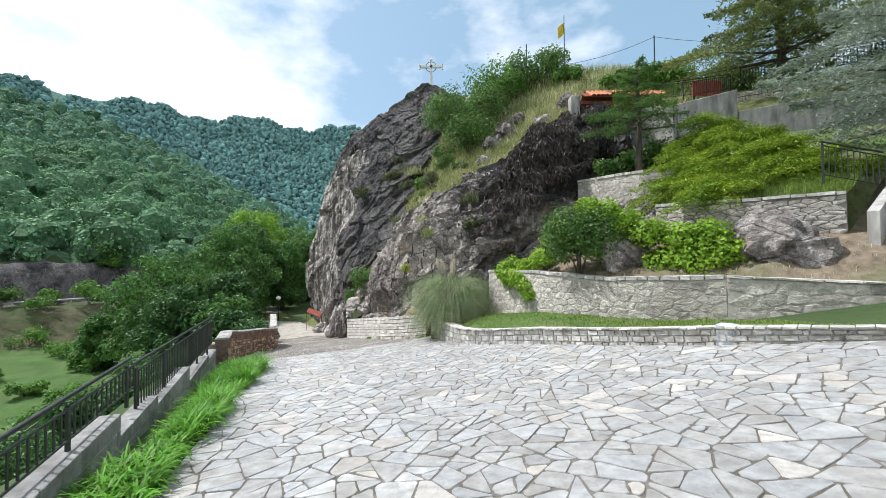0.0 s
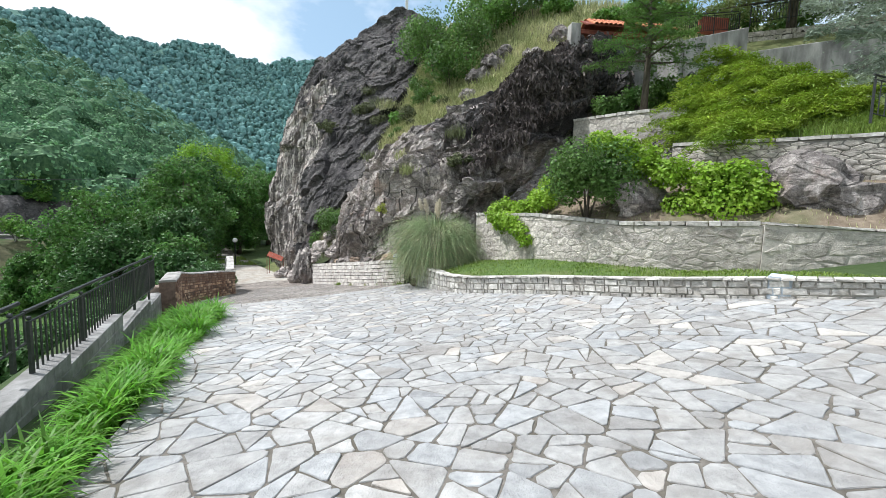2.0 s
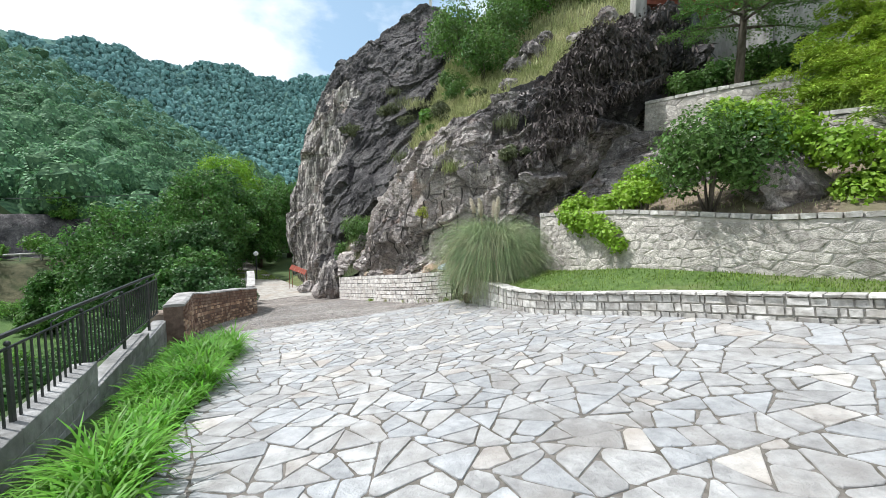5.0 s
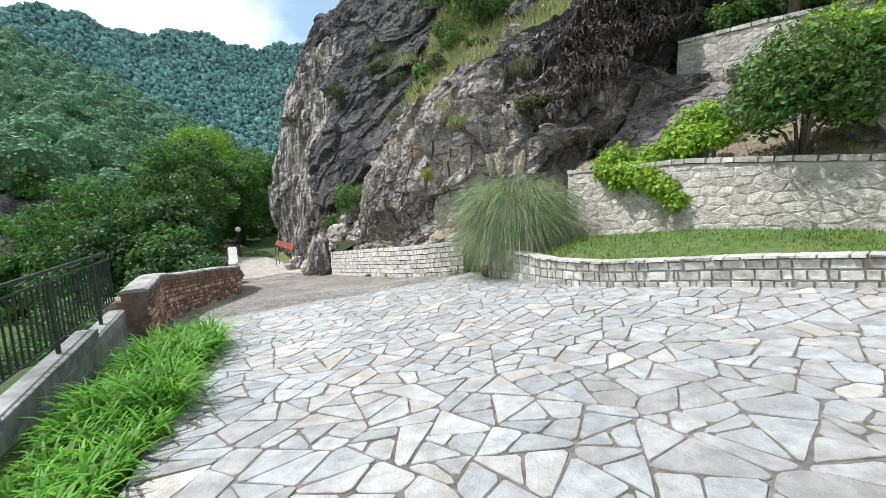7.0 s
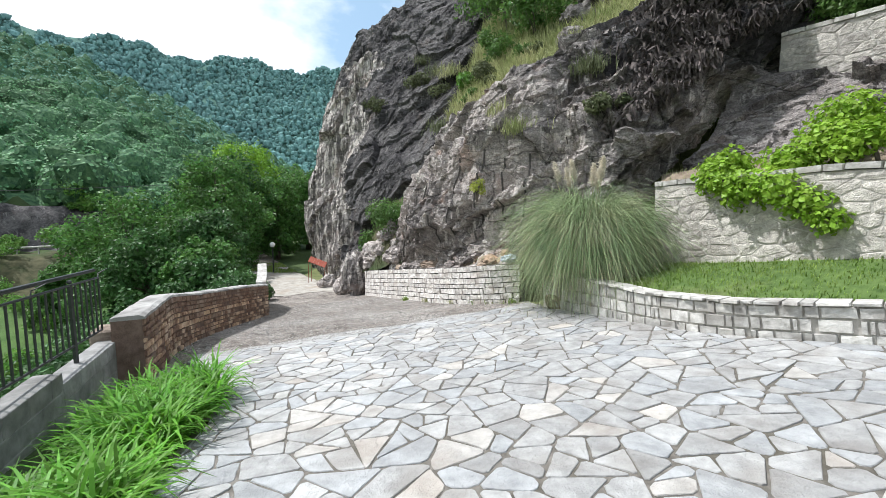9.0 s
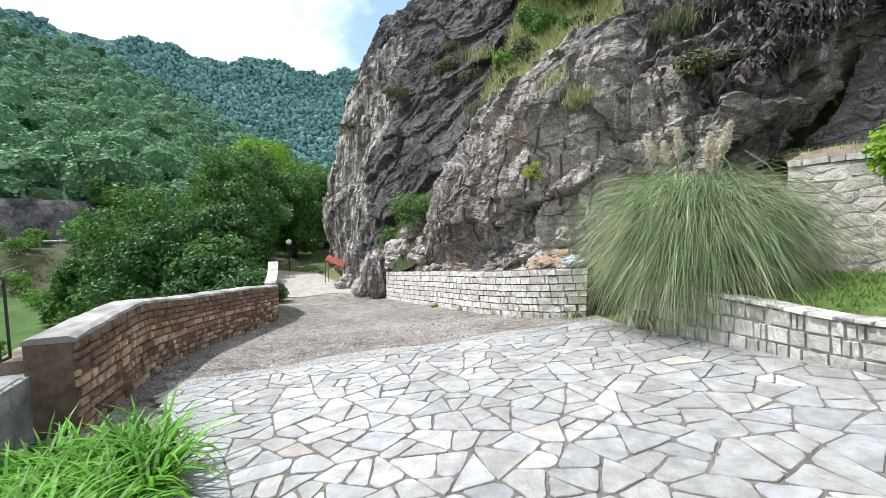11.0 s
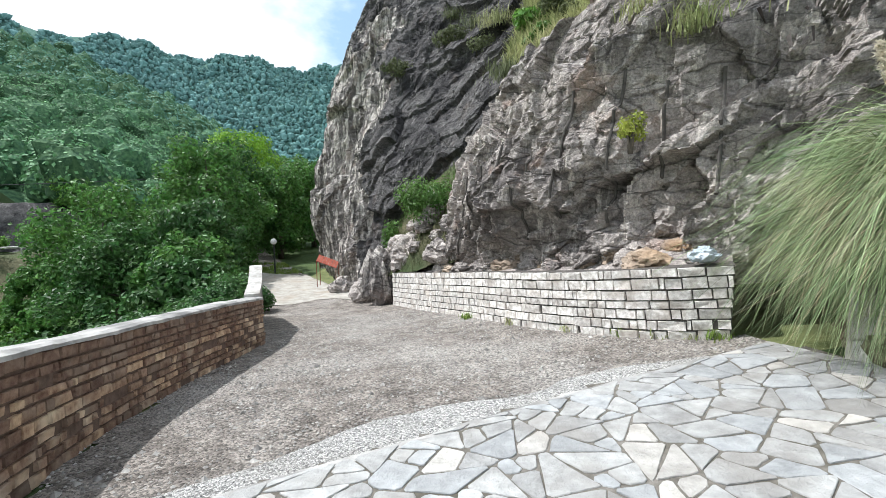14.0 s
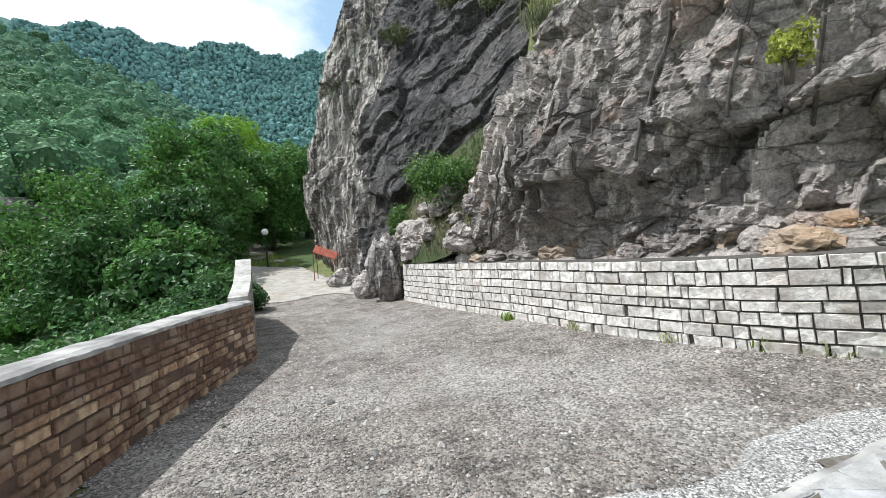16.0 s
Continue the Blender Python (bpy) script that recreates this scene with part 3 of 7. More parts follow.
def block_meshes(name, material, count, seed, rough=0.12, chamfer=0.02):
    rng = np.random.default_rng(seed)
    out = []
    for _ in range(count):
        r = lambda a: rng.uniform(-a, a)
        corners = [(-0.5, -0.5), (0.5, -0.5), (0.5, 0.5), (-0.5, 0.5)]
        v = [(x, -0.5, z) for x, z in corners]
        v += [(x + r(0.02), 0.28, z + r(0.03)) for x, z in corners]
        v += [(x * (1 - 2 * chamfer) + r(0.03), 0.5 + r(rough), z * (1 - 2.4 * chamfer) + r(0.035)) for x, z in corners]
        v.append((r(0.15), 0.5 + r(rough), r(0.15)))
        f = [(0, 1, 2, 3)]
        for k in range(4):
            j = (k + 1) % 4
            f += [(k, 4 + k, 4 + j, j), (4 + k, 8 + k, 8 + j, 4 + j), (8 + k, 12, 8 + j)]
        me = mesh_from(name, v, f, material)
        out.append(me)
    return out


def masonry(parent, name, meshes, path, zb, zt, courses, length, depth, side, seed, gap=0.012, jitter=0.25, limit=300, pick=None, proud=0.012, skip=0.0):
    """Rows of stones on the face of a wall. Pieces past the limit are joined into one part."""
    rng = np.random.default_rng(seed)
    p = even(path, 0.05)
    t = np.gradient(p, axis=0)
    t /= np.hypot(t[:, 0], t[:, 1])[:, None]
    nr = np.stack([t[:, 1], -t[:, 0]], 1) * side
    n = len(p)
    s = np.linspace(0, 1, n)
    lo, hi = zb(s, p), zt(s, p)
    total = 0.05 * (n - 1)
    hs = 1 + rng.uniform(-0.18, 0.18, courses)
    hs = np.concatenate([[0], np.cumsum(hs / hs.sum())])
    made = []
    for c in range(courses):
        d = -rng.uniform(0, length)
        while d < total:
            w = length * (1 + rng.uniform(-jitter, jitter) * 1.6)
            a, b = max(d, 0), min(d + w, total)
            d += w
            if b - a < 0.05 or rng.random() < skip:
                continue
            i, i0, i1 = int((a + b) / 2 / 0.05), int(a / 0.05), min(int(b / 0.05), n - 1)
            z0 = lo[i] + (hi[i] - lo[i]) * hs[c]
            z1 = lo[i] + (hi[i] - lo[i]) * hs[c + 1]
            slope = math.atan2((lo[i1] + hi[i1] - lo[i0] - hi[i0]) / 2, max(b - a, 0.05))
            at = np.array([np.interp((a + b) / 2, np.arange(n) * 0.05, p[:, k]) for k in (0, 1)])
            q = at - nr[i] * (depth / 2 - proud - rng.uniform(-0.006, 0.008))
            ex = Vector((t[i][0], t[i][1], 0))
            ey = Vector((nr[i][0], nr[i][1], 0))
            if side > 0:
                ex, slope = -ex, -slope
            m = Matrix((ex, ey, Vector((0, 0, 1)))).transposed().to_4x4()
            m = Matrix.Translation((q[0], q[1], (z0 + z1) / 2)) @ m @ Matrix.Rotation(-slope + rng.uniform(-0.015, 0.015), 4, "Y") @ Matrix.Diagonal((b - a - gap, depth, (z1 - z0 - gap) * rng.uniform(0.88, 1.0), 1))
            made.append((m, meshes[rng.integers(len(meshes))], i))
    if pick is not None:
        made.sort(key=lambda e: pick(p[e[2]]))
    for m, me, _ in made[:limit]:
        ob = new(name, me)
        ob.parent = parent
        ob.matrix_parent_inverse = Matrix.Identity(4)
        ob.matrix_basis = parent.matrix_basis.inverted() @ m
    rest = made[limit:]
    if rest:
        vs, fs = [], []
        for m, me, _ in rest:
            o = len(vs)
            vs += [tuple(m @ v.co) for v in me.vertices]
            fs += [tuple(o + k for k in f.vertices) for f in me.polygons]
        ob = attach(name + "_rest", mesh_from(name + "_rest", vs, fs, meshes[0].materials[0]), parent)
        ob.matrix_basis = parent.matrix_basis.inverted()
        tagged(ob, kind="stuff")


def along(values):
    """Height along a path, spread evenly over its control points."""
    v = np.array(values, float)
    return lambda s, p: np.interp(s, np.linspace(0, 1, len(v)), v)


def by_points(path, values):
    pts = np.array(path, float)
    def f(s, p):
        q = spline(pts, 400)
        d = np.concatenate([[0], np.cumsum(np.hypot(*np.diff(q, axis=0).T))])
        at = d[np.linspace(0, 399, len(pts)).astype(int)] / d[-1]
        return np.interp(s, at, values)
    return f


def stone_wall(name, label, path, zb, zt, thick, side, core, stone, courses, length, depth, seed, cap=None, cap_len=0.3, cap_h=0.09, rough=0.12, limit=300, piece="stone", gap=0.014, jitter=0.25, proud=0.012, pick=None, skip=0.0):
    root = thing(name, (0, 0, 0), label, "wall", kind="structure")
    cz = (lambda s, p: zt(s, p) - cap_h) if cap else zt
    core_wall("wall_core", path, zb, cz, thick, side, core, root)
    masonry(root, piece, block_meshes(piece, stone, 10, seed, rough), path, zb, cz, courses, length, depth, side, seed, gap, jitter, limit, pick, proud, skip)
    if cap:
        p = even(path, 0.2)
        t = np.gradient(p, axis=0)
        t /= np.hypot(t[:, 0], t[:, 1])[:, None]
        inner = [tuple(a) for a in (p - np.stack([t[:, 1], -t[:, 0]], 1) * side * (thick / 2 - 0.03))]
        masonry(root, "coping_stone", coping_meshes(cap, thick + 0.03, seed), inner, cz, zt, 1, cap_len, 1.0, side, seed + 1, 0.012, 0.25, 300, None, 0.5)
    return root


def coping_meshes(material, thick, seed):
    rng = np.random.default_rng(seed + 50)
    out = []
    for _ in range(6):
        bm = bmesh.new()
        box(bm, -0.5, 0.5, -thick / 2, thick / 2, -0.5, 0.5)
        for v in bm.verts:
            v.co += Vector((rng.uniform(-0.02, 0.02), rng.uniform(-0.015, 0.015), rng.uniform(-0.08, 0.08)))
        me = bpy.data.meshes.new("coping_stone")
        r = bmesh.ops.bevel(bm, geom=list(bm.edges), offset=0.03, segments=1, affect="EDGES")
        bm.to_mesh(me)
        bm.free()
        me.materials.append(material)
        out.append(me)
    return out


def clip_cells(seeds, pool, reach, gap, rng, most=22):
    """Voronoi cells of seeds among pool, each shrunk by about gap."""
    out = []
    for s in seeds:
        d = ((pool - s) ** 2).sum(1)
        nb = pool[(d > 1e-9) & (d < reach * reach * 1.7)]
        nb = nb[np.argsort(((nb - s) ** 2).sum(1))][:most]
        poly = [s + np.array(c) * reach for c in ((-1, -1), (1, -1), (1, 1), (-1, 1))]
        for q in nb:
            n = q - s
            n = n / np.hypot(*n)
            m = (s + q) / 2 - n * rng.uniform(*gap)
            cut = []
            for a, b in zip(poly, poly[1:] + poly[:1]):
                da, db = (a - m) @ n, (b - m) @ n
                if da <= 0:
                    cut.append(a)
                if (da < 0) != (db < 0):
                    cut.append(a + (b - a) * da / (da - db))
            poly = cut
            if len(poly) < 3:
                break
        if len(poly) >= 3:
            out.append(np.array(poly))
    return out


def rubble_wall(name, label, path, zb, zt, thick, side, core, stone, size, seed, cap=None, cap_len=0.3, cap_h=0.1, flat=0.5, gap=(0.006, 0.02), bulge=0.015):
    """A wall of irregular stones set in mortar, each stone a part."""
    rng = np.random.default_rng(seed)
    root = thing(name, (0, 0, 0), label, "wall", kind="structure")
    cz = (lambda s, p: zt(s, p) - cap_h) if cap else zt
    core_wall("wall_core", path, zb, cz, thick, side, core, root, 0.0)
    p = even(path, 0.05)
    t = np.gradient(p, axis=0)
    t /= np.hypot(t[:, 0], t[:, 1])[:, None]
    nr = np.stack([t[:, 1], -t[:, 0]], 1) * side
    n = len(p)
    total = 0.05 * (n - 1)
    s = np.linspace(0, 1, n)
    lo, hi = zb(s, p), cz(s, p)
    seeds = []
    for i in range(-2, int(total / size) + 3):
        for j in range(-2, int((hi - lo).max() / (size * flat)) + 3):
            seeds.append(((i + rng.uniform(-0.42, 0.42) + 0.5 * (j % 2)) * size, (j + rng.uniform(-0.36, 0.36)) * size))
    pool = np.array(seeds)
    pool[:, 1] = pool[:, 1] * 1.0
    # work in a plane whose height is stretched so that stones come out long and low
    ok = (pool[:, 0] > 0.02) & (pool[:, 0] < total - 0.02)
    for c in clip_cells(pool[ok], pool, size * 2.2, gap, rng):
        c = c.copy()
        c[:, 0] = np.clip(c[:, 0], 0.01, total - 0.01)
        idx = np.clip((c[:, 0] / 0.05).astype(int), 0, n - 1)
        z = lo[idx] + c[:, 1] * flat
        m0 = c.mean(0)
        im = int(np.clip(m0[0] / 0.05, 0, n - 1))
        if lo[im] + m0[1] * flat > hi[im] - 0.03 or lo[im] + m0[1] * flat < lo[im] + 0.0:
            continue
        z = np.minimum(z, hi[idx] - 0.008)
        k = len(c)
        base = np.c_[p[idx] + t[idx] * (c[:, 0] - idx * 0.05)[:, None], z]
        nn = np.c_[nr[idx], np.zeros(k)]
        mid = base.mean(0)
        inner = mid + (base - mid) * rng.uniform(0.72, 0.86) + nn * (bulge * rng.uniform(0.3, 1.2, k))[:, None]
        rim = mid + (base - mid) * 0.97 + nn * 0.008
        ctr = mid + nn.mean(0) * bulge * rng.uniform(0.6, 1.5)
        v = np.vstack([base - nn * 0.03, rim, inner, ctr[None]]) - mid
        f = []
        for a in range(k):
            b = (a + 1) % k
            f += [(a, b, k + b, k + a), (k + a, k + b, 2 * k + b, 2 * k + a), (2 * k + a, 2 * k + b, 3 * k)]
        if side > 0:
            f = [q[::-1] for q in f]
        ob = attach("stone", mesh_from("stone", v, f, stone), root)
        ob.location = tuple(mid)
    if cap:
        q = even(path, 0.2)
        tt = np.gradient(q, axis=0)
        tt /= np.hypot(tt[:, 0], tt[:, 1])[:, None]
        inner = [tuple(a) for a in (q - np.stack([tt[:, 1], -tt[:, 0]], 1) * side * (thick / 2 - 0.02))]
        masonry(root, "coping_stone", coping_meshes(cap, thick + 0.03, seed), inner, cz, zt, 1, cap_len, 1.0, side, seed + 1, 0.012, 0.25, 300, None, 0.5)
    return root


# ---- rock ----
def loft(rails, nu, nv):
    """A smooth surface through rails (each a row of points from one end to the other)."""
    cols = np.stack([spline(r, nu) for r in rails], 0)
    return np.stack([spline(cols[:, i], nv) for i in range(nu)], 0)


def rock_body(name, rails, nu, nv, material, seed, amount, label, weights=(1.0, 0.42, 0.14, 0.045), flute=0.10, flute_at=((0, 1), (1, 1)), ledges=0.0):
    g = loft(rails, nu, nv)
    du, dv = np.gradient(g, axis=0), np.gradient(g, axis=1)
    nrm = np.cross(du, dv)
    nrm /= np.linalg.norm(nrm, axis=2)[..., None] + 1e-9
    p, n = g.reshape(-1, 3), nrm.reshape(-1, 3)
    w = p + 0.28 * np.stack([fbm(p * 0.6, 3, seed + k) for k in (1, 2, 3)], 1)
    # bedding dips to the left: cells are long along it
    k = np.stack([(w[:, 0] * 0.62 - w[:, 1] * 0.42 + w[:, 2] * 0.66) * 0.45, w[:, 0] * 0.56 + w[:, 1] * 0.83, (w[:, 2] * 0.75 - w[:, 0] * 0.55 + w[:, 1] * 0.36) * 1.0], 1)
    h = weights[0] * facets(k * 0.34, seed + 10) + weights[1] * facets(k * 0.8 + 3.3, seed + 20) + weights[2] * facets(k * 2.1 + 1.7, seed + 30) + weights[3] * facets(w * 4.5, seed + 40)
    h += 0.30 * fbm(p * 0.35, 3, seed + 50) - 0.05 * np.abs(fbm(k * 0.7 + 9, 3, seed + 60)) + 0.03 * fbm(p * 5, 3, seed + 70)
    # vertical fluting
    across = np.repeat(np.linspace(0, 1, nu), nv)
    h += flute * np.interp(across, *flute_at) * fbm(p * np.array([1.6, 1.6, 0.13]), 4, seed + 80)
    if ledges:
        # beds that step back: sunlit shelf on top, worn face below
        c = (w[:, 2] - 0.22 * w[:, 0] + 0.10 * w[:, 1] + 0.5 * fbm(p * 0.5, 3, seed + 90)) / 1.7
        f = c - np.floor(c)
        saw = np.where(f < 0.86, f / 0.86, (1 - f) / 0.14) - 0.4
        h += ledges * saw * np.clip((p[:, 2] - 1.2) / 1.2, 0, 1)
        # upright fractures low on the cut face
        h += 0.20 * facets(w * np.array([2.1, 2.1, 0.7]) + 5.1, seed + 95) * np.clip((4.2 - p[:, 2]) / 1.5, 0, 1)
    edge = np.minimum(np.linspace(0, 1, nv)[None, :].repeat(nu, 0), 1).reshape(-1)
    p = p + n * (h * amount)[:, None]
    me = mesh_from(name, p, grid_faces(nu, nv), material)
    return tagged(new(name, me), label, "rock", kind="structure"), p.reshape(nu, nv, 3), nrm


ROCK_A = [
    [(-14.5, 47, -6.5), (-12.0, 40, -5.6), (-10.0, 36.0, -5.0), (-7.9, 32.0, -4.4), (-6.0, 29.2, -3.0), (-4.4, 27.6, -0.8), (-2.8, 26.2, 1.8)],
    [(-14.8, 47, 0), (-12.9, 40.6, 0.6), (-10.0, 36.6, 0.5), (-7.2, 32.2, 0.4), (-5.0, 30.3, 1.8), (-3.4, 29.2, 3.4), (-1.8, 27.6, 4.6)],
    [(-13.4, 48, 8), (-11.2, 40.6, 8.2), (-8.9, 37.8, 8.0), (-6.0, 34.8, 6.6), (-3.6, 33.0, 7.0), (-1.8, 31.4, 7.4), (0.2, 29.4, 7.6)],
    [(-11, 49, 13.0), (-9.3, 42.0, 13.6), (-7.4, 40.0, 14.0), (-5.0, 38.4, 13.2), (-2.4, 36.4, 11.6), (-0.6, 34.4, 10.8), (1.4, 32, 10.4)],
    [(-8, 51, 14.6), (-7.4, 45, 16.0), (-5.4, 42.5, 17.2), (-3.2, 41.4, 18.2), (-1.0, 40.6, 18.9), (0.9, 39, 17.4), (2.6, 35, 14.4)],
]
ROCK_B = [
    [(-3.4, 27.4, -2.6), (-4.1, 25.2, -2.4), (-3.5, 23.4, -1.9), (-2.3, 20.6, -1.6), (-0.9, 18.9, -1.4), (0.7, 17.9, -0.9), (2.6, 18.0, 0.6), (5.2, 19.4, 2.6), (9.0, 20.2, 4.6)],
    [(-3.2, 27.4, -0.6), (-4.2, 24.6, -0.5), (-3.3, 23.0, 0.2), (-2.2, 20.6, 0.6), (-0.7, 19.1, 0.9), (0.75, 18.15, 1.4), (2.6, 17.7, 2.3), (5.2, 18.8, 4.4), (9.2, 19.6, 6.0)],
    [(-2.6, 27.4, 1.4), (-3.4, 24.8, 1.8), (-2.8, 23.2, 2.0), (-1.7, 20.6, 2.4), (-0.45, 19.4, 2.5), (1.3, 18.7, 3.2), (3.0, 18.4, 4.2), (5.4, 18.9, 6.2), (9.2, 20.0, 7.4)],
    [(-1.6, 27.0, 3.0), (-2.4, 25.0, 3.6), (-1.6, 23.2, 4.2), (-0.4, 21.4, 4.6), (0.6, 20.4, 4.8), (2.2, 19.8, 5.5), (4.0, 19.6, 6.6), (6.2, 20.2, 8.2), (9.4, 20.8, 8.4)],
    [(-0.6, 27.0, 3.6), (-1.0, 25.6, 4.2), (-0.4, 24.2, 4.8), (0.8, 22.8, 5.4), (1.8, 21.8, 5.7), (3.2, 21.2, 6.2), (5.0, 21.2, 7.2), (7.0, 22.0, 8.2), (9.6, 22.4, 8.0)],
]


# ---- foliage ----
def leaves(points, normals, size, rng, aspect=0.6, fold=0.25):
    """Small folded rhombic leaves at points; one island each."""
    n = len(points)
    a = rng.normal(size=(n, 3))
    a -= (a * normals).sum(1)[:, None] * normals * 0.7
    a /= np.linalg.norm(a, axis=1)[:, None]
    b = np.cross(normals, a)
    b /= np.linalg.norm(b, axis=1)[:, None] + 1e-9
    c = np.cross(a, b)
    s = size * rng.uniform(0.6, 1.4, n)[:, None]
    p0, p1 = points - a * s, points + a * s
    q0 = points + b * s * aspect + c * s * fold
    q1 = points - b * s * aspect + c * s * fold
    v = np.stack([p0, q0, p1, q1], 1).reshape(-1, 3)
    k = np.arange(n)[:, None] * 4
    return v, np.concatenate([k + np.array([0, 1, 2]), k + np.array([0, 2, 3])], 0)


def blob_points(centres, radii, n, rng, shell=0.55, squash=0.85):
    """Points in the outer shell of many overlapping clumps, with outward normals."""
    centres, radii = np.asarray(centres, float), np.asarray(radii, float)
    w = radii ** 2
    i = rng.choice(len(centres), n, p=w / w.sum())
    d = rng.normal(size=(n, 3))
    d /= np.linalg.norm(d, axis=1)[:, None]
    r = radii[i] * rng.uniform(shell, 1.05, n) * (1 + 0.25 * fbm(d * 2.2 + i[:, None] * 3.1, 2, 3))
    p = centres[i] + d * r[:, None] * np.array([1, 1, squash])
    nrm = d + rng.normal(size=(n, 3)) * 0.5 + np.array([0, 0, 0.4])
    return p, nrm / np.linalg.norm(nrm, axis=1)[:, None]


def crown_mesh(centres, radii, n, size, material, seed, **kw):
    rng = np.random.default_rng(seed)
    p, nn = blob_points(centres, radii, n, rng, **kw)
    v, f = leaves(p, nn, size, rng)
    return mesh_from("crown", v, f, material)


def broad_tree(name, place, height, spread, seed, leaf, n, size, label, bare=0.3, category="tree", group="", clumps=26):
    """Tapered trunk, limbs and a crown of many leaf clumps."""
    rng = np.random.default_rng(seed)
    root = thing(name, place, label, category, group)
    bm = bmesh.new()
    r0 = height * 0.022 + 0.03
    path = [Vector((rng.uniform(-0.03, 0.03) * height * k, rng.uniform(-0.03, 0.03) * height * k, height * 0.72 * k)) for k in np.linspace(0, 1, 6)]
    tube(bm, path, [r0 * (1.25 - k) for k in np.linspace(0, 1, 6)], 8)
    part("trunk", bm, M_BARK, root, smooth=True)
    cs, rs = [], []
    for k in range(clumps):
        u = (k + 0.5) / clumps
        zf = bare + (1 - bare) * (0.06 + 0.88 * u)
        prof = math.sin(math.pi * min(0.97, 0.16 + 0.80 * (zf - bare) / (1 - bare))) ** 0.7
        a = k * 2.4 + rng.uniform(-0.5, 0.5)
        d = spread * prof * rng.uniform(0.35, 0.95)
        c = Vector((d * math.cos(a), d * math.sin(a), zf * height * rng.uniform(0.94, 1.04)))
        cs.append(tuple(c))
        rs.append(spread * rng.uniform(0.16, 0.34) * (0.65 + 0.35 * prof))
        if k % 4 == 0:
            b = bmesh.new()
            j = path[min(5, 1 + int(zf * 4))]
            tube(b, [j, j.lerp(c, 0.55) + Vector((0, 0, 0.02 * height)), c], [r0 * 0.42, r0 * 0.26, r0 * 0.08], 6)
            part("limb", b, M_BARK, root, smooth=True)
    attach("crown", crown_mesh(cs, rs, n, size, leaf, seed + 1), root)
    return root


def bush(name, place, rx, ry, rz, seed, leaf, n, size, label, category="bush", group="", clumps=14):
    rng = np.random.default_rng(seed)
    root = thing(name, place, label, category, group)
    cs, rs = [], []
    b = bmesh.new()
    for k in range(clumps):
        a, e = rng.uniform(0, 2 * math.pi), rng.uniform(0.05, 1) ** 0.7
        d = math.sqrt(rng.uniform(0.02, 1)) * 0.8
        c = (rx * d * math.cos(a), ry * d * math.sin(a), rz * (0.25 + 0.65 * e * (1 - 0.5 * d * d)))
        cs.append(c)
        rs.append((rx + ry + rz) / 3 * rng.uniform(0.28, 0.5))
        if k % 3 == 0:
            tube(b, [(0.05 * c[0], 0.05 * c[1], -0.1), (0.4 * c[0], 0.4 * c[1], 0.6 * c[2]), c], [0.035, 0.025, 0.01], 5)
    part("stem", b, M_BARK, root, smooth=True)
    attach("foliage", crown_mesh(cs, rs, n, size, leaf, seed + 1), root)
    return root


def blades(points, height, width, rng, lean=0.6, droop=0.5):
    """Bent tapering blades, four triangles each."""
    n = len(points)
    a = rng.uniform(0, 2 * math.pi, n)
    d = np.stack([np.cos(a), np.sin(a), np.zeros(n)], 1)
    s = np.stack([-np.sin(a), np.cos(a), np.zeros(n)], 1)
    h = height * rng.uniform(0.55, 1.3, n)[:, None]
    w = width * rng.uniform(0.7, 1.3, n)[:, None]
    ln = (lean * rng.uniform(0.2, 1.2, n))[:, None]
    up = np.array([0, 0, 1.0])
    m = points + d * h * ln * 0.35 + up * h * 0.62
    t = points + d * h * ln + up * h * (1 - droop * ln * 0.6)
    v = np.stack([points - s * w, points + s * w, m - s * w * 0.8, m + s * w * 0.8, t], 1).reshape(-1, 3)
    k = np.arange(n)[:, None] * 5
    f = np.concatenate([k + np.array([0, 1, 3]), k + np.array([0, 3, 2]), k + np.array([2, 3, 4])], 0)
    return v, f


def arched_blades(points, length, width, rng, K=5):
    """Long strap-like leaves that rise and arch over."""
    n = len(points)
    a = rng.uniform(0, 2 * math.pi, n)
    d = np.stack([np.cos(a), np.sin(a), a * 0], 1)
    s = np.stack([-np.sin(a), np.cos(a), a * 0], 1)
    L = length * rng.uniform(0.5, 1.25, n)
    th = np.abs(rng.normal(0, 0.28, n))
    bend = rng.uniform(1.1, 2.7, n)
    cur, rows = points.copy(), []
    for k in range(K + 1):
        w = width * (1.0, 1.15, 1.1, 0.9, 0.6, 0.08)[k]
        rows.append(np.stack([cur - s * w, cur + s * w], 1))
        ang = th + bend * ((k + 0.5) / K) ** 1.4
        cur = cur + (d * np.sin(ang)[:, None] + np.array([0, 0, 1]) * np.cos(ang)[:, None]) * (L / K)[:, None]
    v = np.stack(rows, 1).reshape(-1, 3)
    o = np.arange(n)[:, None] * (2 * (K + 1))
    return v, np.concatenate([o + np.array([2 * k, 2 * k + 1, 2 * k + 3, 2 * k + 2]) for k in range(K)], 0)


def scatter(n, x0, x1, y0, y1, keep, rng):
    out = np.zeros((0, 2))
    while len(out) < n:
        q = np.stack([rng.uniform(x0, x1, n), rng.uniform(y0, y1, n)], 1)
        out = np.vstack([out, q[keep(q[:, 0], q[:, 1])]])
    return out[:n]


# ---- terrace and road ----
LEFT_P, FAR_P, CURB_P = even(LEFT, 0.3), even(FAR, 0.3), even(CURB, 0.3)
TERRACE = [tuple(p) for p in LEFT_P] + [tuple(p) for p in FAR_P] + [tuple(p) for p in CURB_P] + [(12.5, -5.0)]


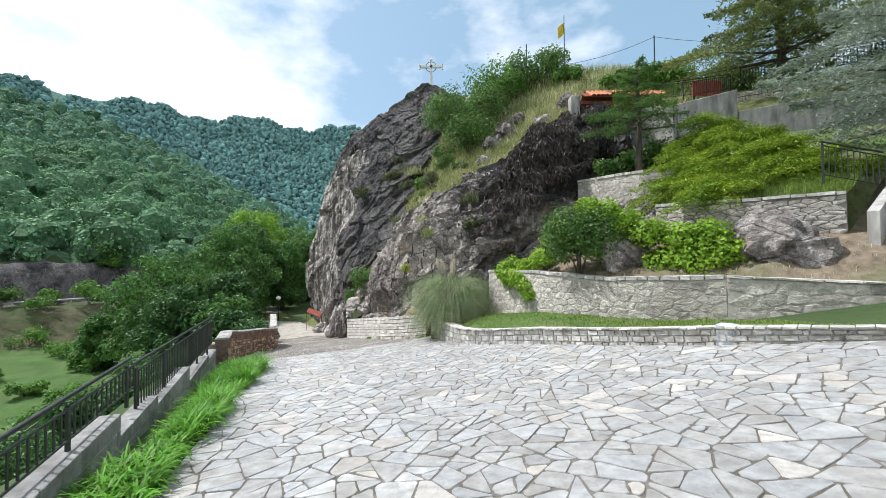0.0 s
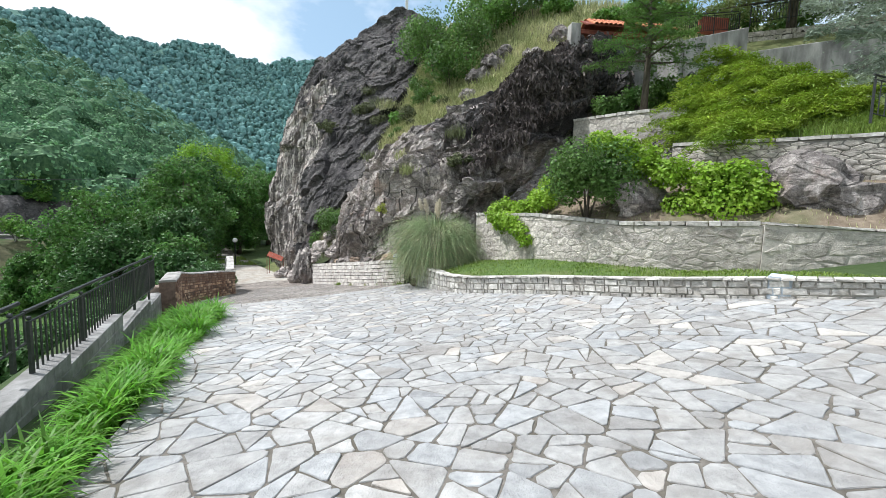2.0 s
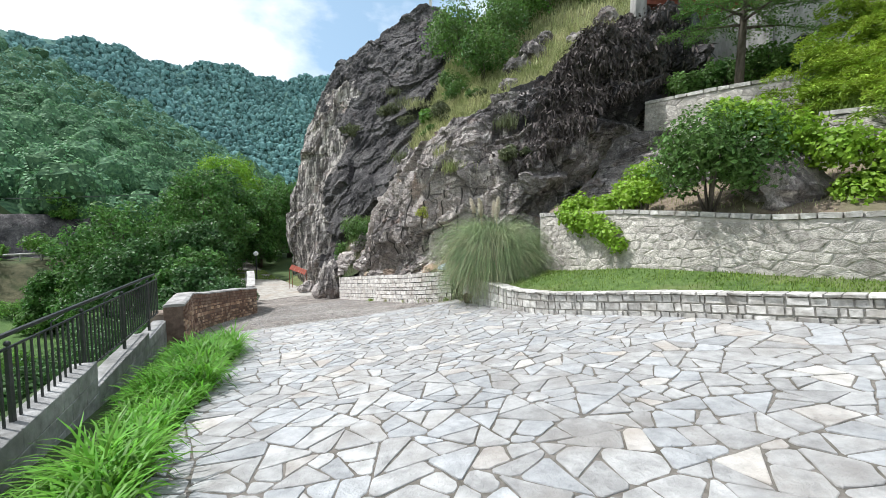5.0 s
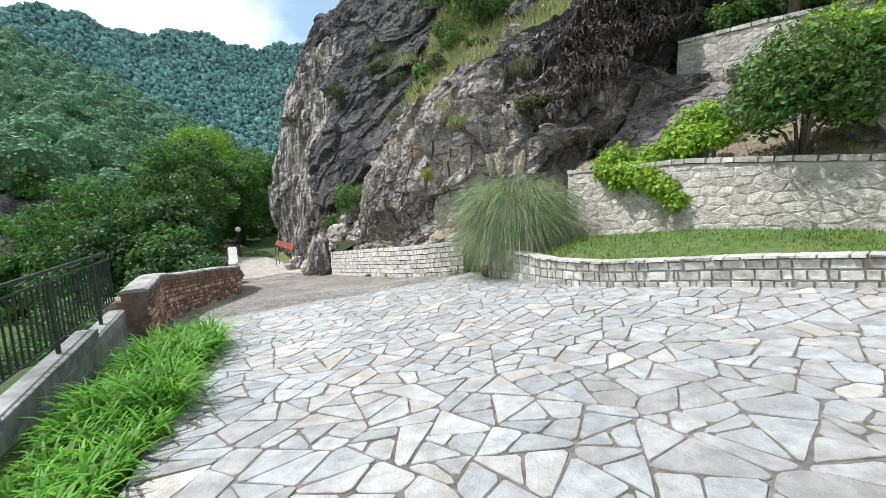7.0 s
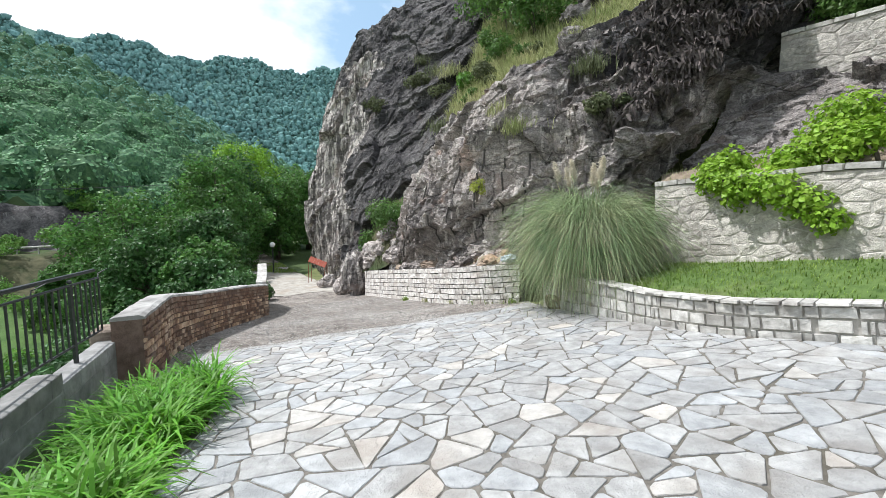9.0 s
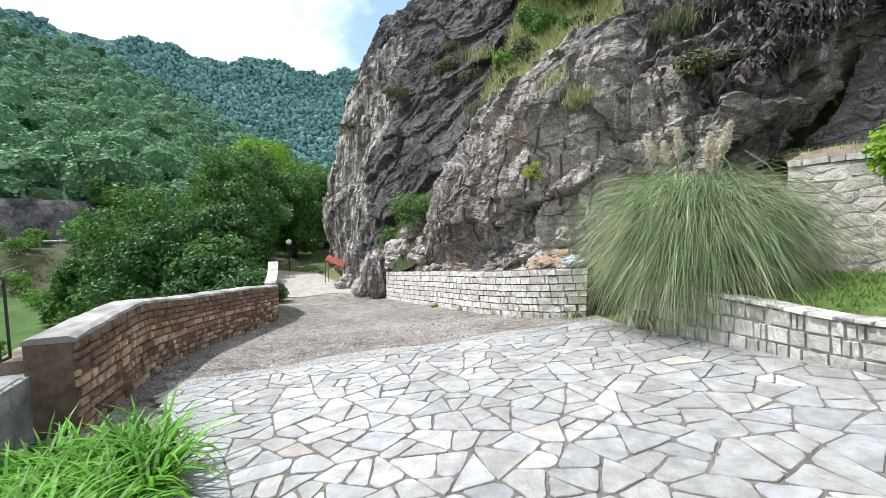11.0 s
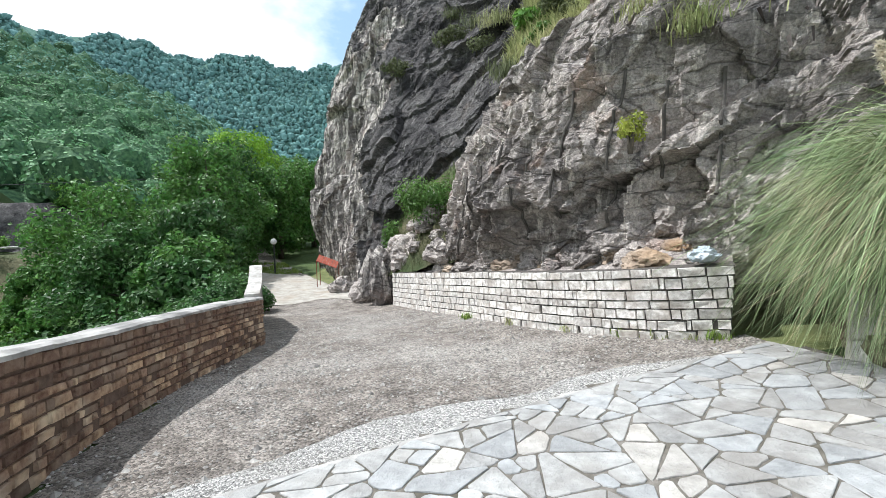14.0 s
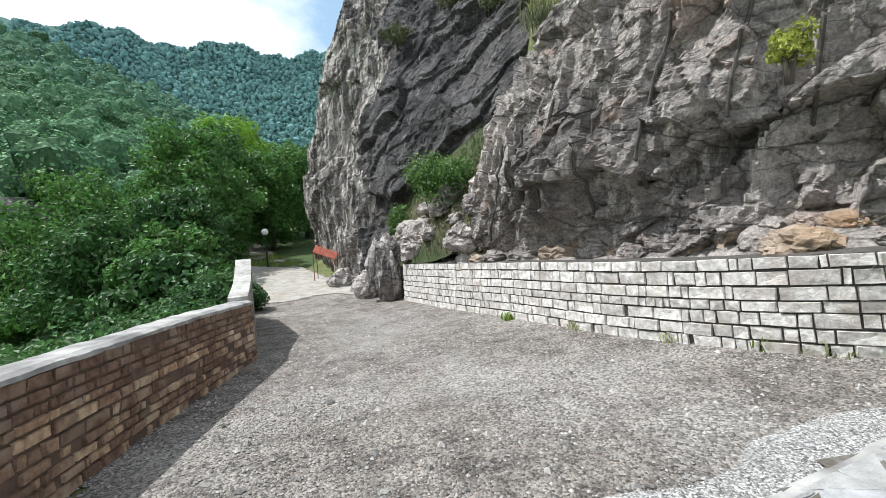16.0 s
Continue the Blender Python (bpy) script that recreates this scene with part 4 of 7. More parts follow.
def road_mask(x, y):
    left = np.interp(y, [13, 14.2, 15.4, 16.9, 21.8, 27.6, 30, 36, 44, 60], [-7.4, -7.3, -7.6, -8.1, -8.75, -11.4, -12.3, -16.2, -23.5, -33])
    right = np.interp(y, [13, 17.9, 19.4, 22.7, 28.2, 33, 36, 44, 60], [-0.5, -0.7, -2.1, -3.9, -6.5, -9.0, -11.3, -16.5, -26])
    return (x > left - 0.15) & (x < right + 0.25) & ((y > 15.0) | (x < -5.0)) & (y > 13.2)


road = sheet("road", -34, 1, 13, 60, 0.25, road_mask, lambda x, y: G(x, y) - 0.035 + 0.012 * fbm(np.stack([x, y, x * 0], 1) * 0.9, 3, 8), M_ASPHALT, "worn grey asphalt road with loose gravel", "road")
sheet("mortar_bed", -8, 13, -5, 18.2, 0.2, lambda x, y: inside(TERRACE, x, y), lambda x, y: G(x, y) + 0.001, M_MORTAR, "grey mortar bed between the paving stones", "pavement")
strip_far = np.array(FAR)


def gravel_strip():
    a = even(FAR, 0.1)
    t = np.gradient(a, axis=0)
    t /= np.hypot(*t.T)[:, None]
    n = np.stack([-t[:, 1], t[:, 0]], 1)
    w = (0.55 + 0.16 * np.sin(a[:, 0] * 2.3)) * np.clip((-0.9 - a[:, 0]) / 2.2, 0.12, 1) + 0.08 * vnoise(np.c_[a * 3, a[:, :1] * 0], 3)
    rows = []
    for k in np.linspace(0, 1, 8):
        q = a + n * (w * k)[:, None]
        rows.append(np.c_[q, G(q[:, 0], q[:, 1]) - 0.014 - 0.014 * (k > 0.95)])
    g = np.stack(rows, 1)
    tagged(new("gravel_strip", mesh_from("gravel_strip", g.reshape(-1, 3), grid_faces(len(a), 8), M_GRAVEL, True)), "pale fine gravel strip along the paving edge", "pavement", kind="structure")


gravel_strip()
sheet("road_patch", -20, -6, 31, 43, 0.2, lambda x, y: road_mask(x, y) & (y > 31.6 + 0.5 * np.sin(x * 1.7)) & (y < 41 + 0.6 * np.sin(x)), lambda x, y: G(x, y) - 0.012, mat("pale_dusty_ground", (0.27, 0.25, 0.215), (0.47, 0.445, 0.395), 2.5, 0.95, 0.5, 40, (0.33, 0.27, 0.21), 0.8, 0.5), "pale worn dusty patch on the road", "road")


def split_cell(poly, rng):
    """Break a slab along a line near its middle, across its long way, until it is the size of one stone."""
    area = 0.5 * abs(np.sum(poly[:, 0] * np.roll(poly[:, 1], -1) - poly[:, 1] * np.roll(poly[:, 0], -1)))
    if area < rng.uniform(0.055, 0.17):
        return [poly]
    c = poly.mean(0)
    d = poly - c
    ev, ax = np.linalg.eigh(d.T @ d)
    a = math.atan2(ax[1, 1], ax[0, 1]) + rng.normal(0, 0.32)
    n = np.array([math.cos(a), math.sin(a)])
    m = c + ax[:, 1] * rng.uniform(-0.16, 0.16) * math.sqrt(area)
    out = []
    for sgn in (1, -1):
        out.append(np.array(cut_half(list(poly), m, n * sgn)))
    if min(len(q) for q in out) < 3:
        return [poly]
    return split_cell(out[0], rng) + split_cell(out[1], rng)


def cut_half(poly, m, n):
    """The part of a convex outline behind the line through m with normal n."""
    kept = []
    for a, b in zip(poly, poly[1:] + poly[:1]):
        da, db = (a - m) @ n, (b - m) @ n
        if da <= 0:
            kept.append(a)
        if (da < 0) != (db < 0):
            kept.append(a + (b - a) * da / (da - db))
    return kept


def flagstones():
    rng = np.random.default_rng(11)
    step = 0.86
    pts = []
    for i in range(-24, 24):
        for j in range(-24, 24):
            u, v = (i + rng.uniform(-0.36, 0.36) + 0.5 * (j % 2)) * step, (j + rng.uniform(-0.36, 0.36)) * step * 0.9
            pts.append((u * 0.88 - v * 0.48 + 2, u * 0.48 + v * 0.88 + 6))
    pts = np.array(pts)
    near = (pts[:, 0] > -10) & (pts[:, 0] < 15) & (pts[:, 1] > -7) & (pts[:, 1] < 20)
    slabs = []
    for c in clip_cells(pts[near], pts, step * 2.2, (0, 0), rng):
        slabs += split_cell(c, rng)
    cells = []
    for poly in slabs:
        m = poly.mean(0)
        if not inside(TERRACE, m[0], m[1]) and np.hypot(*(m - nearest_on(TERRACE, m))) > 0.25:
            continue
        ccw = np.sum(poly[:, 0] * np.roll(poly[:, 1], -1) - poly[:, 1] * np.roll(poly[:, 0], -1)) > 0
        out = list(poly)
        # joints of uneven width
        for a, b in zip(poly, np.roll(poly, -1, 0)):
            e = b - a
            L = np.hypot(*e)
            if L < 1e-6 or len(out) < 3:
                continue
            n = np.array([e[1], -e[0]]) / L * (1 if ccw else -1)
            n = n + np.array([-n[1], n[0]]) * rng.normal(0, 0.035)
            out = cut_half(out, (a + b) / 2 - n * rng.uniform(0.004, 0.0115), n)
        if len(out) < 3:
            continue
        out = [p if inside(TERRACE, p[0], p[1]) else nearest_on(TERRACE, p) for p in out]
        # worn corners, slightly wavy edges
        soft = []
        k = len(out)
        for i in range(k):
            p, a, b = out[i], out[i - 1], out[(i + 1) % k]
            la, lb = np.hypot(*(a - p)), np.hypot(*(b - p))
            r = rng.uniform(0.012, 0.05)
            soft.append(p + (a - p) / (la + 1e-9) * min(r, la * 0.35))
            soft.append(p + (b - p) / (lb + 1e-9) * min(r, lb * 0.35))
            if lb > 0.16:
                q = (p + b) / 2
                soft.append(q + (m - q) / np.hypot(*(m - q)) * rng.uniform(-0.006, 0.009))
        merged = []
        for p in soft:
            if not merged or np.hypot(*(p - merged[-1])) > 0.012:
                merged.append(p)
        if len(merged) > 2 and np.hypot(*(merged[0] - merged[-1])) < 0.012:
            merged.pop()
        c = np.array(merged)
        area = 0.5 * abs(np.sum(c[:, 0] * np.roll(c[:, 1], -1) - c[:, 1] * np.roll(c[:, 0], -1)))
        if len(c) > 2 and area > 0.006:
            cells.append(c if ccw else c[::-1])
    root = thing("terrace_paving", (0, 0, 0), "pale irregular flagstone paving with mortar joints", "pavement", kind="structure")
    cells.sort(key=lambda c: abs(c.mean(0)[0] + 0.38 * c.mean(0)[1] - 0.8) * 1.5 + max(0, 2.5 - c.mean(0)[1]) * 2)
    kinds = (M_FLAG, M_FLAGBLUE, M_FLAGWARM)
    rest = [([], []) for _ in kinds]
    for i, c in enumerate(cells):
        m = c.mean(0)
        n = len(c)
        kind = rng.choice(3, p=(0.62, 0.29, 0.09))
        tilt = rng.normal(size=2) * 0.008
        lift = rng.uniform(-0.003, 0.004)
        top = m + (c - m) * (1 - 0.006 / (np.hypot(*(c - m).T)[:, None] + 0.01))
        def zz(q, dz):
            return G(q[:, 0], q[:, 1]) + dz + lift + (q - m) @ tilt
        v = np.vstack([np.c_[c, zz(c, -0.03)], np.c_[c, zz(c, 0.004)], np.c_[top, zz(top, 0.010)]])
        f = [tuple(range(2 * n, 3 * n))]
        for k in range(n):
            j = (k + 1) % n
            f += [(k, j, n + j, n + k), (n + k, n + j, 2 * n + j, 2 * n + k)]
        if i < 300:
            attach("flagstone", mesh_from("flagstone", v, f, kinds[kind]), root)
        else:
            o = len(rest[kind][0])
            rest[kind][0].extend(v.tolist())
            rest[kind][1].extend(tuple(o + k for k in q) for q in f)
    for (rv, rf), material in zip(rest, kinds):
        tagged(attach("flagstone_rest", mesh_from("flagstone_rest", rv, rf, material), root), kind="stuff")


def paving_edge():
    """Narrow cement edge between the flagstones and the gravel."""
    a = even(FAR, 0.1)
    t = np.gradient(a, axis=0)
    t /= np.hypot(*t.T)[:, None]
    n = np.stack([-t[:, 1], t[:, 0]], 1)
    rows = []
    for off, dz in ((-0.30, -0.03), (-0.05, 0.003), (0.035, 0.003), (0.06, -0.006), (0.065, -0.05)):
        q = a + n * (off + 0.012 * vnoise(np.c_[a * 4, a[:, :1] * 0 + off], 6))[:, None]
        rows.append(np.c_[q, G(q[:, 0], q[:, 1]) + dz])
    g = np.stack(rows, 1)
    tagged(new("paving_edge", mesh_from("paving_edge", g.reshape(-1, 3), grid_faces(len(a), 5)[:, ::-1], M_CONC)), "rough grey cement edge of the paving", "pavement", kind="structure")


paving_edge()


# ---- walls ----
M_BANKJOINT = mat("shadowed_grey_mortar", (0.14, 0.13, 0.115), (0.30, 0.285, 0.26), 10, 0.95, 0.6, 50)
gz = lambda off: (lambda s, p: G(p[:, 0], p[:, 1]) + off)
stone_wall("retaining_wall_road", "limewashed coursed stone retaining wall along the road", WHITE, gz(-0.08), by_points(WHITE, [-0.92, -1.03, -1.22, -1.42, -1.72, -2.12, -2.58]), 0.40, -1, M_JOINT, M_WHITE, 7, 0.23, 0.16, 21, rough=0.06, piece="stone", gap=0.015, jitter=0.52, pick=lambda q: q[1])
stone_wall("curb_wall", "low grey stone kerb wall around the lawn", CURB, gz(-0.06), by_points(CURB, CURB_TOP), 0.32, 1, M_POINT, M_CAP, 3, 0.17, 0.14, 22, cap=M_CAP, cap_len=0.21, cap_h=0.05, rough=0.06, gap=0.02, jitter=0.5, pick=lambda q: -q[1])
rubble_wall("retaining_wall_lawn", "rough grey fieldstone retaining wall with coping", RET, by_points(RET, [-0.85, -0.7, -0.45, -0.35, -0.3, -0.25, -0.2]), by_points(RET, [1.0, 1.03, 1.06, 1.0, 0.93, 0.98, 1.04]), 0.42, 1, M_POINT, M_STONE, 0.34, 23, M_CAP, 0.30, 0.11)
rubble_wall("retaining_wall_upper_lawn", "pale stone retaining wall with thin coping", RET2, along([-0.1, 0.0, 0.3]), along([1.02, 0.92, 0.95]), 0.42, 1, M_POINT, M_STONE, 0.50, 24, M_CAP, 0.6, 0.06, 0.42)
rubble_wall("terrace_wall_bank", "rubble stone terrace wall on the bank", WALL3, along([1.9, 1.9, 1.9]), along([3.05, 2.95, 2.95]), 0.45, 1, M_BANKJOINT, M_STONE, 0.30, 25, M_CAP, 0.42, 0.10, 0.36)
rubble_wall("terrace_wall_upper", "grey stone terrace wall with coping below the bell shelter", WALL4, along([3.4, 3.4, 3.4]), along([5.0, 4.95, 4.85]), 0.4, 1, M_POINT, M_STONE, 0.40, 26, M_CAP, 0.4, 0.12)
brick = stone_wall("brick_parapet", "brown brick roadside parapet with cement coping", BRICK, gz(-0.06), by_points(BRICK, [-1.07, -1.08, -1.16, -1.44, -1.68, -1.88, -2.12]), 0.38, 1, M_BRICKJ, M_BRICK, 10, 0.185, 0.12, 27, piece="brick", rough=0.07, gap=0.024, jitter=0.42, skip=0.09, proud=0.008)


def brick_cap():
    p = even(BRICK, 0.15)
    t = np.gradient(p, axis=0)
    t /= np.hypot(t[:, 0], t[:, 1])[:, None]
    nr = np.stack([t[:, 1], -t[:, 0]], 1)
    z = by_points(BRICK, [-1.07, -1.08, -1.16, -1.44, -1.68, -1.88, -2.12])(np.linspace(0, 1, len(p)), p)
    rng = np.random.default_rng(4)
    prof = [(0.015, -0.01), (0.01, 0.03), (-0.05, 0.055), (-0.33, 0.05), (-0.39, 0.03), (-0.40, -0.01)]
    v, f = [], []
    for i in range(len(p)):
        for a, b in prof:
            q = p[i] + nr[i] * (a + rng.uniform(-0.008, 0.008))
            v.append((q[0], q[1], z[i] + b + rng.uniform(-0.006, 0.006)))
    k = len(prof)
    for i in range(len(p) - 1):
        for j in range(k):
            f.append((i * k + j, i * k + (j + 1) % k, (i + 1) * k + (j + 1) % k, (i + 1) * k + j))
    f += [tuple(range(k))[::-1], tuple((len(p) - 1) * k + j for j in range(k))]
    attach("coping", mesh_from("coping", v, f, M_CONC), brick, "rough pale cement coping")


brick_cap()

# ---- rocks ----
rock_a, RA, NA = rock_body("rock_cliff_far", ROCK_A, 300, 270, M_ROCK, 3, 1.0, "tall dark weathered rock cliff over the road", (0.42, 0.15, 0.07, 0.03), 0.24, ((0, 0.40, 0.52, 1), (1, 1, 0.35, 0.3)))
rock_b, RB, NB = rock_body("rock_cliff_near", ROCK_B, 380, 260, M_ROCKPALE, 8, 0.8, "grey-brown fractured rock face behind the wall", (0.46, 0.34, 0.19, 0.06), 0.10, ledges=0.5)

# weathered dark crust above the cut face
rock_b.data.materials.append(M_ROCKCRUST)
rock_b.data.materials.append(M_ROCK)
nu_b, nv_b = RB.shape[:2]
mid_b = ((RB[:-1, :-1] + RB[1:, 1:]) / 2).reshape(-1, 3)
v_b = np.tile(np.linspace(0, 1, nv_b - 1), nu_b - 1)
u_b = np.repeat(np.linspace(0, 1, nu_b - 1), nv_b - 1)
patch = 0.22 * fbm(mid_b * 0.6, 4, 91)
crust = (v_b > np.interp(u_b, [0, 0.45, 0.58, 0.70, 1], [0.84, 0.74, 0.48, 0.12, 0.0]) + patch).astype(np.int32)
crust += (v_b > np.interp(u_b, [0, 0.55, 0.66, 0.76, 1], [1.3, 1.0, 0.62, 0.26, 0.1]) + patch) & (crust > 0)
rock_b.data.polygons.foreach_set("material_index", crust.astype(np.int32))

# pale streaked flank of the far cliff, also lightened as its sunlit side
rock_a.data.materials.append(M_ROCKFLUTE)
nu_a, nv_a = RA.shape[:2]
mid_a = ((RA[:-1, :-1] + RA[1:, 1:]) / 2).reshape(-1, 3)
u_a, v_a = np.repeat(np.linspace(0, 1, nu_a - 1), nv_a - 1), np.tile(np.linspace(0, 1, nv_a - 1), nu_a - 1)
flank = (u_a < 0.40 + 0.05 * fbm(mid_a * 0.5, 3, 92)) & (v_a < 0.62 + 0.15 * fbm(mid_a * 0.4, 3, 93))
rock_a.data.polygons.foreach_set("material_index", flank.astype(np.int32))

flagstones()


# ---- terraced banks ----
def strip(name, line_a, line_b, nu, nv, material, label, category, rough=0.05, belly=0.0, seed=1):
    """Ground between two lines of (x, y, z) points."""
    a, b = spline(line_a, nu), spline(line_b, nu)
    t = np.linspace(0, 1, nv)[None, :, None]
    g = a[:, None] * (1 - t) + b[:, None] * t
    g[..., 2] += belly * np.sin(np.pi * t[..., 0])
    p = g.reshape(-1, 3)
    p[:, 2] += rough * fbm(p * 1.1, 4, seed) * (np.minimum(1, 4 * t[0, :, 0] * (1 - t[0, :, 0]) + 0.2)[None, :].repeat(nu, 0).reshape(-1))
    tagged(new(name, mesh_from(name, p, grid_faces(nu, nv), material, True)), label, category, kind="structure")
    return p.reshape(nu, nv, 3)


lawn_a = [(x + 0.2, y + 0.14, z - 0.07) for (x, y), z in list(zip(CURB, CURB_TOP))[:9]]
lawn_b = [(1.95, 16.6, -0.72), (2.35, 15.3, -0.58), (2.95, 13.6, -0.30), (3.6, 12.2, -0.18), (4.3, 11.15, -0.12), (5.3, 10.1, -0.08), (6.4, 9.3, 0.0), (8.4, 8.1, 0.02), (11, 6.6, 0.14)]
LAWN = strip("lawn", lawn_a, lawn_b, 120, 24, M_TURF, "short patchy green lawn behind the kerb wall", "lawn", 0.05, 0.04, 2)
bed_a = [(x + 0.25, y + 0.25, 0.88) for x, y in RET] + [(x + 0.2, y + 0.25, 0.86) for x, y in RET2]
bed_b = [(3.0, 18.4, 1.3), (4.4, 16.2, 1.5), (5.2, 14.2, 1.7), (5.9, 12.9, 1.8), (6.5, 12.0, 1.9), (7.2, 11.3, 2.0), (7.9, 10.8, 2.0), (9.2, 9.8, 2.0), (11.4, 8.6, 1.9), (13, 7.6, 1.8)]
BED = strip("planting_bed", bed_a, bed_b, 120, 30, M_SOIL, "dry stony planting bed above the wall", "ground", 0.12, 0.06, 3)
bank_a = [(6.7, 12.9, 2.9), (7.5, 11.6, 2.86), (8.8, 10.4, 2.86), (9.5, 9.8, 2.86)]
bank_b = [(8.9, 15.7, 4.5), (10.6, 15.9, 5.2), (12.5, 14.6, 4.9), (13.6, 12.6, 4.2)]
BANK = strip("juniper_bank", bank_a, bank_b, 60, 30, M_TURF, "grassy bank under the juniper", "ground", 0.1, 0.1, 4)
# Dark rock and undergrowth tone, with the shade there put into the colour.
M_DARKBANK = mat("dark_shaded_bank", (0.035, 0.03, 0.025), (0.11, 0.095, 0.08), 5, 0.95, 0.9, 30, (0.05, 0.06, 0.03), 1.2, 0.5)
strip("upper_bank", bank_b, [(8.4, 20.2, 6.6), (11, 19.3, 6.9), (14, 18.0, 6.8), (18, 15, 6.4)], 50, 24, M_TURF, "dark grassy bank below the concrete wall", "ground", 0.1, 0, 5)
strip("bell_bank", [(6.3, 19.0, 4.75), (7.4, 17.5, 4.75), (8.9, 15.7, 4.5)], [(6.2, 21.0, 6.0), (8.2, 20.6, 6.6), (10.6, 19.5, 6.7)], 40, 24, M_DARKBANK, "dark stony bank under the bell shelter, shade in its colour", "ground", 0.2, 0, 6)
strip("stair_bank", [(9.5, 9.7, 2.0), (13.6, 12.4, 4.1), (19, 15, 6.4)], [(13.0, 7.4, 1.7), (16, 9, 3.2), (22, 11, 5.5)], 40, 20, M_SOIL, "bank under the garden stairs", "ground", 0.05, 0, 7)
rock_body("rock_ledge", [
    [(1.9, 17.7, 0.2), (3.7, 15.7, 0.7), (5.0, 13.6, 1.1), (6.0, 12.3, 1.4), (7.0, 11.4, 1.5)],
    [(3.6, 18.1, 2.0), (5.0, 16.3, 2.3), (6.0, 14.5, 2.6), (6.5, 13.2, 2.6), (7.2, 12.0, 2.3)],
    [(5.4, 19.3, 3.8), (6.6, 17.8, 3.9), (7.6, 16.2, 3.9), (7.6, 14.2, 3.5), (7.4, 12.6, 3.0)],
], 190, 150, M_ROCKCRUST, 15, 0.6, "grey layered rock ledge on the bank", ledges=0.35)


def boulder(name, place, rx, ry, rz, seed, label, material, turn=0.0, group=""):
    bm = bmesh.new()
    bmesh.ops.create_icosphere(bm, subdivisions=4, radius=1)
    p = np.array([v.co[:] for v in bm.verts])
    h = 1 + 0.30 * facets(p * 0.9 + seed * 3.7, seed) + 0.16 * facets(p * 2.2 + seed, seed + 9) + 0.06 * fbm(p * 5, 3, seed)
    q = p * h[:, None] * np.array([rx, ry, rz])
    for v, c in zip(bm.verts, q):
        v.co = c
    me = bpy.data.meshes.new(name)
    bm.to_mesh(me)
    bm.free()
    me.materials.append(material)
    ob = new(name, me)
    ob.matrix_basis = pose(*place, 0, 0, turn)
    return tagged(ob, label, "boulder", group)


boulder("boulder", (8.0, 10.0, 1.55), 0.95, 0.78, 0.85, 4, "large brown split boulder on the bank", M_ROCKCRUST, -30)
boulder("boulder", (5.35, 12.0, 1.35), 0.85, 0.6, 0.55, 6, "layered grey boulder among the vines", M_ROCKPALE, 20)
boulder("boulder", (9.6, 8.7, 1.25), 0.34, 0.26, 0.2, 7, "small pale stone on the bed", M_CAP, 10)
boulder("boulder", (-7.15, 29.3, -3.0), 0.72, 0.8, 1.45, 9, "upright grey streaked rock stump at the wall end", M_ROCKFLUTE, 10)
boulder("boulder", (-7.9, 30.6, -3.75), 0.7, 0.6, 0.62, 10, "pale boulder beside the road", M_ROCKPALE, 30)
boulder("boulder", (-5.7, 28.6, -1.9), 1.0, 0.7, 0.75, 12, "pale boulder on the slope", M_ROCKPALE, 60)
boulder("boulder", (-9.9, 33.9, -4.25), 0.7, 0.6, 0.6, 14, "pale boulder below the red roof", M_ROCKPALE, 40)
for k, (x, y, r) in enumerate([(3.4, 26.8, 0.8), (4.5, 27.4, 0.9), (5.4, 28.6, 0.7), (2.6, 25.0, 0.6), (6.6, 26.2, 0.7), (8.6, 27.6, 0.8)]):
    boulder("boulder", (x, y, float(ground_z(x, y)) + 0.15), r, r * 0.8, r * 0.9, 80 + k, "grey outcrop among the hillside grass", M_ROCKCRUST, 40 * k, "outcrops on the hillside")
boulder("boulder", (-8.6, 32.0, -4.3), 0.45, 0.4, 0.4, 13, "small pale boulder beside the road", M_ROCKPALE, 0)


def rubble():
    """Broken rock on the shelf between the road wall and the cliff."""
    rng = np.random.default_rng(31)
    p = even(WHITE, 0.42)
    t = np.gradient(p, axis=0)
    t /= np.hypot(*t.T)[:, None]
    top = by_points(WHITE, [-0.92, -1.03, -1.22, -1.42, -1.72, -2.12, -2.58])(np.linspace(0, 1, len(p)), p)
    for i in range(len(p)):
        for k in range(2):
            off = rng.uniform(0.45, 1.05) + k * 0.35
            r = rng.uniform(0.12, 0.30)
            q = p[i] + np.array([-t[i][1], t[i][0]]) * -1 * off
            boulder("rock_fragment", (q[0], q[1], top[i] + 0.05 + k * 0.18), r * 1.3, r, r * 0.8, 100 + i * 2 + k, "broken rock fragment on the shelf", M_ROCKPALE if (i + k) % 3 else M_DEBRIS, rng.uniform(0, 360), "rubble along the cliff foot")
    n = len(p)
    nr = np.stack([-t[:, 1], t[:, 0]], 1) * -1
    a = [(q[0], q[1], z - 0.03) for q, z in zip(p + nr * 0.36, top)]
    b = [(q[0], q[1], z + 0.5) for q, z in zip(p + nr * 2.0, top)]
    strip("cliff_shelf", a, b, 60, 10, M_ROCKPALE, "stony shelf at the cliff foot", "ground", 0.12, 0, 9)


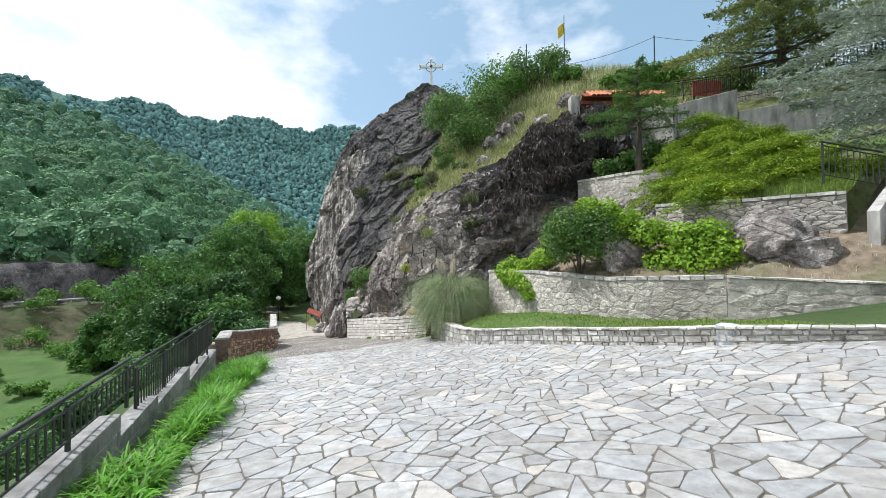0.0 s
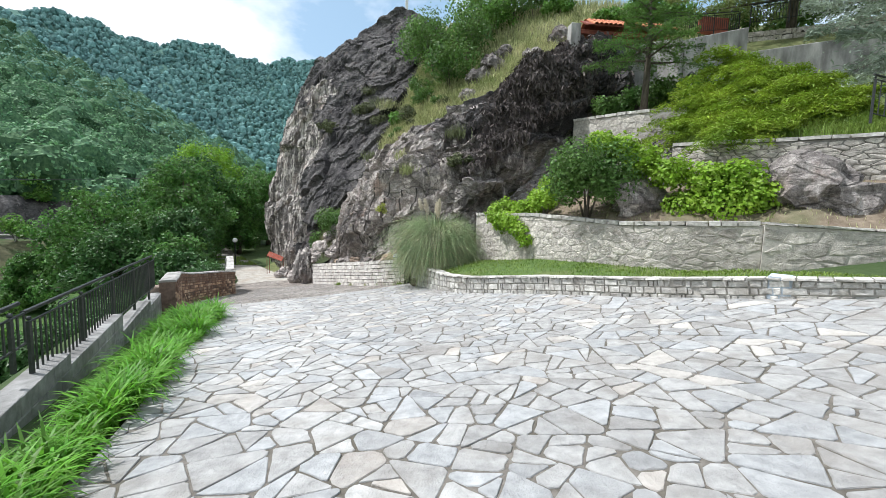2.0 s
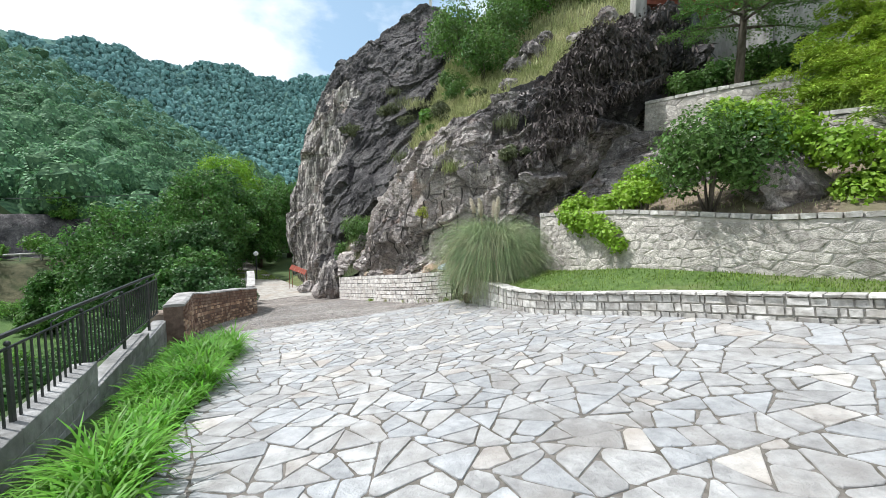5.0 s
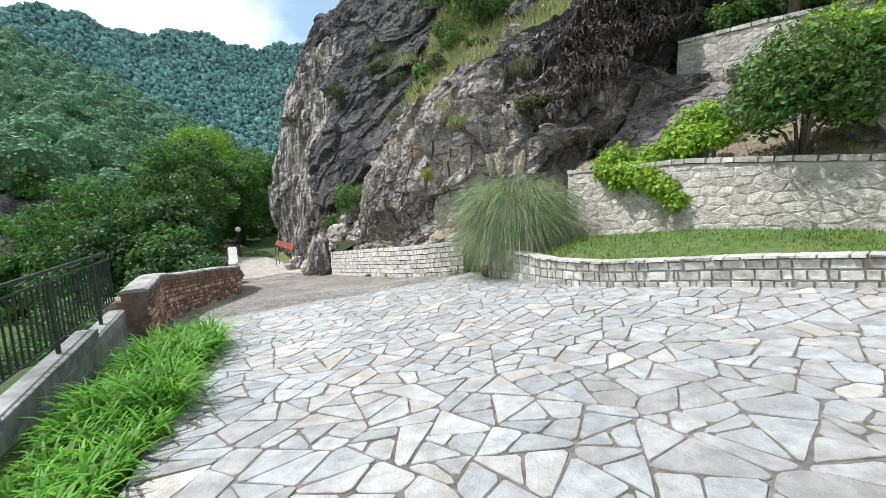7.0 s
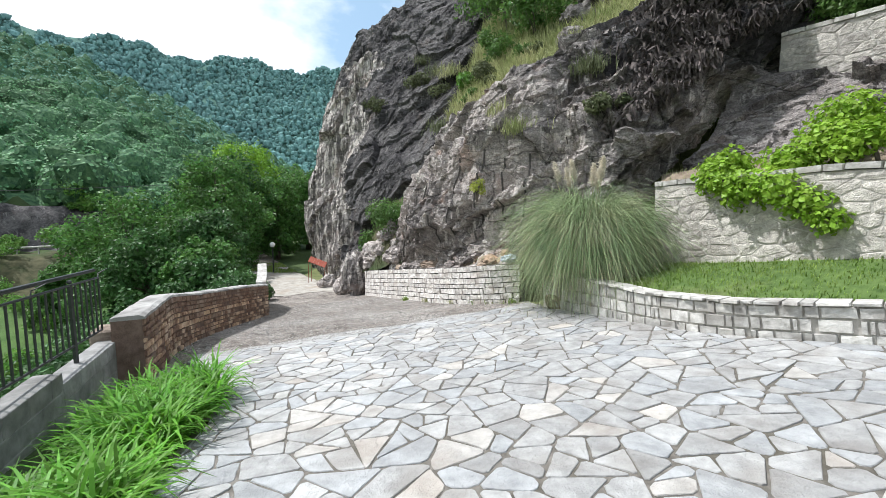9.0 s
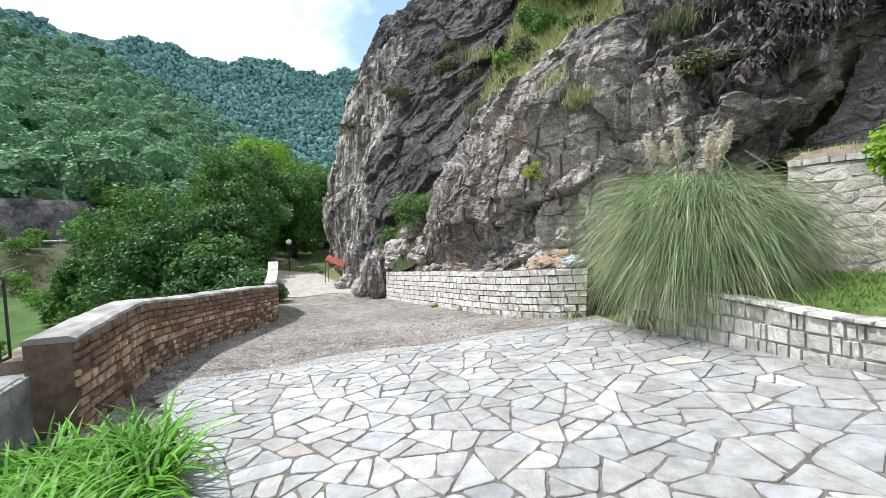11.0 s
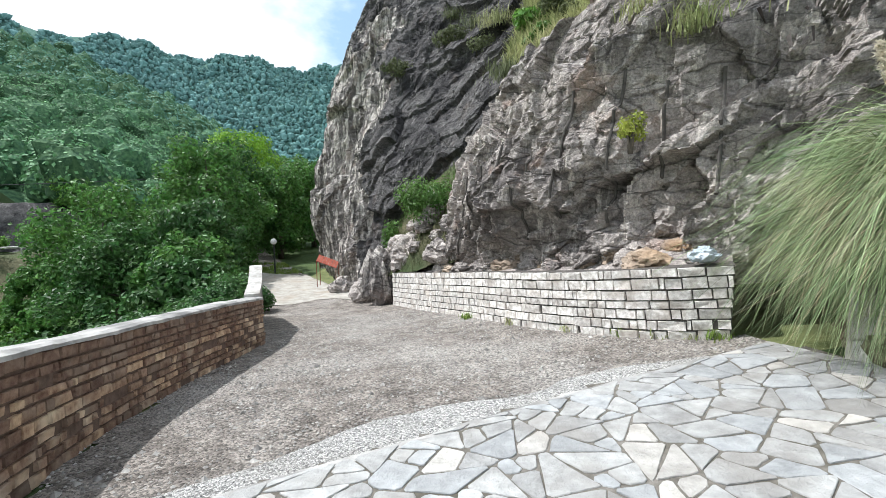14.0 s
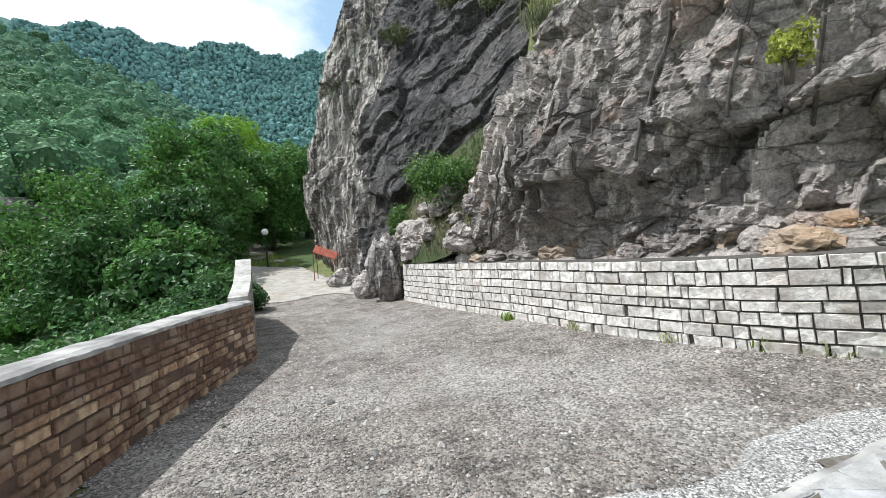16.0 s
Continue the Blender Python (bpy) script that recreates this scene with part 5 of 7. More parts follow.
rubble()
GULLY = strip("gully_slope", [(-7.2, 29.6, -3.0), (-6.2, 27.6, -2.5), (-5.2, 25.9, -2.1), (-4.2, 24.2, -1.6)], [(-6.2, 31.4, 0.2), (-4.6, 29.4, 1.2), (-3.0, 27.8, 2.2), (-1.6, 26.2, 3.4)], 60, 40, M_BANKEARTH, "overgrown stony slope in the gully between the cliffs", "ground", 0.35, 0.1, 13)
rng_g = np.random.default_rng(33)
for k in range(16):
    q = GULLY[int(rng_g.integers(4, 56)), int(rng_g.integers(1, 22))]
    r = float(rng_g.uniform(0.2, 0.5))
    boulder("rock_fragment", tuple(q), r * 1.3, r, r * 0.8, 140 + k, "pale broken rock on the gully slope", M_ROCKPALE, float(rng_g.uniform(0, 360)), "rubble along the cliff foot")
boulder("coping_boulder", (-0.95, 18.25, -0.82), 0.19, 0.15, 0.11, 61, "pale blue painted stone on the wall end", M_BLUESTONE, 20)


# ---- drill grooves on the cut face ----
def drill_grooves():
    nu, nv = RB.shape[:2]
    for u, v0, v1 in ((0.20, 0.10, 0.34), (0.24, 0.14, 0.36), (0.29, 0.12, 0.40), (0.33, 0.10, 0.32), (0.375, 0.14, 0.44), (0.43, 0.12, 0.46), (0.475, 0.18, 0.42), (0.53, 0.14, 0.40)):
        i = int(u * (nu - 1))
        js = np.linspace(v0, v1, 14) * (nv - 1)
        pts = RB[i, js.astype(int)] + np.array([-0.022, -0.018, 0])
        # Embedded tube, coloured dark to imitate the shade inside a groove.
        bm = bmesh.new()
        tube(bm, [tuple(q) for q in pts], [0.028] * 14, 6)
        part("drill_groove", bm, M_JOINT, rock_b)


drill_grooves()


# painted corner block of the kerb
corner = thing("corner_block", (5.17, 7.67, float(G(5.17, 7.67))), "white painted corner stone of the kerb wall", "stone")
bm = bmesh.new()
box(bm, -0.15, 0.15, -0.165, 0.165, -0.05, 0.345, Matrix.Rotation(-0.85, 4, "Z"), 0.02)
part("block", bm, M_BLUESTONE, corner)


# ---- block wall with railing ----
def block_wall():
    root = thing("block_wall", (0, 0, 0), "stepped grey concrete block wall under the railing", "wall", kind="structure")
    u = Vector((-0.395, 1, 0)).normalized()
    segs = [(-6.0, 5.45, -0.50), (5.45, 7.05, -0.78), (7.05, 9.45, -0.92), (9.45, 11.9, -1.24), (11.9, 13.55, -1.36)]
    rng = np.random.default_rng(17)
    m0 = Matrix((Vector((u.y, -u.x, 0)), u, Vector((0, 0, 1)))).transposed().to_4x4()
    variants = []
    for k in range(5):
        bm = bmesh.new()
        box(bm, -0.5, 0.5, -0.5, 0.5, -0.5, 0.5, None, 0.025)
        for v in bm.verts:
            v.co += Vector([rng.uniform(-0.012, 0.012) for _ in range(3)])
        me = bpy.data.meshes.new("block")
        bm.to_mesh(me)
        bm.free()
        me.materials.append(M_BLOCK)
        variants.append(me)
    for y0, y1, zt in segs:
        zb = float(G(wall_x(y1), y1)) - 0.35
        bm = bmesh.new()
        L = (y1 - y0) / u.y
        box(bm, -0.115, 0.115, 0, L, zb, zt - 0.004, Matrix.Translation((wall_x(y0), y0, 0)) @ m0)
        part("wall_core", bm, M_BLOCK, root)
        z, row = zt, 0
        while z > zb + 0.05 and row < 5:
            d = -(row % 2) * 0.2
            while d < L:
                a, b = max(d, 0), min(d + 0.40, L)
                d += 0.40
                if b - a > 0.06 and y0 + b * u.y > -1:
                    ob = attach("block", variants[rng.integers(5)], root)
                    c = Vector((wall_x(y0), y0, z - 0.1)) + u * ((a + b) / 2)
                    ob.matrix_basis = Matrix.Translation(c) @ m0 @ Matrix.Diagonal((0.245, b - a - 0.008, 0.192, 1))
            z -= 0.2
            row += 1


block_wall()


def railing(name, label, p0, p1, top0, top1, height, bars, seed, lean=True):
    """Iron railing between two plan points: rails, posts, bars."""
    root = thing(name, (p0[0], p0[1], top0 - height), label, "railing")
    o = Vector((p0[0], p0[1], top0 - height))
    a, b = Vector((p0[0], p0[1], top0)) - o, Vector((p1[0], p1[1], top1)) - o
    def rail(nm, dz, r, side=0.0):
        bm = bmesh.new()
        tube(bm, [a + Vector((side, 0, dz)), b + Vector((side, 0, dz))], [r, r], 8)
        part(nm, bm, M_IRON, root)
    rail("handrail", 0, 0.024, -0.05)
    rail("upper_rail", -0.10, 0.014)
    rail("lower_rail", 0.06 - height + 0.14, 0.014)
    bm = bmesh.new()
    box(bm, -0.008, 0.008, -0.008, 0.008, 0, height - 0.28, None)
    me = bpy.data.meshes.new("bar")
    bm.to_mesh(me)
    bm.free()
    me.materials.append(M_IRON)
    bm = bmesh.new()
    box(bm, -0.019, 0.019, -0.019, 0.019, -0.02, height - 0.09, None, 0.003)
    bmesh.ops.create_icosphere(bm, subdivisions=2, radius=0.026, matrix=Matrix.Translation((0, 0, height - 0.06)))
    post = bpy.data.meshes.new("post")
    bm.to_mesh(post)
    bm.free()
    post.materials.append(M_IRON)
    n = bars
    for k in range(n + 1):
        q = a.lerp(b, k / n)
        ob = attach("post" if k % 12 == 0 else "bar", post if k % 12 == 0 else me, root)
        ob.location = (q.x, q.y, q.z - height + (0 if k % 12 == 0 else 0.19))
        if k % 12 == 6:
            bm = bmesh.new()
            tube(bm, [q + Vector((0, 0, -0.10)), q + Vector((-0.03, 0.04, -0.05)), q + Vector((-0.05, 0.22, -0.01))], [0.008, 0.007, 0.006], 5)
            part("bracket", bm, M_IRON, root)
    return root


railing("iron_railing", "black iron railing with a round handrail on the block wall", (wall_x(-2.0) - 0.02, -2.0), (wall_x(6.35) - 0.02, 6.35), 0.10, 0.0, 0.62, 62, 1)
railing("iron_railing", "black iron railing with a round handrail on the block wall", (wall_x(6.45) - 0.02, 6.45), (wall_x(13.3) - 0.02, 13.3), -0.12, -0.36, 1.02, 54, 2)


# ---- far parapet, lamp, red shelter ----
def far_parapet():
    root = thing("parapet_far", (0, 0, 0), "plastered parapet sweeping up beyond the brick wall", "wall", kind="structure")
    path = [(-8.75, 21.75), (-9.2, 22.9), (-9.75, 24.2), (-10.4, 25.6), (-11.3, 27.6)]
    zt = by_points(path, [-2.05, -2.0, -1.72, -2.15, -2.85])
    core_wall("wall_core", path, gz(-0.1), zt, 0.26, 1, M_CONC, root, 0.0)
    p = even(path, 0.15)
    z = zt(np.linspace(0, 1, len(p)), p)
    t = np.gradient(p, axis=0)
    t /= np.hypot(*t.T)[:, None]
    nr = np.stack([t[:, 1], -t[:, 0]], 1)
    v, f = [], []
    for i in range(len(p)):
        for a, b in ((0.03, 0.0), (0.03, 0.06), (-0.29, 0.06), (-0.29, 0.0)):
            q = p[i] + nr[i] * a
            v.append((q[0], q[1], z[i] + b))
    for i in range(len(p) - 1):
        for j in range(4):
            f.append((i * 4 + j, i * 4 + (j + 1) % 4, i * 4 + 4 + (j + 1) % 4, i * 4 + 4 + j))
    f += [(3, 2, 1, 0), tuple(len(v) - 4 + j for j in range(4))]
    attach("coping", mesh_from("coping", v, f, M_CAP), root, "pale cement coping")


far_parapet()


def pier():
    """Thick plastered pier where the block wall meets the brick parapet."""
    ob = thing("pier", (-7.44, 13.52, -2.3), "rough plastered pier at the start of the brick parapet", "wall", kind="structure")
    bm = bmesh.new()
    box(bm, -0.20, 0.20, -0.15, 0.25, 0, 1.08, Matrix.Rotation(0.4, 4, "Z"), 0.03)
    bmesh.ops.subdivide_edges(bm, edges=list(bm.edges), cuts=3, use_grid_fill=True)
    for v in bm.verts:
        v.co += Vector(noise.noise_vector(v.co * 3.0)) * 0.025
    part("pier_body", bm, mat("stained_plaster", (0.20, 0.155, 0.12), (0.44, 0.37, 0.30), 5, 0.94, 0.9, 40, (0.13, 0.10, 0.085), 2.0, 0.6), ob)


pier()


def lathe(bm, profile, sides=20):
    rings = [[bm.verts.new((r * math.cos(2 * math.pi * k / sides), r * math.sin(2 * math.pi * k / sides), z)) for k in range(sides)] for r, z in profile]
    for r0, r1 in zip(rings, rings[1:]):
        for k in range(sides):
            bm.faces.new((r0[k], r0[(k + 1) % sides], r1[(k + 1) % sides], r1[k]))
    bm.faces.new(rings[0][::-1])
    bm.faces.new(rings[-1])


def street_lamp(place, height):
    root = thing("street_lamp", place, "street lamp with a white globe on a dark pole", "lamp")
    bm = bmesh.new()
    tube(bm, [(0, 0, -0.1), (0, 0, height)], [0.06, 0.045], 10)
    part("pole", bm, M_IRON, root)
    bm = bmesh.new()
    bmesh.ops.create_uvsphere(bm, u_segments=16, v_segments=10, radius=0.21, matrix=Matrix.Translation((0, 0, height + 0.18)))
    part("globe", bm, M_WHITEPAINT, root, "white glass globe", True)


LAMP_XY = (-16.3, 41.0)
street_lamp((*LAMP_XY, float(ground_z(*LAMP_XY))), 2.15)


def red_shelter(place):
    root = thing("red_shelter", place, "small tilted red sheet roof under the cliff", "shelter")
    root.scale = (0.78, 0.78, 0.78)
    for k in range(7):
        bm = bmesh.new()
        box(bm, -0.75 + k * 0.22, -0.75 + k * 0.22 + 0.20, -0.45, 0.45, 0, 0.04, Matrix.Translation((0, 0, 1.15)) @ Matrix.Rotation(0.42, 4, "X") @ Matrix.Rotation(0.45, 4, "Y"), 0.008)
        part("roof_sheet", bm, M_REDPAINT, root, "faded red roofing sheet")
    for x, y, h in ((-0.7, -0.4, 1.25), (-0.7, 0.4, 1.6), (0.7, -0.4, 0.62), (0.7, 0.4, 0.98)):
        bm = bmesh.new()
        tube(bm, [(x, y, -1.2), (x, y, h)], [0.03, 0.028], 6)
        part("post", bm, M_WOOD, root)


red_shelter((-11.2, 36.0, -4.0))


# ---- far woods ----
# Near slope leaf, its colour lifted slightly towards blue for haze.
M_WOODLEAF = mat("wood_leaf", (0.062, 0.175, 0.085), (0.18, 0.345, 0.15), 0.10, 0.7, 0.0, 40, (0.06, 0.15, 0.07), 0.02, 0.6, island=0.25, translucent=0.15)


def clump_mesh(seed, detail):
    bm = bmesh.new()
    bmesh.ops.create_icosphere(bm, subdivisions=detail, radius=1)
    p = np.array([v.co[:] for v in bm.verts])
    f = np.array([[v.index for v in q.verts] for q in bm.faces])
    bm.free()
    h = 1 + 0.30 * fbm(p * 1.7 + seed * 5.3, 2, seed) + 0.26 * facets(p * 2.6 + seed, seed + 3) + 0.12 * facets(p * 6 + seed, seed + 8)
    q = p * h[:, None]
    q[:, 2] *= 0.95
    return q, f


def leafy_woods(name, r0, r1, a0, a1, spacing, size, per, leaf, detail, material, seed, label, core=None, slant=0.012, ruffle=0.32):
    """Woods whose crowns are lumps clad in leaf sprays."""
    rng = np.random.default_rng(seed)
    C, S = [], []
    r = r0
    while r < r1:
        n = max(1, int(radians(a1 - a0) * r / spacing))
        for k in range(n):
            az = radians(a0 + (a1 - a0) * (k + rng.random()) / n)
            rr = r + rng.uniform(-0.5, 0.5) * spacing
            if math.degrees(az) > a0 + (rr - 97) * slant:
                C.append((-rr * math.sin(az), rr * math.cos(az)))
                S.append(size * rng.uniform(0.45, 1.0) * (1.45 if rng.random() < 0.15 else 1.0))
        r += spacing * 0.9
    C, S = np.array(C), np.array(S)
    tall = rng.uniform(0.9, 1.45, len(C))
    z = ground_z(C[:, 0], C[:, 1]) + S * (0.75 if core is None else 1.0)
    c3 = np.c_[C, z]
    base = [clump_mesh(seed * 10 + k, detail) for k in range(9)]
    pick, turn = rng.integers(9, size=len(C)), rng.uniform(0, 6.28, len(C))
    V, F, P, N, L, o = [], [], [], [], [], 0
    for c, s, h, b, t in zip(c3, S, tall, pick, turn):
        q, fc = base[b]
        w = q * s * np.array([1.0, 1.0, h])
        w = np.stack([w[:, 0] * math.cos(t) - w[:, 1] * math.sin(t), w[:, 0] * math.sin(t) + w[:, 1] * math.cos(t), w[:, 2]], 1)
        V.append(w * 0.9 + c)
        F.append(fc + o)
        o += len(q)
        k = fc[rng.integers(len(fc), size=int(per * (s / size) ** 1.5) + 8)]
        m = rng.dirichlet((1, 1, 1), len(k))
        p = (w[k] * m[:, :, None]).sum(1)
        P.append(p * rng.uniform(0.88, 1.12, len(k))[:, None] + c)
        d = p / np.linalg.norm(p, axis=1)[:, None]
        d = d + rng.normal(size=d.shape) * ruffle + np.array([0, 0, 0.25 if core is None else 0.9])
        N.append(d / np.linalg.norm(d, axis=1)[:, None])
    v, f = leaves(np.vstack(P), np.vstack(N), leaf, rng, 0.8, 0.1)
    tagged(new(name, mesh_from(name, v, f, material)), label, "woods", kind="stuff")
    tagged(new(name + "_crowns", mesh_from(name + "_crowns", np.vstack(V), np.vstack(F), core or M_WOODS)), label, "woods", kind="stuff")


# Upper slope leaf, paler and bluer to carry distance haze in its colour.
M_WOODLEAFTOP = mat("haze_tinted_wood_leaf", (0.082, 0.21, 0.16), (0.195, 0.365, 0.255), 0.10, 0.7, 0.0, 40, (0.06, 0.16, 0.11), 0.02, 0.6, island=0.22, translucent=0.15)
leafy_woods("wooded_spur", 97, 240, 12, 66, 5.6, 3.6, 265, 0.33, 2, M_WOODLEAF, 5, "dense green broadleaf woods on the near slope")
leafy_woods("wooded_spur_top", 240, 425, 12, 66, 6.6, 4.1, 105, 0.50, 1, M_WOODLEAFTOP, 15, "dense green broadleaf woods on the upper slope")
leafy_woods("wooded_ridge", 520, 850, 4, 60, 5.6, 4.1, 22, 0.9, 1, M_FARWOODS, 6, "distant woods on the ridge, tinted bluish for haze", M_FARWOODS, 0.0, 0.25)


def valley_shrubs():
    rng = np.random.default_rng(9)
    for k in range(16):
        r, az = rng.uniform(82, 96), radians(rng.uniform(30, 58))
        x, y = -r * math.sin(az), r * math.cos(az)
        s = rng.uniform(1.6, 3.2)
        bush("valley_shrub", (x, y, float(ground_z(x, y))), s, s, s * 1.3, 200 + k, M_LEAF if k % 2 else M_LEAFDARK, 900, 0.22, "round green shrub on the far bank", "shrub", "shrubs on the far bank", 7)


valley_shrubs()
for k, (x, y, s) in enumerate([(-38, 44, 1.6), (-44, 40, 1.3), (-46, 50, 2.0), (-36, 36, 1.2), (-52, 46, 1.8), (-42, 54, 2.2), (-30, 33, 1.5), (-27, 28, 1.4), (-55, 55, 2.0), (-60, 52, 2.4), (-50, 60, 2.2), (-64, 48, 2.2), (-58, 60, 1.8), (-47, 57, 1.5)]):
    bush("meadow_shrub", (x, y, float(ground_z(x, y)) - 0.1), s, s, s * 1.2, 260 + k, M_LEAF, 1000, 0.14, "low green shrub on the meadow", "shrub", "shrubs on the meadow", 8)

# ---- trees between road and valley ----
TREES = [(-28.6, 42.0, 10.6, 5.0, 0), (-23.6, 37.0, 7.6, 3.6, 1), (-27.3, 61.0, 13.8, 6.6, 2), (-21.5, 43.0, 9.6, 4.2, 0), (-24.5, 50.0, 11.0, 4.8, 1),
         (-33.5, 49.0, 9.2, 4.6, 0), (-20.2, 52.0, 9.0, 3.6, 0), (-31.0, 58.0, 10.6, 5.2, 0), (-18.6, 36.5, 6.3, 2.8, 1), (-16.8, 32.5, 5.0, 2.5, 0),
         (-15.0, 29.2, 4.2, 2.1, 1), (-38.0, 46.0, 6.0, 2.6, 0), (-24.5, 66.0, 12.0, 5.0, 0), (-19.5, 60.0, 11.0, 4.0, 0)]
for i, (x, y, h, w, kind) in enumerate(TREES):
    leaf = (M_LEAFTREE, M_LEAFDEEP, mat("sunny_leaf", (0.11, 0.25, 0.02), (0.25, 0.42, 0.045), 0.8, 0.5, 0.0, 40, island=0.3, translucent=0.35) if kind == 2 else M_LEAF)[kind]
    broad_tree("broadleaf_tree", (x, y, float(ground_z(x, y)) - 0.2), h, w, 300 + i, leaf, int(7000 + 420 * h), 0.125 + 0.003 * h, "leafy green broadleaf tree below the road" if kind < 2 else "tall bright green broadleaf tree below the road", 0.06 if h < 12 else 0.16, group="trees below the road", clumps=60)
for i, (x, y, s, h) in enumerate([(-11.6, 24.2, 1.3, 1.8), (-12.6, 27.4, 1.3, 2.2), (-10.6, 20.5, 1.2, 1.6), (-13.6, 22.5, 2.0, 2.6), (-14.8, 26.0, 2.0, 2.8), (-10.4, 16.8, 1.3, 1.4), (-12.8, 18.2, 1.8, 2.0),
                                  (-12.9, 29.6, 0.9, 1.7), (-9.6, 12.0, 1.1, 1.0), (-17.5, 20.0, 2.4, 3.0), (-18.5, 27.0, 2.6, 4.2), (-22.5, 30.5, 2.8, 4.6), (-16, 15, 2.0, 2.2), (-20.5, 24.0, 2.4, 3.2)]):
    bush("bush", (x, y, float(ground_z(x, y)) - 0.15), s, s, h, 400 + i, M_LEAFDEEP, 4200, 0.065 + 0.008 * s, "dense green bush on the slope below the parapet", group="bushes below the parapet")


# ---- grass ----
def edge_x(y):
    p = np.array(LEFT)
    return np.interp(y, p[:, 1], p[:, 0])


def verge_z(x, y):
    """The verge falls from the paving's edge to the foot of the block wall."""
    across = np.clip((x - wall_x(y)) / np.maximum(edge_x(y) - wall_x(y), 0.15), 0, 1)
    return G(x, y) - 0.04 - 0.27 * (1 - across) ** 1.3


def grass_bed():
    rng = np.random.default_rng(12)
    keep = lambda x, y: (x < edge_x(y) - 0.03 + 0.07 * np.sin(y * 2.1) * (y < 13)) & (x > wall_x(y) + 0.12) & (y < 12.75)
    q = scatter(18500, -7.5, 0, -1.5, 13.5, keep, rng)
    across = np.clip((q[:, 0] - wall_x(q[:, 1])) / np.maximum(edge_x(q[:, 1]) - wall_x(q[:, 1]), 0.1), 0, 1)
    lush = np.clip((across - 0.16 + 0.22 * vnoise(np.c_[q * 1.1, q[:, :1] * 0], 9)) / 0.35, 0, 1)
    grow = rng.random(len(q)) < 0.30 + 0.70 * lush
    q, lush = q[grow], lush[grow]
    p = np.c_[q, verge_z(q[:, 0], q[:, 1]) + 0.01]
    tall = (0.30 + 0.14 * vnoise(np.c_[q * 1.5, q[:, :1] * 0], 4)) * (0.42 + 0.58 * lush)
    v, f = arched_blades(p, tall * 1.6, 0.0125, rng)
    tagged(new("tall_grass", mesh_from("tall_grass", v, f, M_BLADE)), "lush tall bright green grass beside the paving", "grass", kind="stuff")
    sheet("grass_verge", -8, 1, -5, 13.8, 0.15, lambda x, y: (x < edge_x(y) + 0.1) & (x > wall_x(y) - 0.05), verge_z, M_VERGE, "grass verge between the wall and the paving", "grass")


grass_bed()


def surface_grass(name, grid, n, height, width, material, label, seed, low=0.0, high=1.0, lean=0.8):
    rng = np.random.default_rng(seed)
    nu, nv = grid.shape[:2]
    u, v = rng.uniform(0, nu - 1.001, n), rng.uniform(low * (nv - 1), high * (nv - 1.001), n)
    p = grid[u.astype(int), v.astype(int)] + (grid[np.minimum(u.astype(int) + 1, nu - 1), v.astype(int)] - grid[u.astype(int), v.astype(int)]) * (u % 1)[:, None] + (grid[u.astype(int), np.minimum(v.astype(int) + 1, nv - 1)] - grid[u.astype(int), v.astype(int)]) * (v % 1)[:, None]
    keep = rng.random(n) < 0.55 + 0.6 * vnoise(p * 1.3, seed)
    vv, f = blades(p[keep] - np.array([0, 0, 0.01]), height, width, rng, lean, 0.5)
    tagged(new(name, mesh_from(name, vv, f, material)), label, "grass", kind="stuff")


surface_grass("lawn_grass", LAWN, 18000, 0.07, 0.006, M_LAWN, "short green lawn grass with dry patches", 41)
surface_grass("bank_grass", BANK, 7000, 0.34, 0.008, M_LAWN, "tall pale green grass under the juniper", 42, 0.0, 0.35)
surface_grass("gully_grass", GULLY, 3600, 0.30, 0.009, M_SCRUB, "patchy grass on the gully slope", 45)
surface_grass("bed_grass", BED, 5000, 0.10, 0.006, M_DRYBLADE, "sparse dry grass on the planting bed", 43)


def hill_grass():
    rng = np.random.default_rng(44)
    keep = lambda x, y: (y > np.interp(x, [-12, -4.4, -2, 0.2, 3, 6, 10, 24], [47, 31, 25.4, 22.6, 20.9, 20.9, 20, 20]))
    q = scatter(26000, -4, 20, 20, 42, keep, rng)
    q2 = scatter(9000, -3, 8, 21, 29, keep, rng)
    q3 = scatter(9000, -4.6, 1.5, 25, 34, keep, rng)
    q = np.vstack([q, q2, q3])
    q = q[q[:, 0] > gully_x(q[:, 1]) - 0.25]
    z = ground_z(q[:, 0], q[:, 1])
    v, f = blades(np.c_[q, z], 0.62, 0.022, rng, 0.7, 0.4)
    tagged(new("hill_grass", mesh_from("hill_grass", v, f, M_DRYBLADE)), "tall dry straw-green grass on the hillside", "grass", kind="stuff")


hill_grass()


def path_grass():
    rng = np.random.default_rng(46)
    q = scatter(5000, -24, -12, 40, 47, lambda x, y: road_mask(x, y) & (y > 41.2 + 0.5 * np.sin(x * 1.3)) & (vnoise(np.stack([x, y, x * 0], 1) * 0.8, 5) > -0.25), rng)
    v, f = blades(np.c_[q, G(q[:, 0], q[:, 1]) - 0.03], 0.16, 0.016, rng, 0.8, 0.5)
    tagged(new("path_grass", mesh_from("path_grass", v, f, M_LAWN)), "short grass across the end of the road", "grass", kind="stuff")


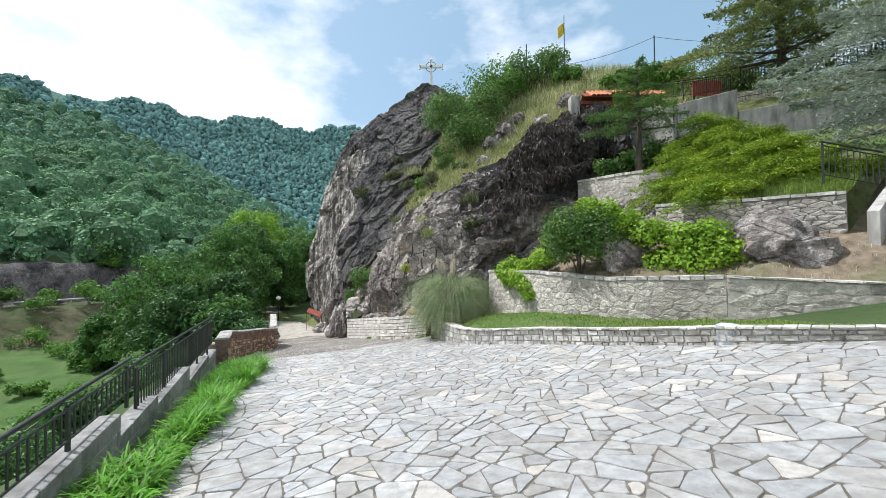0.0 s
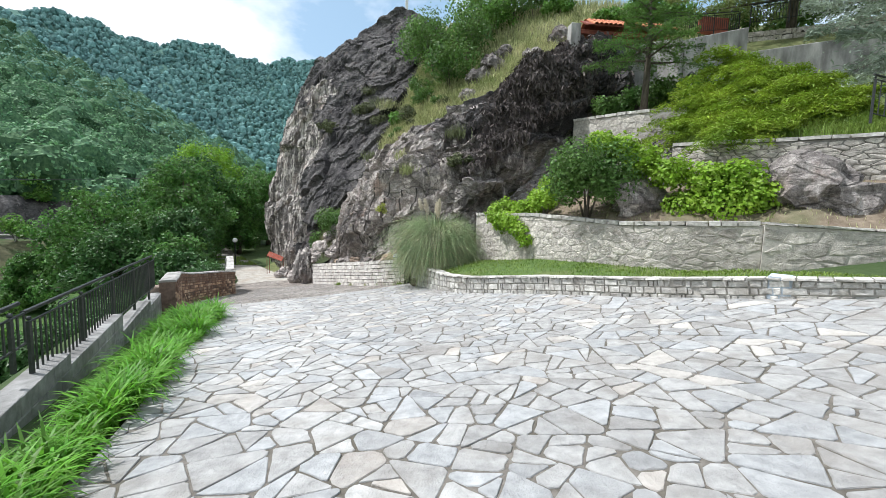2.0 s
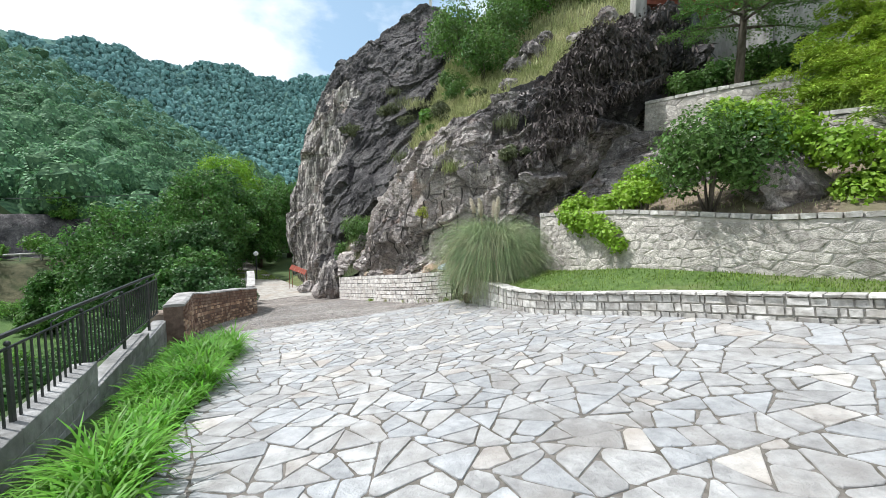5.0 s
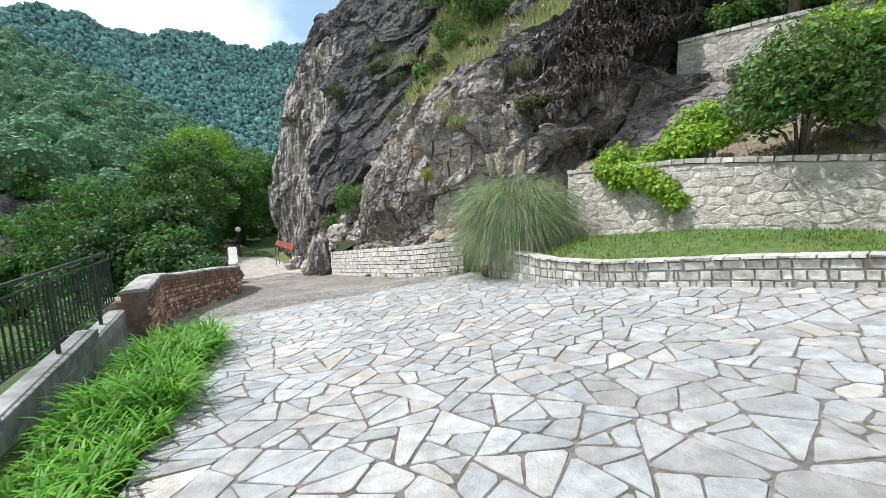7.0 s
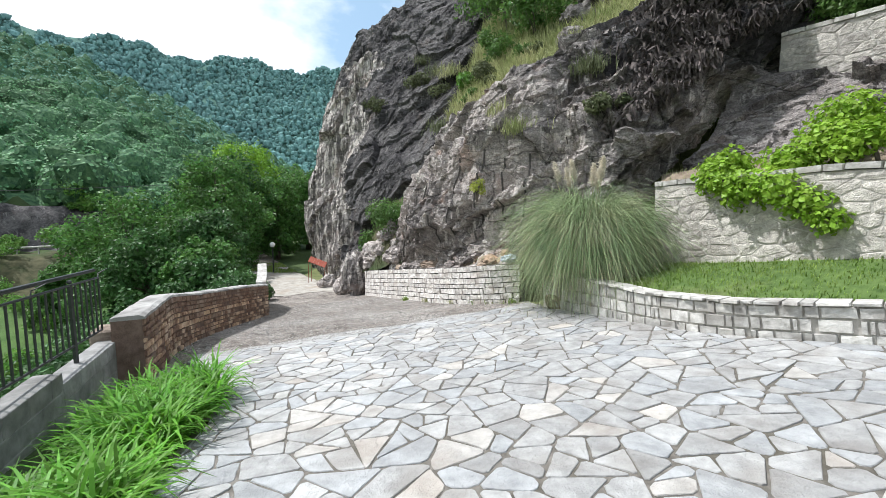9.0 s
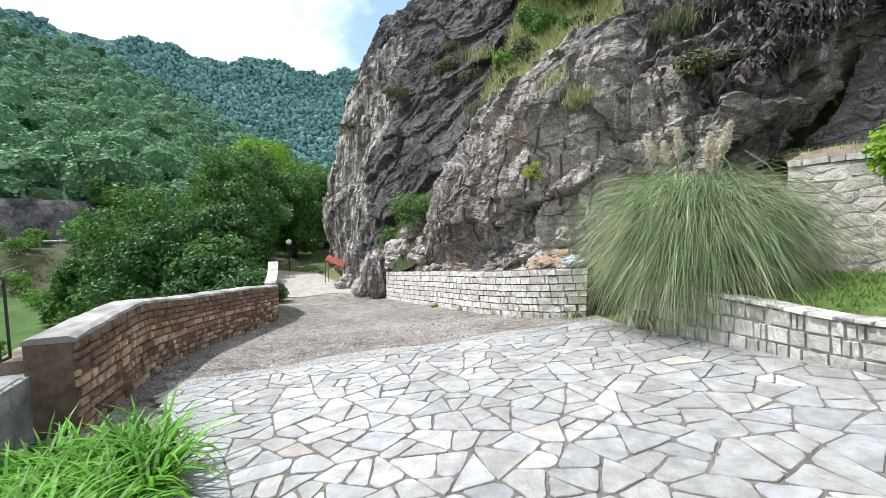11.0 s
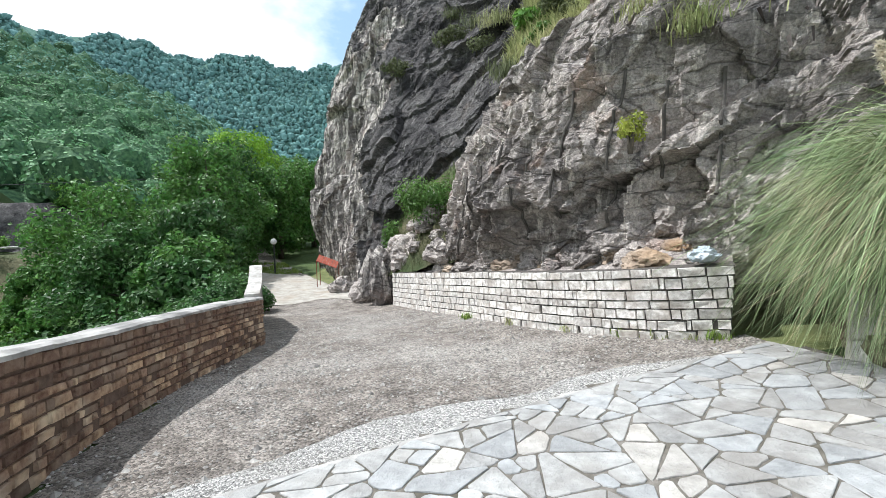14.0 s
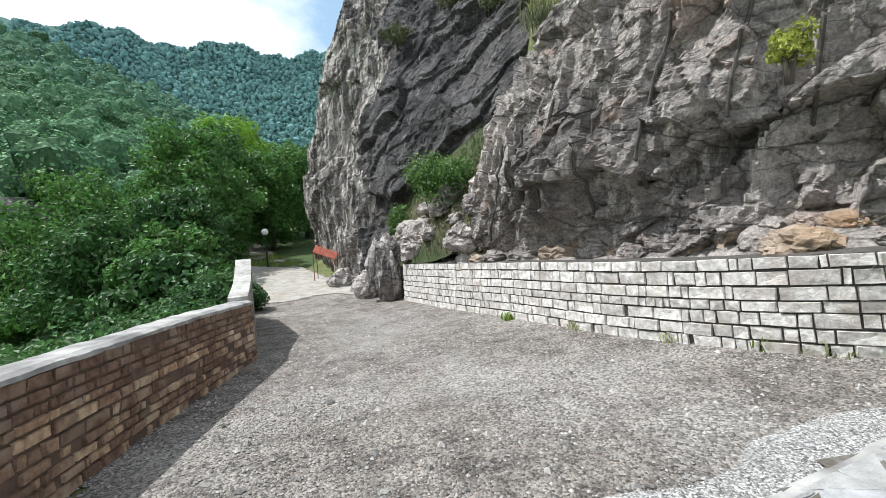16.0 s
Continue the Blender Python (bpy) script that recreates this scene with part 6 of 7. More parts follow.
path_grass()
for i, (x, y, s, h, dark) in enumerate([(1.2, 31.5, 2.0, 4.8, 1), (2.9, 30.2, 1.9, 4.4, 1), (4.0, 32.5, 1.9, 4.6, 0), (0.4, 34.5, 1.9, 4.2, 1), (2.0, 28.2, 1.5, 3.0, 1), (5.6, 33.5, 1.4, 2.4, 0), (7.2, 33.6, 1.8, 3.4, 1), (8.8, 34.0, 1.6, 3.4, 1), (10.0, 32.5, 1.1, 1.6, 0),
                                  (13.6, 27.0, 1.3, 2.2, 0), (14.8, 26.0, 1.3, 2.4, 0), (12.2, 29, 1.0, 1.4, 0), (17.5, 25, 1.6, 2.4, 1), (-8.3, 42.3, 0.9, 1.5, 1), (-4.6, 40.6, 0.5, 0.8, 1), (20, 24, 2.0, 3.0, 1), (-1.2, 28.4, 0.8, 1.0, 0)]):
    bush("hill_bush", (x, y, float(ground_z(x, y)) - 0.2), s, s, h, 500 + i, M_LEAFDARK if dark else M_LEAF, 2400, 0.10, "dark green bush on the hillside" if dark else "light green bush on the hillside", group="bushes on the hillside")


for i, (x, y, s, h) in enumerate([(-1.3, 26.6, 0.6, 0.8), (-0.6, 27.6, 0.8, 1.1), (0.3, 28.4, 0.9, 1.4), (-0.2, 26.2, 0.5, 0.6), (1.0, 27.0, 0.7, 0.8), (1.6, 26.0, 0.5, 0.6), (0.2, 30.0, 0.9, 1.5)]):
    bush("hill_scrub", (x, y, float(ground_z(x, y)) - 0.1), s, s, h, 560 + i, M_SCRUB if i % 2 else M_LEAFDARK, 1100, 0.07, "low green scrub among the hillside grass", "shrub", "scrub on the hillside", 8)


def tuft(name, place, r, h, n, material, seed, label, width=0.01):
    rng = np.random.default_rng(seed)
    p = np.array(place) + rng.normal(size=(n, 3)) * np.array([r, r, r * 0.25]) * 0.5
    v, f = blades(p, h, width, rng, 0.8, 0.5)
    tagged(new(name, mesh_from(name, v, f, material)), label, "plant", kind="stuff")


# plants rooted in the cliffs
def on_rock(grid, u, v, out=0.05):
    nu, nv = grid.shape[:2]
    return grid[int(u * (nu - 1)), int(v * (nv - 1))]


for i, (g, u, v, s, m, label) in enumerate([(RB, 0.50, 0.50, 0.45, M_DRYBLADE, "dry straw tuft on the rock ledge"), (RB, 0.42, 0.60, 0.4, M_DRYBLADE, "dry straw tuft on the rock ledge"), (RB, 0.60, 0.62, 0.5, M_SCRUB, "green tuft on the rock ledge"),
                                            (RA, 0.60, 0.66, 0.6, M_SCRUB, "green tuft in the gully"), (RA, 0.70, 0.60, 0.8, M_SCRUB, "green tuft in the gully"), (RA, 0.80, 0.55, 0.8, M_DRYBLADE, "dry tuft in the gully"), (RB, 0.12, 0.75, 0.6, M_SCRUB, "green tuft in the gully")]):
    tuft("rock_tuft", tuple(on_rock(g, u, v)), s, 0.5 * s + 0.15, 380, m, 600 + i, label)
# The gully foot bush takes the dark leaf to look backlit.
for i, (g, u, v, s, m, label) in enumerate([(RA, 0.46, 0.50, 1.0, M_SCRUB, "grey-green shrub clinging to the cliff"), (RA, 0.62, 0.56, 0.9, M_SCRUB, "grey-green shrub clinging to the cliff"), (RA, 0.62, 0.08, 1.0, M_LEAFDARK, "green bush in the gully foot, darkened as backlit"), (RA, 0.72, 0.50, 0.9, M_SCRUB, "grey-green shrub clinging to the cliff"),
                                            (RB, 0.66, 0.42, 0.5, M_SCRUB, "small grey-green shrub on the rock")]):
    q = on_rock(g, u, v)
    bush("cliff_shrub", (q[0], q[1], q[2] - 0.15), s, s, s * 1.1, 640 + i, m, 1300, 0.05 + 0.02 * s, label, "shrub", clumps=9)
# Darker leaf here stands in for these bushes being backlit.
bush("cliff_shrub", (-4.7, 27.6, -1.3), 1.35, 0.9, 2.4, 660, M_LEAFDARK, 5200, 0.055, "green bush at the foot of the gully, darkened as backlit", "shrub", clumps=22)
bush("cliff_shrub", (-6.2, 30.2, -2.1), 0.9, 0.8, 1.4, 661, M_LEAFDARK, 2600, 0.055, "green bush at the foot of the gully, darkened as backlit", "shrub")

# yellow-green sprig on the cut face
bush("cliff_sprig", (-1.72, 18.9, 0.75), 0.26, 0.22, 0.5, 665, M_SPRIG, 620, 0.03, "yellow-green sprig growing from the rock face", "plant", clumps=7)


# ---- pampas grass ----
def pampas(place, seed):
    rng = np.random.default_rng(seed)
    root = thing("pampas_grass", place, "large arching pampas grass clump with cream plumes", "plant")
    for nm, n, mat_p, lo, hi in (("green_blades", 13500, M_PAMPAS, 1.7, 3.3), ("dry_blades", 3600, M_STRAW, 1.4, 2.6)):
        a = rng.uniform(0, 2 * math.pi, n)
        d = np.stack([np.cos(a), np.sin(a), a * 0], 1)
        s = np.stack([-np.sin(a), np.cos(a), a * 0], 1)
        s = s + rng.normal(size=s.shape) * 0.5
        s /= np.linalg.norm(s, axis=1)[:, None]
        L = rng.uniform(lo, hi, n)
        th0 = np.abs(rng.normal(0, 0.24, n))
        turn_at = rng.uniform(0.34, 0.66, n)
        bend = rng.uniform(2.3, 3.05, n) - th0
        base = d * (0.62 * np.sqrt(rng.random(n)))[:, None]
        pts, cur = [base], base.copy()
        K = 7
        for k in range(K):
            th = th0 + bend / (1 + np.exp(-((k + 0.5) / K - turn_at) / 0.095))
            d = d + rng.normal(size=d.shape) * np.array([0.18, 0.18, 0.05])
            cur = cur + (d * np.sin(th)[:, None] + np.array([0, 0, 1]) * np.cos(th)[:, None]) * (L / K)[:, None]
            pts.append(cur.copy())
        w = np.array([1, 1, 1, 0.92, 0.85, 0.7, 0.45, 0.1]) * 0.005
        V = np.stack([np.stack([p - s * wk, p + s * wk], 1) for p, wk in zip(pts, w)], 1)
        V[..., :2] *= 0.70
        V[..., 2] = np.maximum(V[..., 2], -0.6)
        V = V.reshape(-1, 3)
        k0 = np.arange(n)[:, None] * (2 * (K + 1))
        F = np.concatenate([k0 + np.array([2 * k, 2 * k + 1, 2 * k + 3, 2 * k + 2]) for k in range(K)], 0)
        attach(nm, mesh_from(nm, V, F, mat_p), root)
    for k in range(6):
        a, r = rng.uniform(0, 6.28), rng.uniform(0.1, 0.45)
        h = rng.uniform(1.8, 2.15)
        tip = Vector((r * math.cos(a) * 1.5 - 0.25, r * math.sin(a) * 1.5 - 0.1, h))
        bm = bmesh.new()
        tube(bm, [(0.1 * math.cos(a), 0.1 * math.sin(a), 0), (tip.x * 0.6, tip.y * 0.6, h * 0.6), tip], [0.008, 0.007, 0.005], 5)
        stem = part("stem", bm, M_STRAW, root)
        n = 480
        t = rng.random(n)
        c = np.array([tip.x * 0.85, tip.y * 0.85, h - 0.12]) + np.array([tip.x * 0.2, tip.y * 0.2, 0.42]) * t[:, None]
        rad = 0.075 * np.sin(np.pi * (0.12 + 0.85 * t))
        p = c + rng.normal(size=(n, 3)) * rad[:, None] * 0.42
        up = np.tile(np.array([0.1, 0.1, 1.0]), (n, 1))
        v, f = leaves(p, rng.normal(size=(n, 3)) / 1.7, 0.05, rng, 0.14, 0.1)
        attach("plume", mesh_from("plume", v, f, M_PLUME), stem, "cream feathery plume")


pampas((0.40, 16.42, -1.0), 71)
boulder("soil_mound", (0.45, 16.75, -1.6), 0.8, 0.6, 0.42, 72, "low dry soil mound under the pampas grass", M_SOIL, 30)


# ---- vines and bushes above the lawn ----
def vine(name, blobs, n, size, seed, label):
    rng = np.random.default_rng(seed)
    root = thing(name, blobs[0][:3], label, "vine")
    o = np.array(blobs[0][:3])
    cs = [tuple(np.array(b[:3]) - o) for b in blobs]
    bm = bmesh.new()
    tube(bm, [(0, 0, -0.6)] + cs, [0.04] + [0.025] * (len(cs) - 1) + [0.008], 6)
    part("stem", bm, M_BARK, root, smooth=True)
    p, nn = blob_points(cs, [b[3] for b in blobs], n, rng, 0.45, 0.8)
    v, f = leaves(p, nn, size, rng, 0.85, 0.2)
    attach("foliage", mesh_from("foliage", v, f, M_LEAFLIME), root)


vine("vine", [(2.6, 15.4, 1.15, 0.45), (2.3, 15.2, 0.95, 0.42), (2.45, 14.8, 0.75, 0.42), (2.62, 14.3, 0.75, 0.42), (2.8, 13.9, 0.5, 0.36), (2.85, 13.6, 0.25, 0.26), (3.0, 14.5, 1.15, 0.4), (3.5, 14.4, 1.5, 0.45), (4.0, 14.6, 1.9, 0.5)], 9000, 0.040, 81, "lime green vine spilling over the wall")
vine("vine", [(5.9, 11.0, 1.3, 0.55), (6.4, 10.5, 1.35, 0.6), (6.9, 10.2, 1.5, 0.5), (6.2, 10.8, 1.95, 0.5), (6.7, 10.5, 2.0, 0.5), (7.2, 10.3, 1.75, 0.4), (5.6, 11.3, 2.1, 0.5), (5.2, 11.8, 2.45, 0.5), (4.8, 12.1, 2.75, 0.48), (4.4, 12.4, 2.95, 0.4)], 12000, 0.046, 82, "lime green grapevine sprawling over the bed")
bush("garden_bush", (4.05, 12.3, 0.95), 1.1, 0.95, 2.0, 83, M_LEAFDARK, 7500, 0.048, "rounded dark green shrub above the wall", clumps=18)
bush("garden_bush", (3.35, 13.4, 0.95), 0.5, 0.5, 0.75, 84, M_LEAFLIME, 1200, 0.05, "low lime green plant beside the shrub", clumps=8)


# ---- juniper ----
def conifer_pads(name, place, pads, n, material, seed, label, category, trunk=None, sprig=0.16):
    """Flat layered sprays of needles on limbs."""
    rng = np.random.default_rng(seed)
    root = thing(name, place, label, category)
    if trunk:
        bm = bmesh.new()
        tube(bm, trunk[0], trunk[1], 9)
        part("trunk", bm, M_BARK, root, smooth=True)
    P, N = [], []
    for (x, y, z, rx, ry, tilt) in pads:
        m = int(n * rx * ry / sum(p[3] * p[4] for p in pads))
        a, r = rng.uniform(0, 6.28, m), np.sqrt(rng.random(m)) * (1 + 0.25 * np.sin(5 * rng.uniform(0, 6.28)))
        q = np.stack([rx * r * np.cos(a), ry * r * np.sin(a), rng.normal(size=m) * 0.06 - 0.18 * r * r], 1)
        q[:, 2] += tilt * q[:, 0]
        P.append(q + np.array([x, y, z]))
        nn = np.stack([rng.normal(size=m) * 0.4, rng.normal(size=m) * 0.4, np.ones(m)], 1)
        N.append(nn / np.linalg.norm(nn, axis=1)[:, None])
    v, f = leaves(np.vstack(P), np.vstack(N), sprig, rng, 0.26, 0.15)
    attach("foliage", mesh_from("foliage", v, f, material), root)
    return root


rng_j = np.random.default_rng(91)
pads = []
for k in range(125):
    u, w = rng_j.random(), rng_j.random()
    x, y = -2.5 + 5.2 * u, -1.9 + 4.0 * w
    dome = 1 - 0.75 * (2 * u - 1.05) ** 2
    z = -0.5 + 0.66 * (y + 1.9) * dome + 0.22 * max(0, x + 1) + 0.85 * dome * rng_j.random()
    pads.append((x, y, z, rng_j.uniform(0.45, 1.0), rng_j.uniform(0.22, 0.4), rng_j.uniform(0.05, 0.28)))
conifer_pads("juniper", (9.5, 13.0, 3.5), pads, 60000, M_CONIFER, 92, "spreading yellow-green juniper on the bank", "shrub", ([(0, 0, -0.3), (0.2, 0, 0.5), (0.5, 0, 1.2)], [0.12, 0.09, 0.04]), 0.062)


def cedar(name, place, height, reach, levels, n, material, seed, label, low=0.25, sprig=0.15):
    rng = np.random.default_rng(seed)
    root = thing(name, place, label, "tree")
    bm = bmesh.new()
    tube(bm, [(0, 0, -0.3), (0.05, 0, height * 0.5), (0, 0.05, height)], [height * 0.022 + 0.04, height * 0.014 + 0.03, 0.02], 9)
    part("trunk", bm, M_BARK, root, smooth=True)
    P, N = [], []
    for k in range(levels):
        zf = low + (1 - low) * k / levels
        a = k * 2.399 + rng.uniform(-0.3, 0.3)
        L = reach * (1.05 - 0.8 * (zf - low) / (1 - low)) * rng.uniform(0.75, 1.1)
        d = np.array([math.cos(a), math.sin(a), 0])
        start = np.array([0, 0, zf * height])
        droop = rng.uniform(-0.05, 0.16)
        end = start + d * L + np.array([0, 0, -droop * L])
        bm = bmesh.new()
        tube(bm, [tuple(start), tuple((start + end) / 2 + np.array([0, 0, 0.05 * L])), tuple(end)], [0.012 * height * 0.6 + 0.015, 0.02, 0.006], 5)
        part("limb", bm, M_BARK, root, smooth=True)
        m = int(n / levels * L / reach * 1.4)
        t = rng.uniform(0.18, 1.02, m)
        side = rng.normal(size=m) * 0.26 * L * (1.05 - t)
        q = start + (end - start) * t[:, None] + np.outer(side, [-d[1], d[0], 0])
        q[:, 2] += 0.05 * L * np.sin(np.pi * t) + rng.normal(size=m) * 0.07 - np.abs(side) * 0.2
        P.append(q)
        nn = np.stack([rng.normal(size=m) * 0.4, rng.normal(size=m) * 0.4, np.ones(m)], 1)
        N.append(nn / np.linalg.norm(nn, axis=1)[:, None])
    v, f = leaves(np.vstack(P), np.vstack(N), sprig, rng, 0.24, 0.15)
    attach("foliage", mesh_from("foliage", v, f, material), root)
    return root


cedar("cedar_tree", (13.6, 10.6, 3.4), 11.0, 5.4, 70, 84000, M_CEDAR, 93, "blue-grey cedar with drooping layered branches", 0.14, 0.08)
cedar("cedar_tree", (16.6, 19.9, 8.6), 8.5, 5.6, 64, 40000, M_OLIVE, 94, "olive green cedar behind the stone wall", 0.28, 0.11)
cedar("conifer_tree", (8.1, 16.9, 4.8), 4.7, 2.5, 30, 15000, M_LEAFDARK, 95, "small dark cedar in front of the bell shelter", 0.40, 0.06)
cedar("cedar_tree", (21.0, 17.5, 7.5), 9.5, 4.4, 40, 20000, M_LEAFDARK, 96, "dark green cedar on the upper terrace", 0.25, 0.11)


# Dark bushes that also fill in for the shade behind the cedar.
for i, (x, y, z, s, h) in enumerate([(8.3, 17.9, 4.9, 0.9, 1.1), (9.3, 17.4, 5.0, 1.0, 1.3), (10.3, 17.0, 5.1, 0.8, 1.2), (7.5, 18.3, 4.9, 0.7, 0.9)]):
    bush("undergrowth", (x, y, z), s, s, h, 680 + i, M_LEAFDARK, 2600, 0.06, "dark undergrowth below the small cedar", group="undergrowth below the cedar")


# ---- bell shelter ----
def bell_shelter():
    root = thing("bell_shelter", (9.15, 20.9, 7.1), "open bell shelter with a terracotta tiled roof", "shelter")
    for x in (-1.4, 1.6):
        for y in (-0.55, 0.6):
            bm = bmesh.new()
            box(bm, x - 0.07, x + 0.07, y - 0.07, y + 0.07, -0.8, 2.15, None, 0.01)
            part("post", bm, M_WOOD, root)
    bm = bmesh.new()
    box(bm, -2.3, 2.0, -0.62, -0.48, 1.95, 2.12, None, 0.01)
    part("beam", bm, M_WOOD, root, "dark red timber beam")
    bm = bmesh.new()
    box(bm, -1.8, 2.0, 0.52, 0.66, 1.95, 2.12, None, 0.01)
    part("beam", bm, M_WOOD, root, "dark red timber beam")
    for side in (-1, 1):
        bm = bmesh.new()
        box(bm, -1.75, 2.05, -0.02, 1.0, 0, 0.05, Matrix.Translation((0, 0.02, 2.72)) @ Matrix.Rotation(math.pi if side < 0 else 0, 4, "Z") @ Matrix.Rotation(-0.52, 4, "X"))
        part("roof_board", bm, M_WOOD, root)
    bm = bmesh.new()
    L = 0.36
    for k in range(7):
        a0, a1 = math.pi * k / 6, math.pi * (k + 1) / 6
        if k < 6:
            p = [(0.10 * math.cos(a), y, 0.075 * math.sin(a)) for a in (a0, a1) for y in (0, L)]
            vs = [bm.verts.new(q) for q in p]
            bm.faces.new((vs[0], vs[2], vs[3], vs[1]))
    bmesh.ops.remove_doubles(bm, verts=bm.verts, dist=0.001)
    bmesh.ops.solidify(bm, geom=list(bm.faces), thickness=0.014)
    me = bpy.data.meshes.new("roof_tile")
    bm.to_mesh(me)
    bm.free()
    me.materials.append(M_TILE)
    for side in (-1, 1):
        for i in range(18):
            for j in range(3):
                ob = attach("roof_tile", me, root)
                ob.matrix_basis = Matrix.Translation((0, 0.0, 2.80)) @ Matrix.Rotation(math.pi if side < 0 else 0, 4, "Z") @ Matrix.Rotation(-0.52, 4, "X") @ Matrix.Translation((-1.75 + i * 0.215 if side > 0 else -2.0 + i * 0.215, j * 0.33, 0.0 - j * 0.012))


bell_shelter()


def bell(place, r, label):
    root = thing("bell", place, label, "bell", "bells in the shelter")
    bm = bmesh.new()
    lathe(bm, [(r * 1.0, 0), (r * 1.02, 0.03), (r * 0.86, 0.22 * r * 2), (r * 0.66, 0.6 * r * 2), (r * 0.55, 0.85 * r * 2), (r * 0.3, 0.98 * r * 2), (0.02, 1.0 * r * 2)], 24)
    part("bell_body", bm, M_BRONZE, root, smooth=True)
    bm = bmesh.new()
    tube(bm, [(0, 0, r * 2), (0, 0, 9.2 - place[2])], [0.02, 0.02], 6)
    part("hanger", bm, M_IRON, root)


bell((8.8, 20.35, 8.15), 0.34, "large dark bronze bell under the shelter roof")
bell((8.0, 20.35, 8.35), 0.22, "small bronze bell under the shelter roof")
bell((9.6, 20.35, 8.3), 0.24, "small bronze bell under the shelter roof")
pil = thing("concrete_pillar", (6.6, 20.3, 8.25), "short grey concrete pillar on the rock crest", "pillar")
bm = bmesh.new()
box(bm, -0.22, 0.22, -0.22, 0.22, -0.6, 1.15, None, 0.02)
part("pillar_body", bm, M_CONC, pil)


# ---- concrete walls, upper railing ----
def slab_wall(name, p0, p1, zb0, zb1, zt0, zt1, thick, label, material=None):
    d = Vector((p1[0] - p0[0], p1[1] - p0[1], 0)).normalized()
    n = Vector((-d.y, d.x, 0)) * thick
    a, b = Vector((*p0, 0)), Vector((*p1, 0))
    bm = bmesh.new()
    v = [bm.verts.new(q) for q in (a + Vector((0, 0, zb0)), b + Vector((0, 0, zb1)), b + Vector((0, 0, zt1)), a + Vector((0, 0, zt0)))]
    w = [bm.verts.new(q.co + n) for q in v]
    bm.faces.new(v)
    bm.faces.new(w[::-1])
    for k in range(4):
        j = (k + 1) % 4
        bm.faces.new((v[j], v[k], w[k], w[j]))
    bmesh.ops.recalc_face_normals(bm, faces=list(bm.faces))
    bmesh.ops.bevel(bm, geom=list(bm.edges), offset=0.02, segments=1, affect="EDGES")
    me = bpy.data.meshes.new(name)
    bm.to_mesh(me)
    bm.free()
    me.materials.append(material or M_CONC)
    return tagged(new(name, me), label, "wall", kind="structure")


slab_wall("concrete_wall", (10.9, 18.9), (13.4, 18.5), 6.2, 6.2, 8.5, 9.0, 0.4, "stained grey concrete retaining wall")
slab_wall("concrete_wall_low", (13.45, 18.5), (21.0, 15.2), 5.8, 5.0, 8.0, 8.6, 0.4, "low sloping concrete terrace wall")
slab_wall("concrete_wall_side", (10.9, 18.95), (9.7, 20.9), 6.2, 6.6, 8.5, 8.9, 0.3, "concrete side wall of the terrace")
up = stone_wall("terrace_wall_top", "rubble stone wall under the upper railing", [(13.6, 20.6), (17.5, 19.2), (22, 17.4)], along([7.4, 7.4, 7.6]), along([9.5, 9.7, 10.2]), 0.4, 1, M_JOINT, M_STONE, 9, 0.4, 0.2, 28, rough=0.25, jitter=0.4, limit=150)
strip("upper_terrace", [(10.9, 19.2, 8.4), (13.5, 18.8, 8.0), (17, 17.2, 8.2), (21.5, 15.3, 8.5)], [(11.2, 22.0, 9.4), (14, 21.0, 9.4), (18, 19.6, 9.6), (22.5, 17.8, 10.0)], 40, 14, M_DRYHILL, "upper terrace ground", "ground", 0.05, 0, 12)
railing("upper_railing", "thin dark iron railing on the upper terrace", (11.2, 20.9), (14.4, 20.3), 10.3, 10.5, 0.95, 36, 5)
railing("upper_railing", "thin dark iron railing on the upper terrace", (14.6, 19.9), (21.5, 17.3), 10.6, 11.1, 0.95, 60, 6)
board = thing("red_board", (13.6, 20.9, 9.3), "faded red board on the upper railing", "board")
bm = bmesh.new()
box(bm, -0.75, 0.75, -0.03, 0.03, 0.35, 1.15, None, 0.01)
part("panel", bm, M_REDPAINT, board)
bm = bmesh.new()
box(bm, -0.7, -0.62, -0.03, 0.03, -0.4, 0.4, None)
part("leg", bm, M_IRON, board)
bm = bmesh.new()
box(bm, 0.62, 0.7, -0.03, 0.03, -0.4, 0.4, None)
part("leg", bm, M_IRON, board)


# ---- garden stairs ----
def stairs():
    root = thing("garden_stairs", (9.75, 9.15, 1.95), "grey concrete garden stairs up the bank", "stairs", kind="structure")
    d = Vector((0.86, 0.5, 0)).normalized()
    m = Matrix((Vector((d.y, -d.x, 0)), d, Vector((0, 0, 1)))).transposed().to_4x4()
    for k in range(12):
        bm = bmesh.new()
        box(bm, 0, 1.7, k * 0.32, k * 0.32 + 0.36, -0.4, 0.18 * (k + 1), m, 0.012)
        part("step", bm, M_CONC, root)
    bm = bmesh.new()
    v = []
    for x in (-0.2, 0.0):
        v += [bm.verts.new(m @ Vector(q)) for q in ((x, -0.4, -0.5), (x, 4.2, -0.5), (x, 4.2, 2.7), (x, -0.4, 0.45))]
    bm.faces.new(v[:4][::-1])
    bm.faces.new(v[4:])
    for k in range(4):
        j = (k + 1) % 4
        bm.faces.new((v[k], v[j], v[4 + j], v[4 + k]))
    part("stringer", bm, M_CONC, root, "stained plastered stair side wall")


stairs()
railing("stair_railing", "black iron stair railing with crossed bars", (9.2, 10.0), (10.6, 9.9), 4.2, 3.9, 1.0, 10, 7)
railing("stair_railing", "black iron stair railing with crossed bars", (10.7, 9.85), (13.4, 11.4), 3.9, 5.3, 1.0, 20, 8)


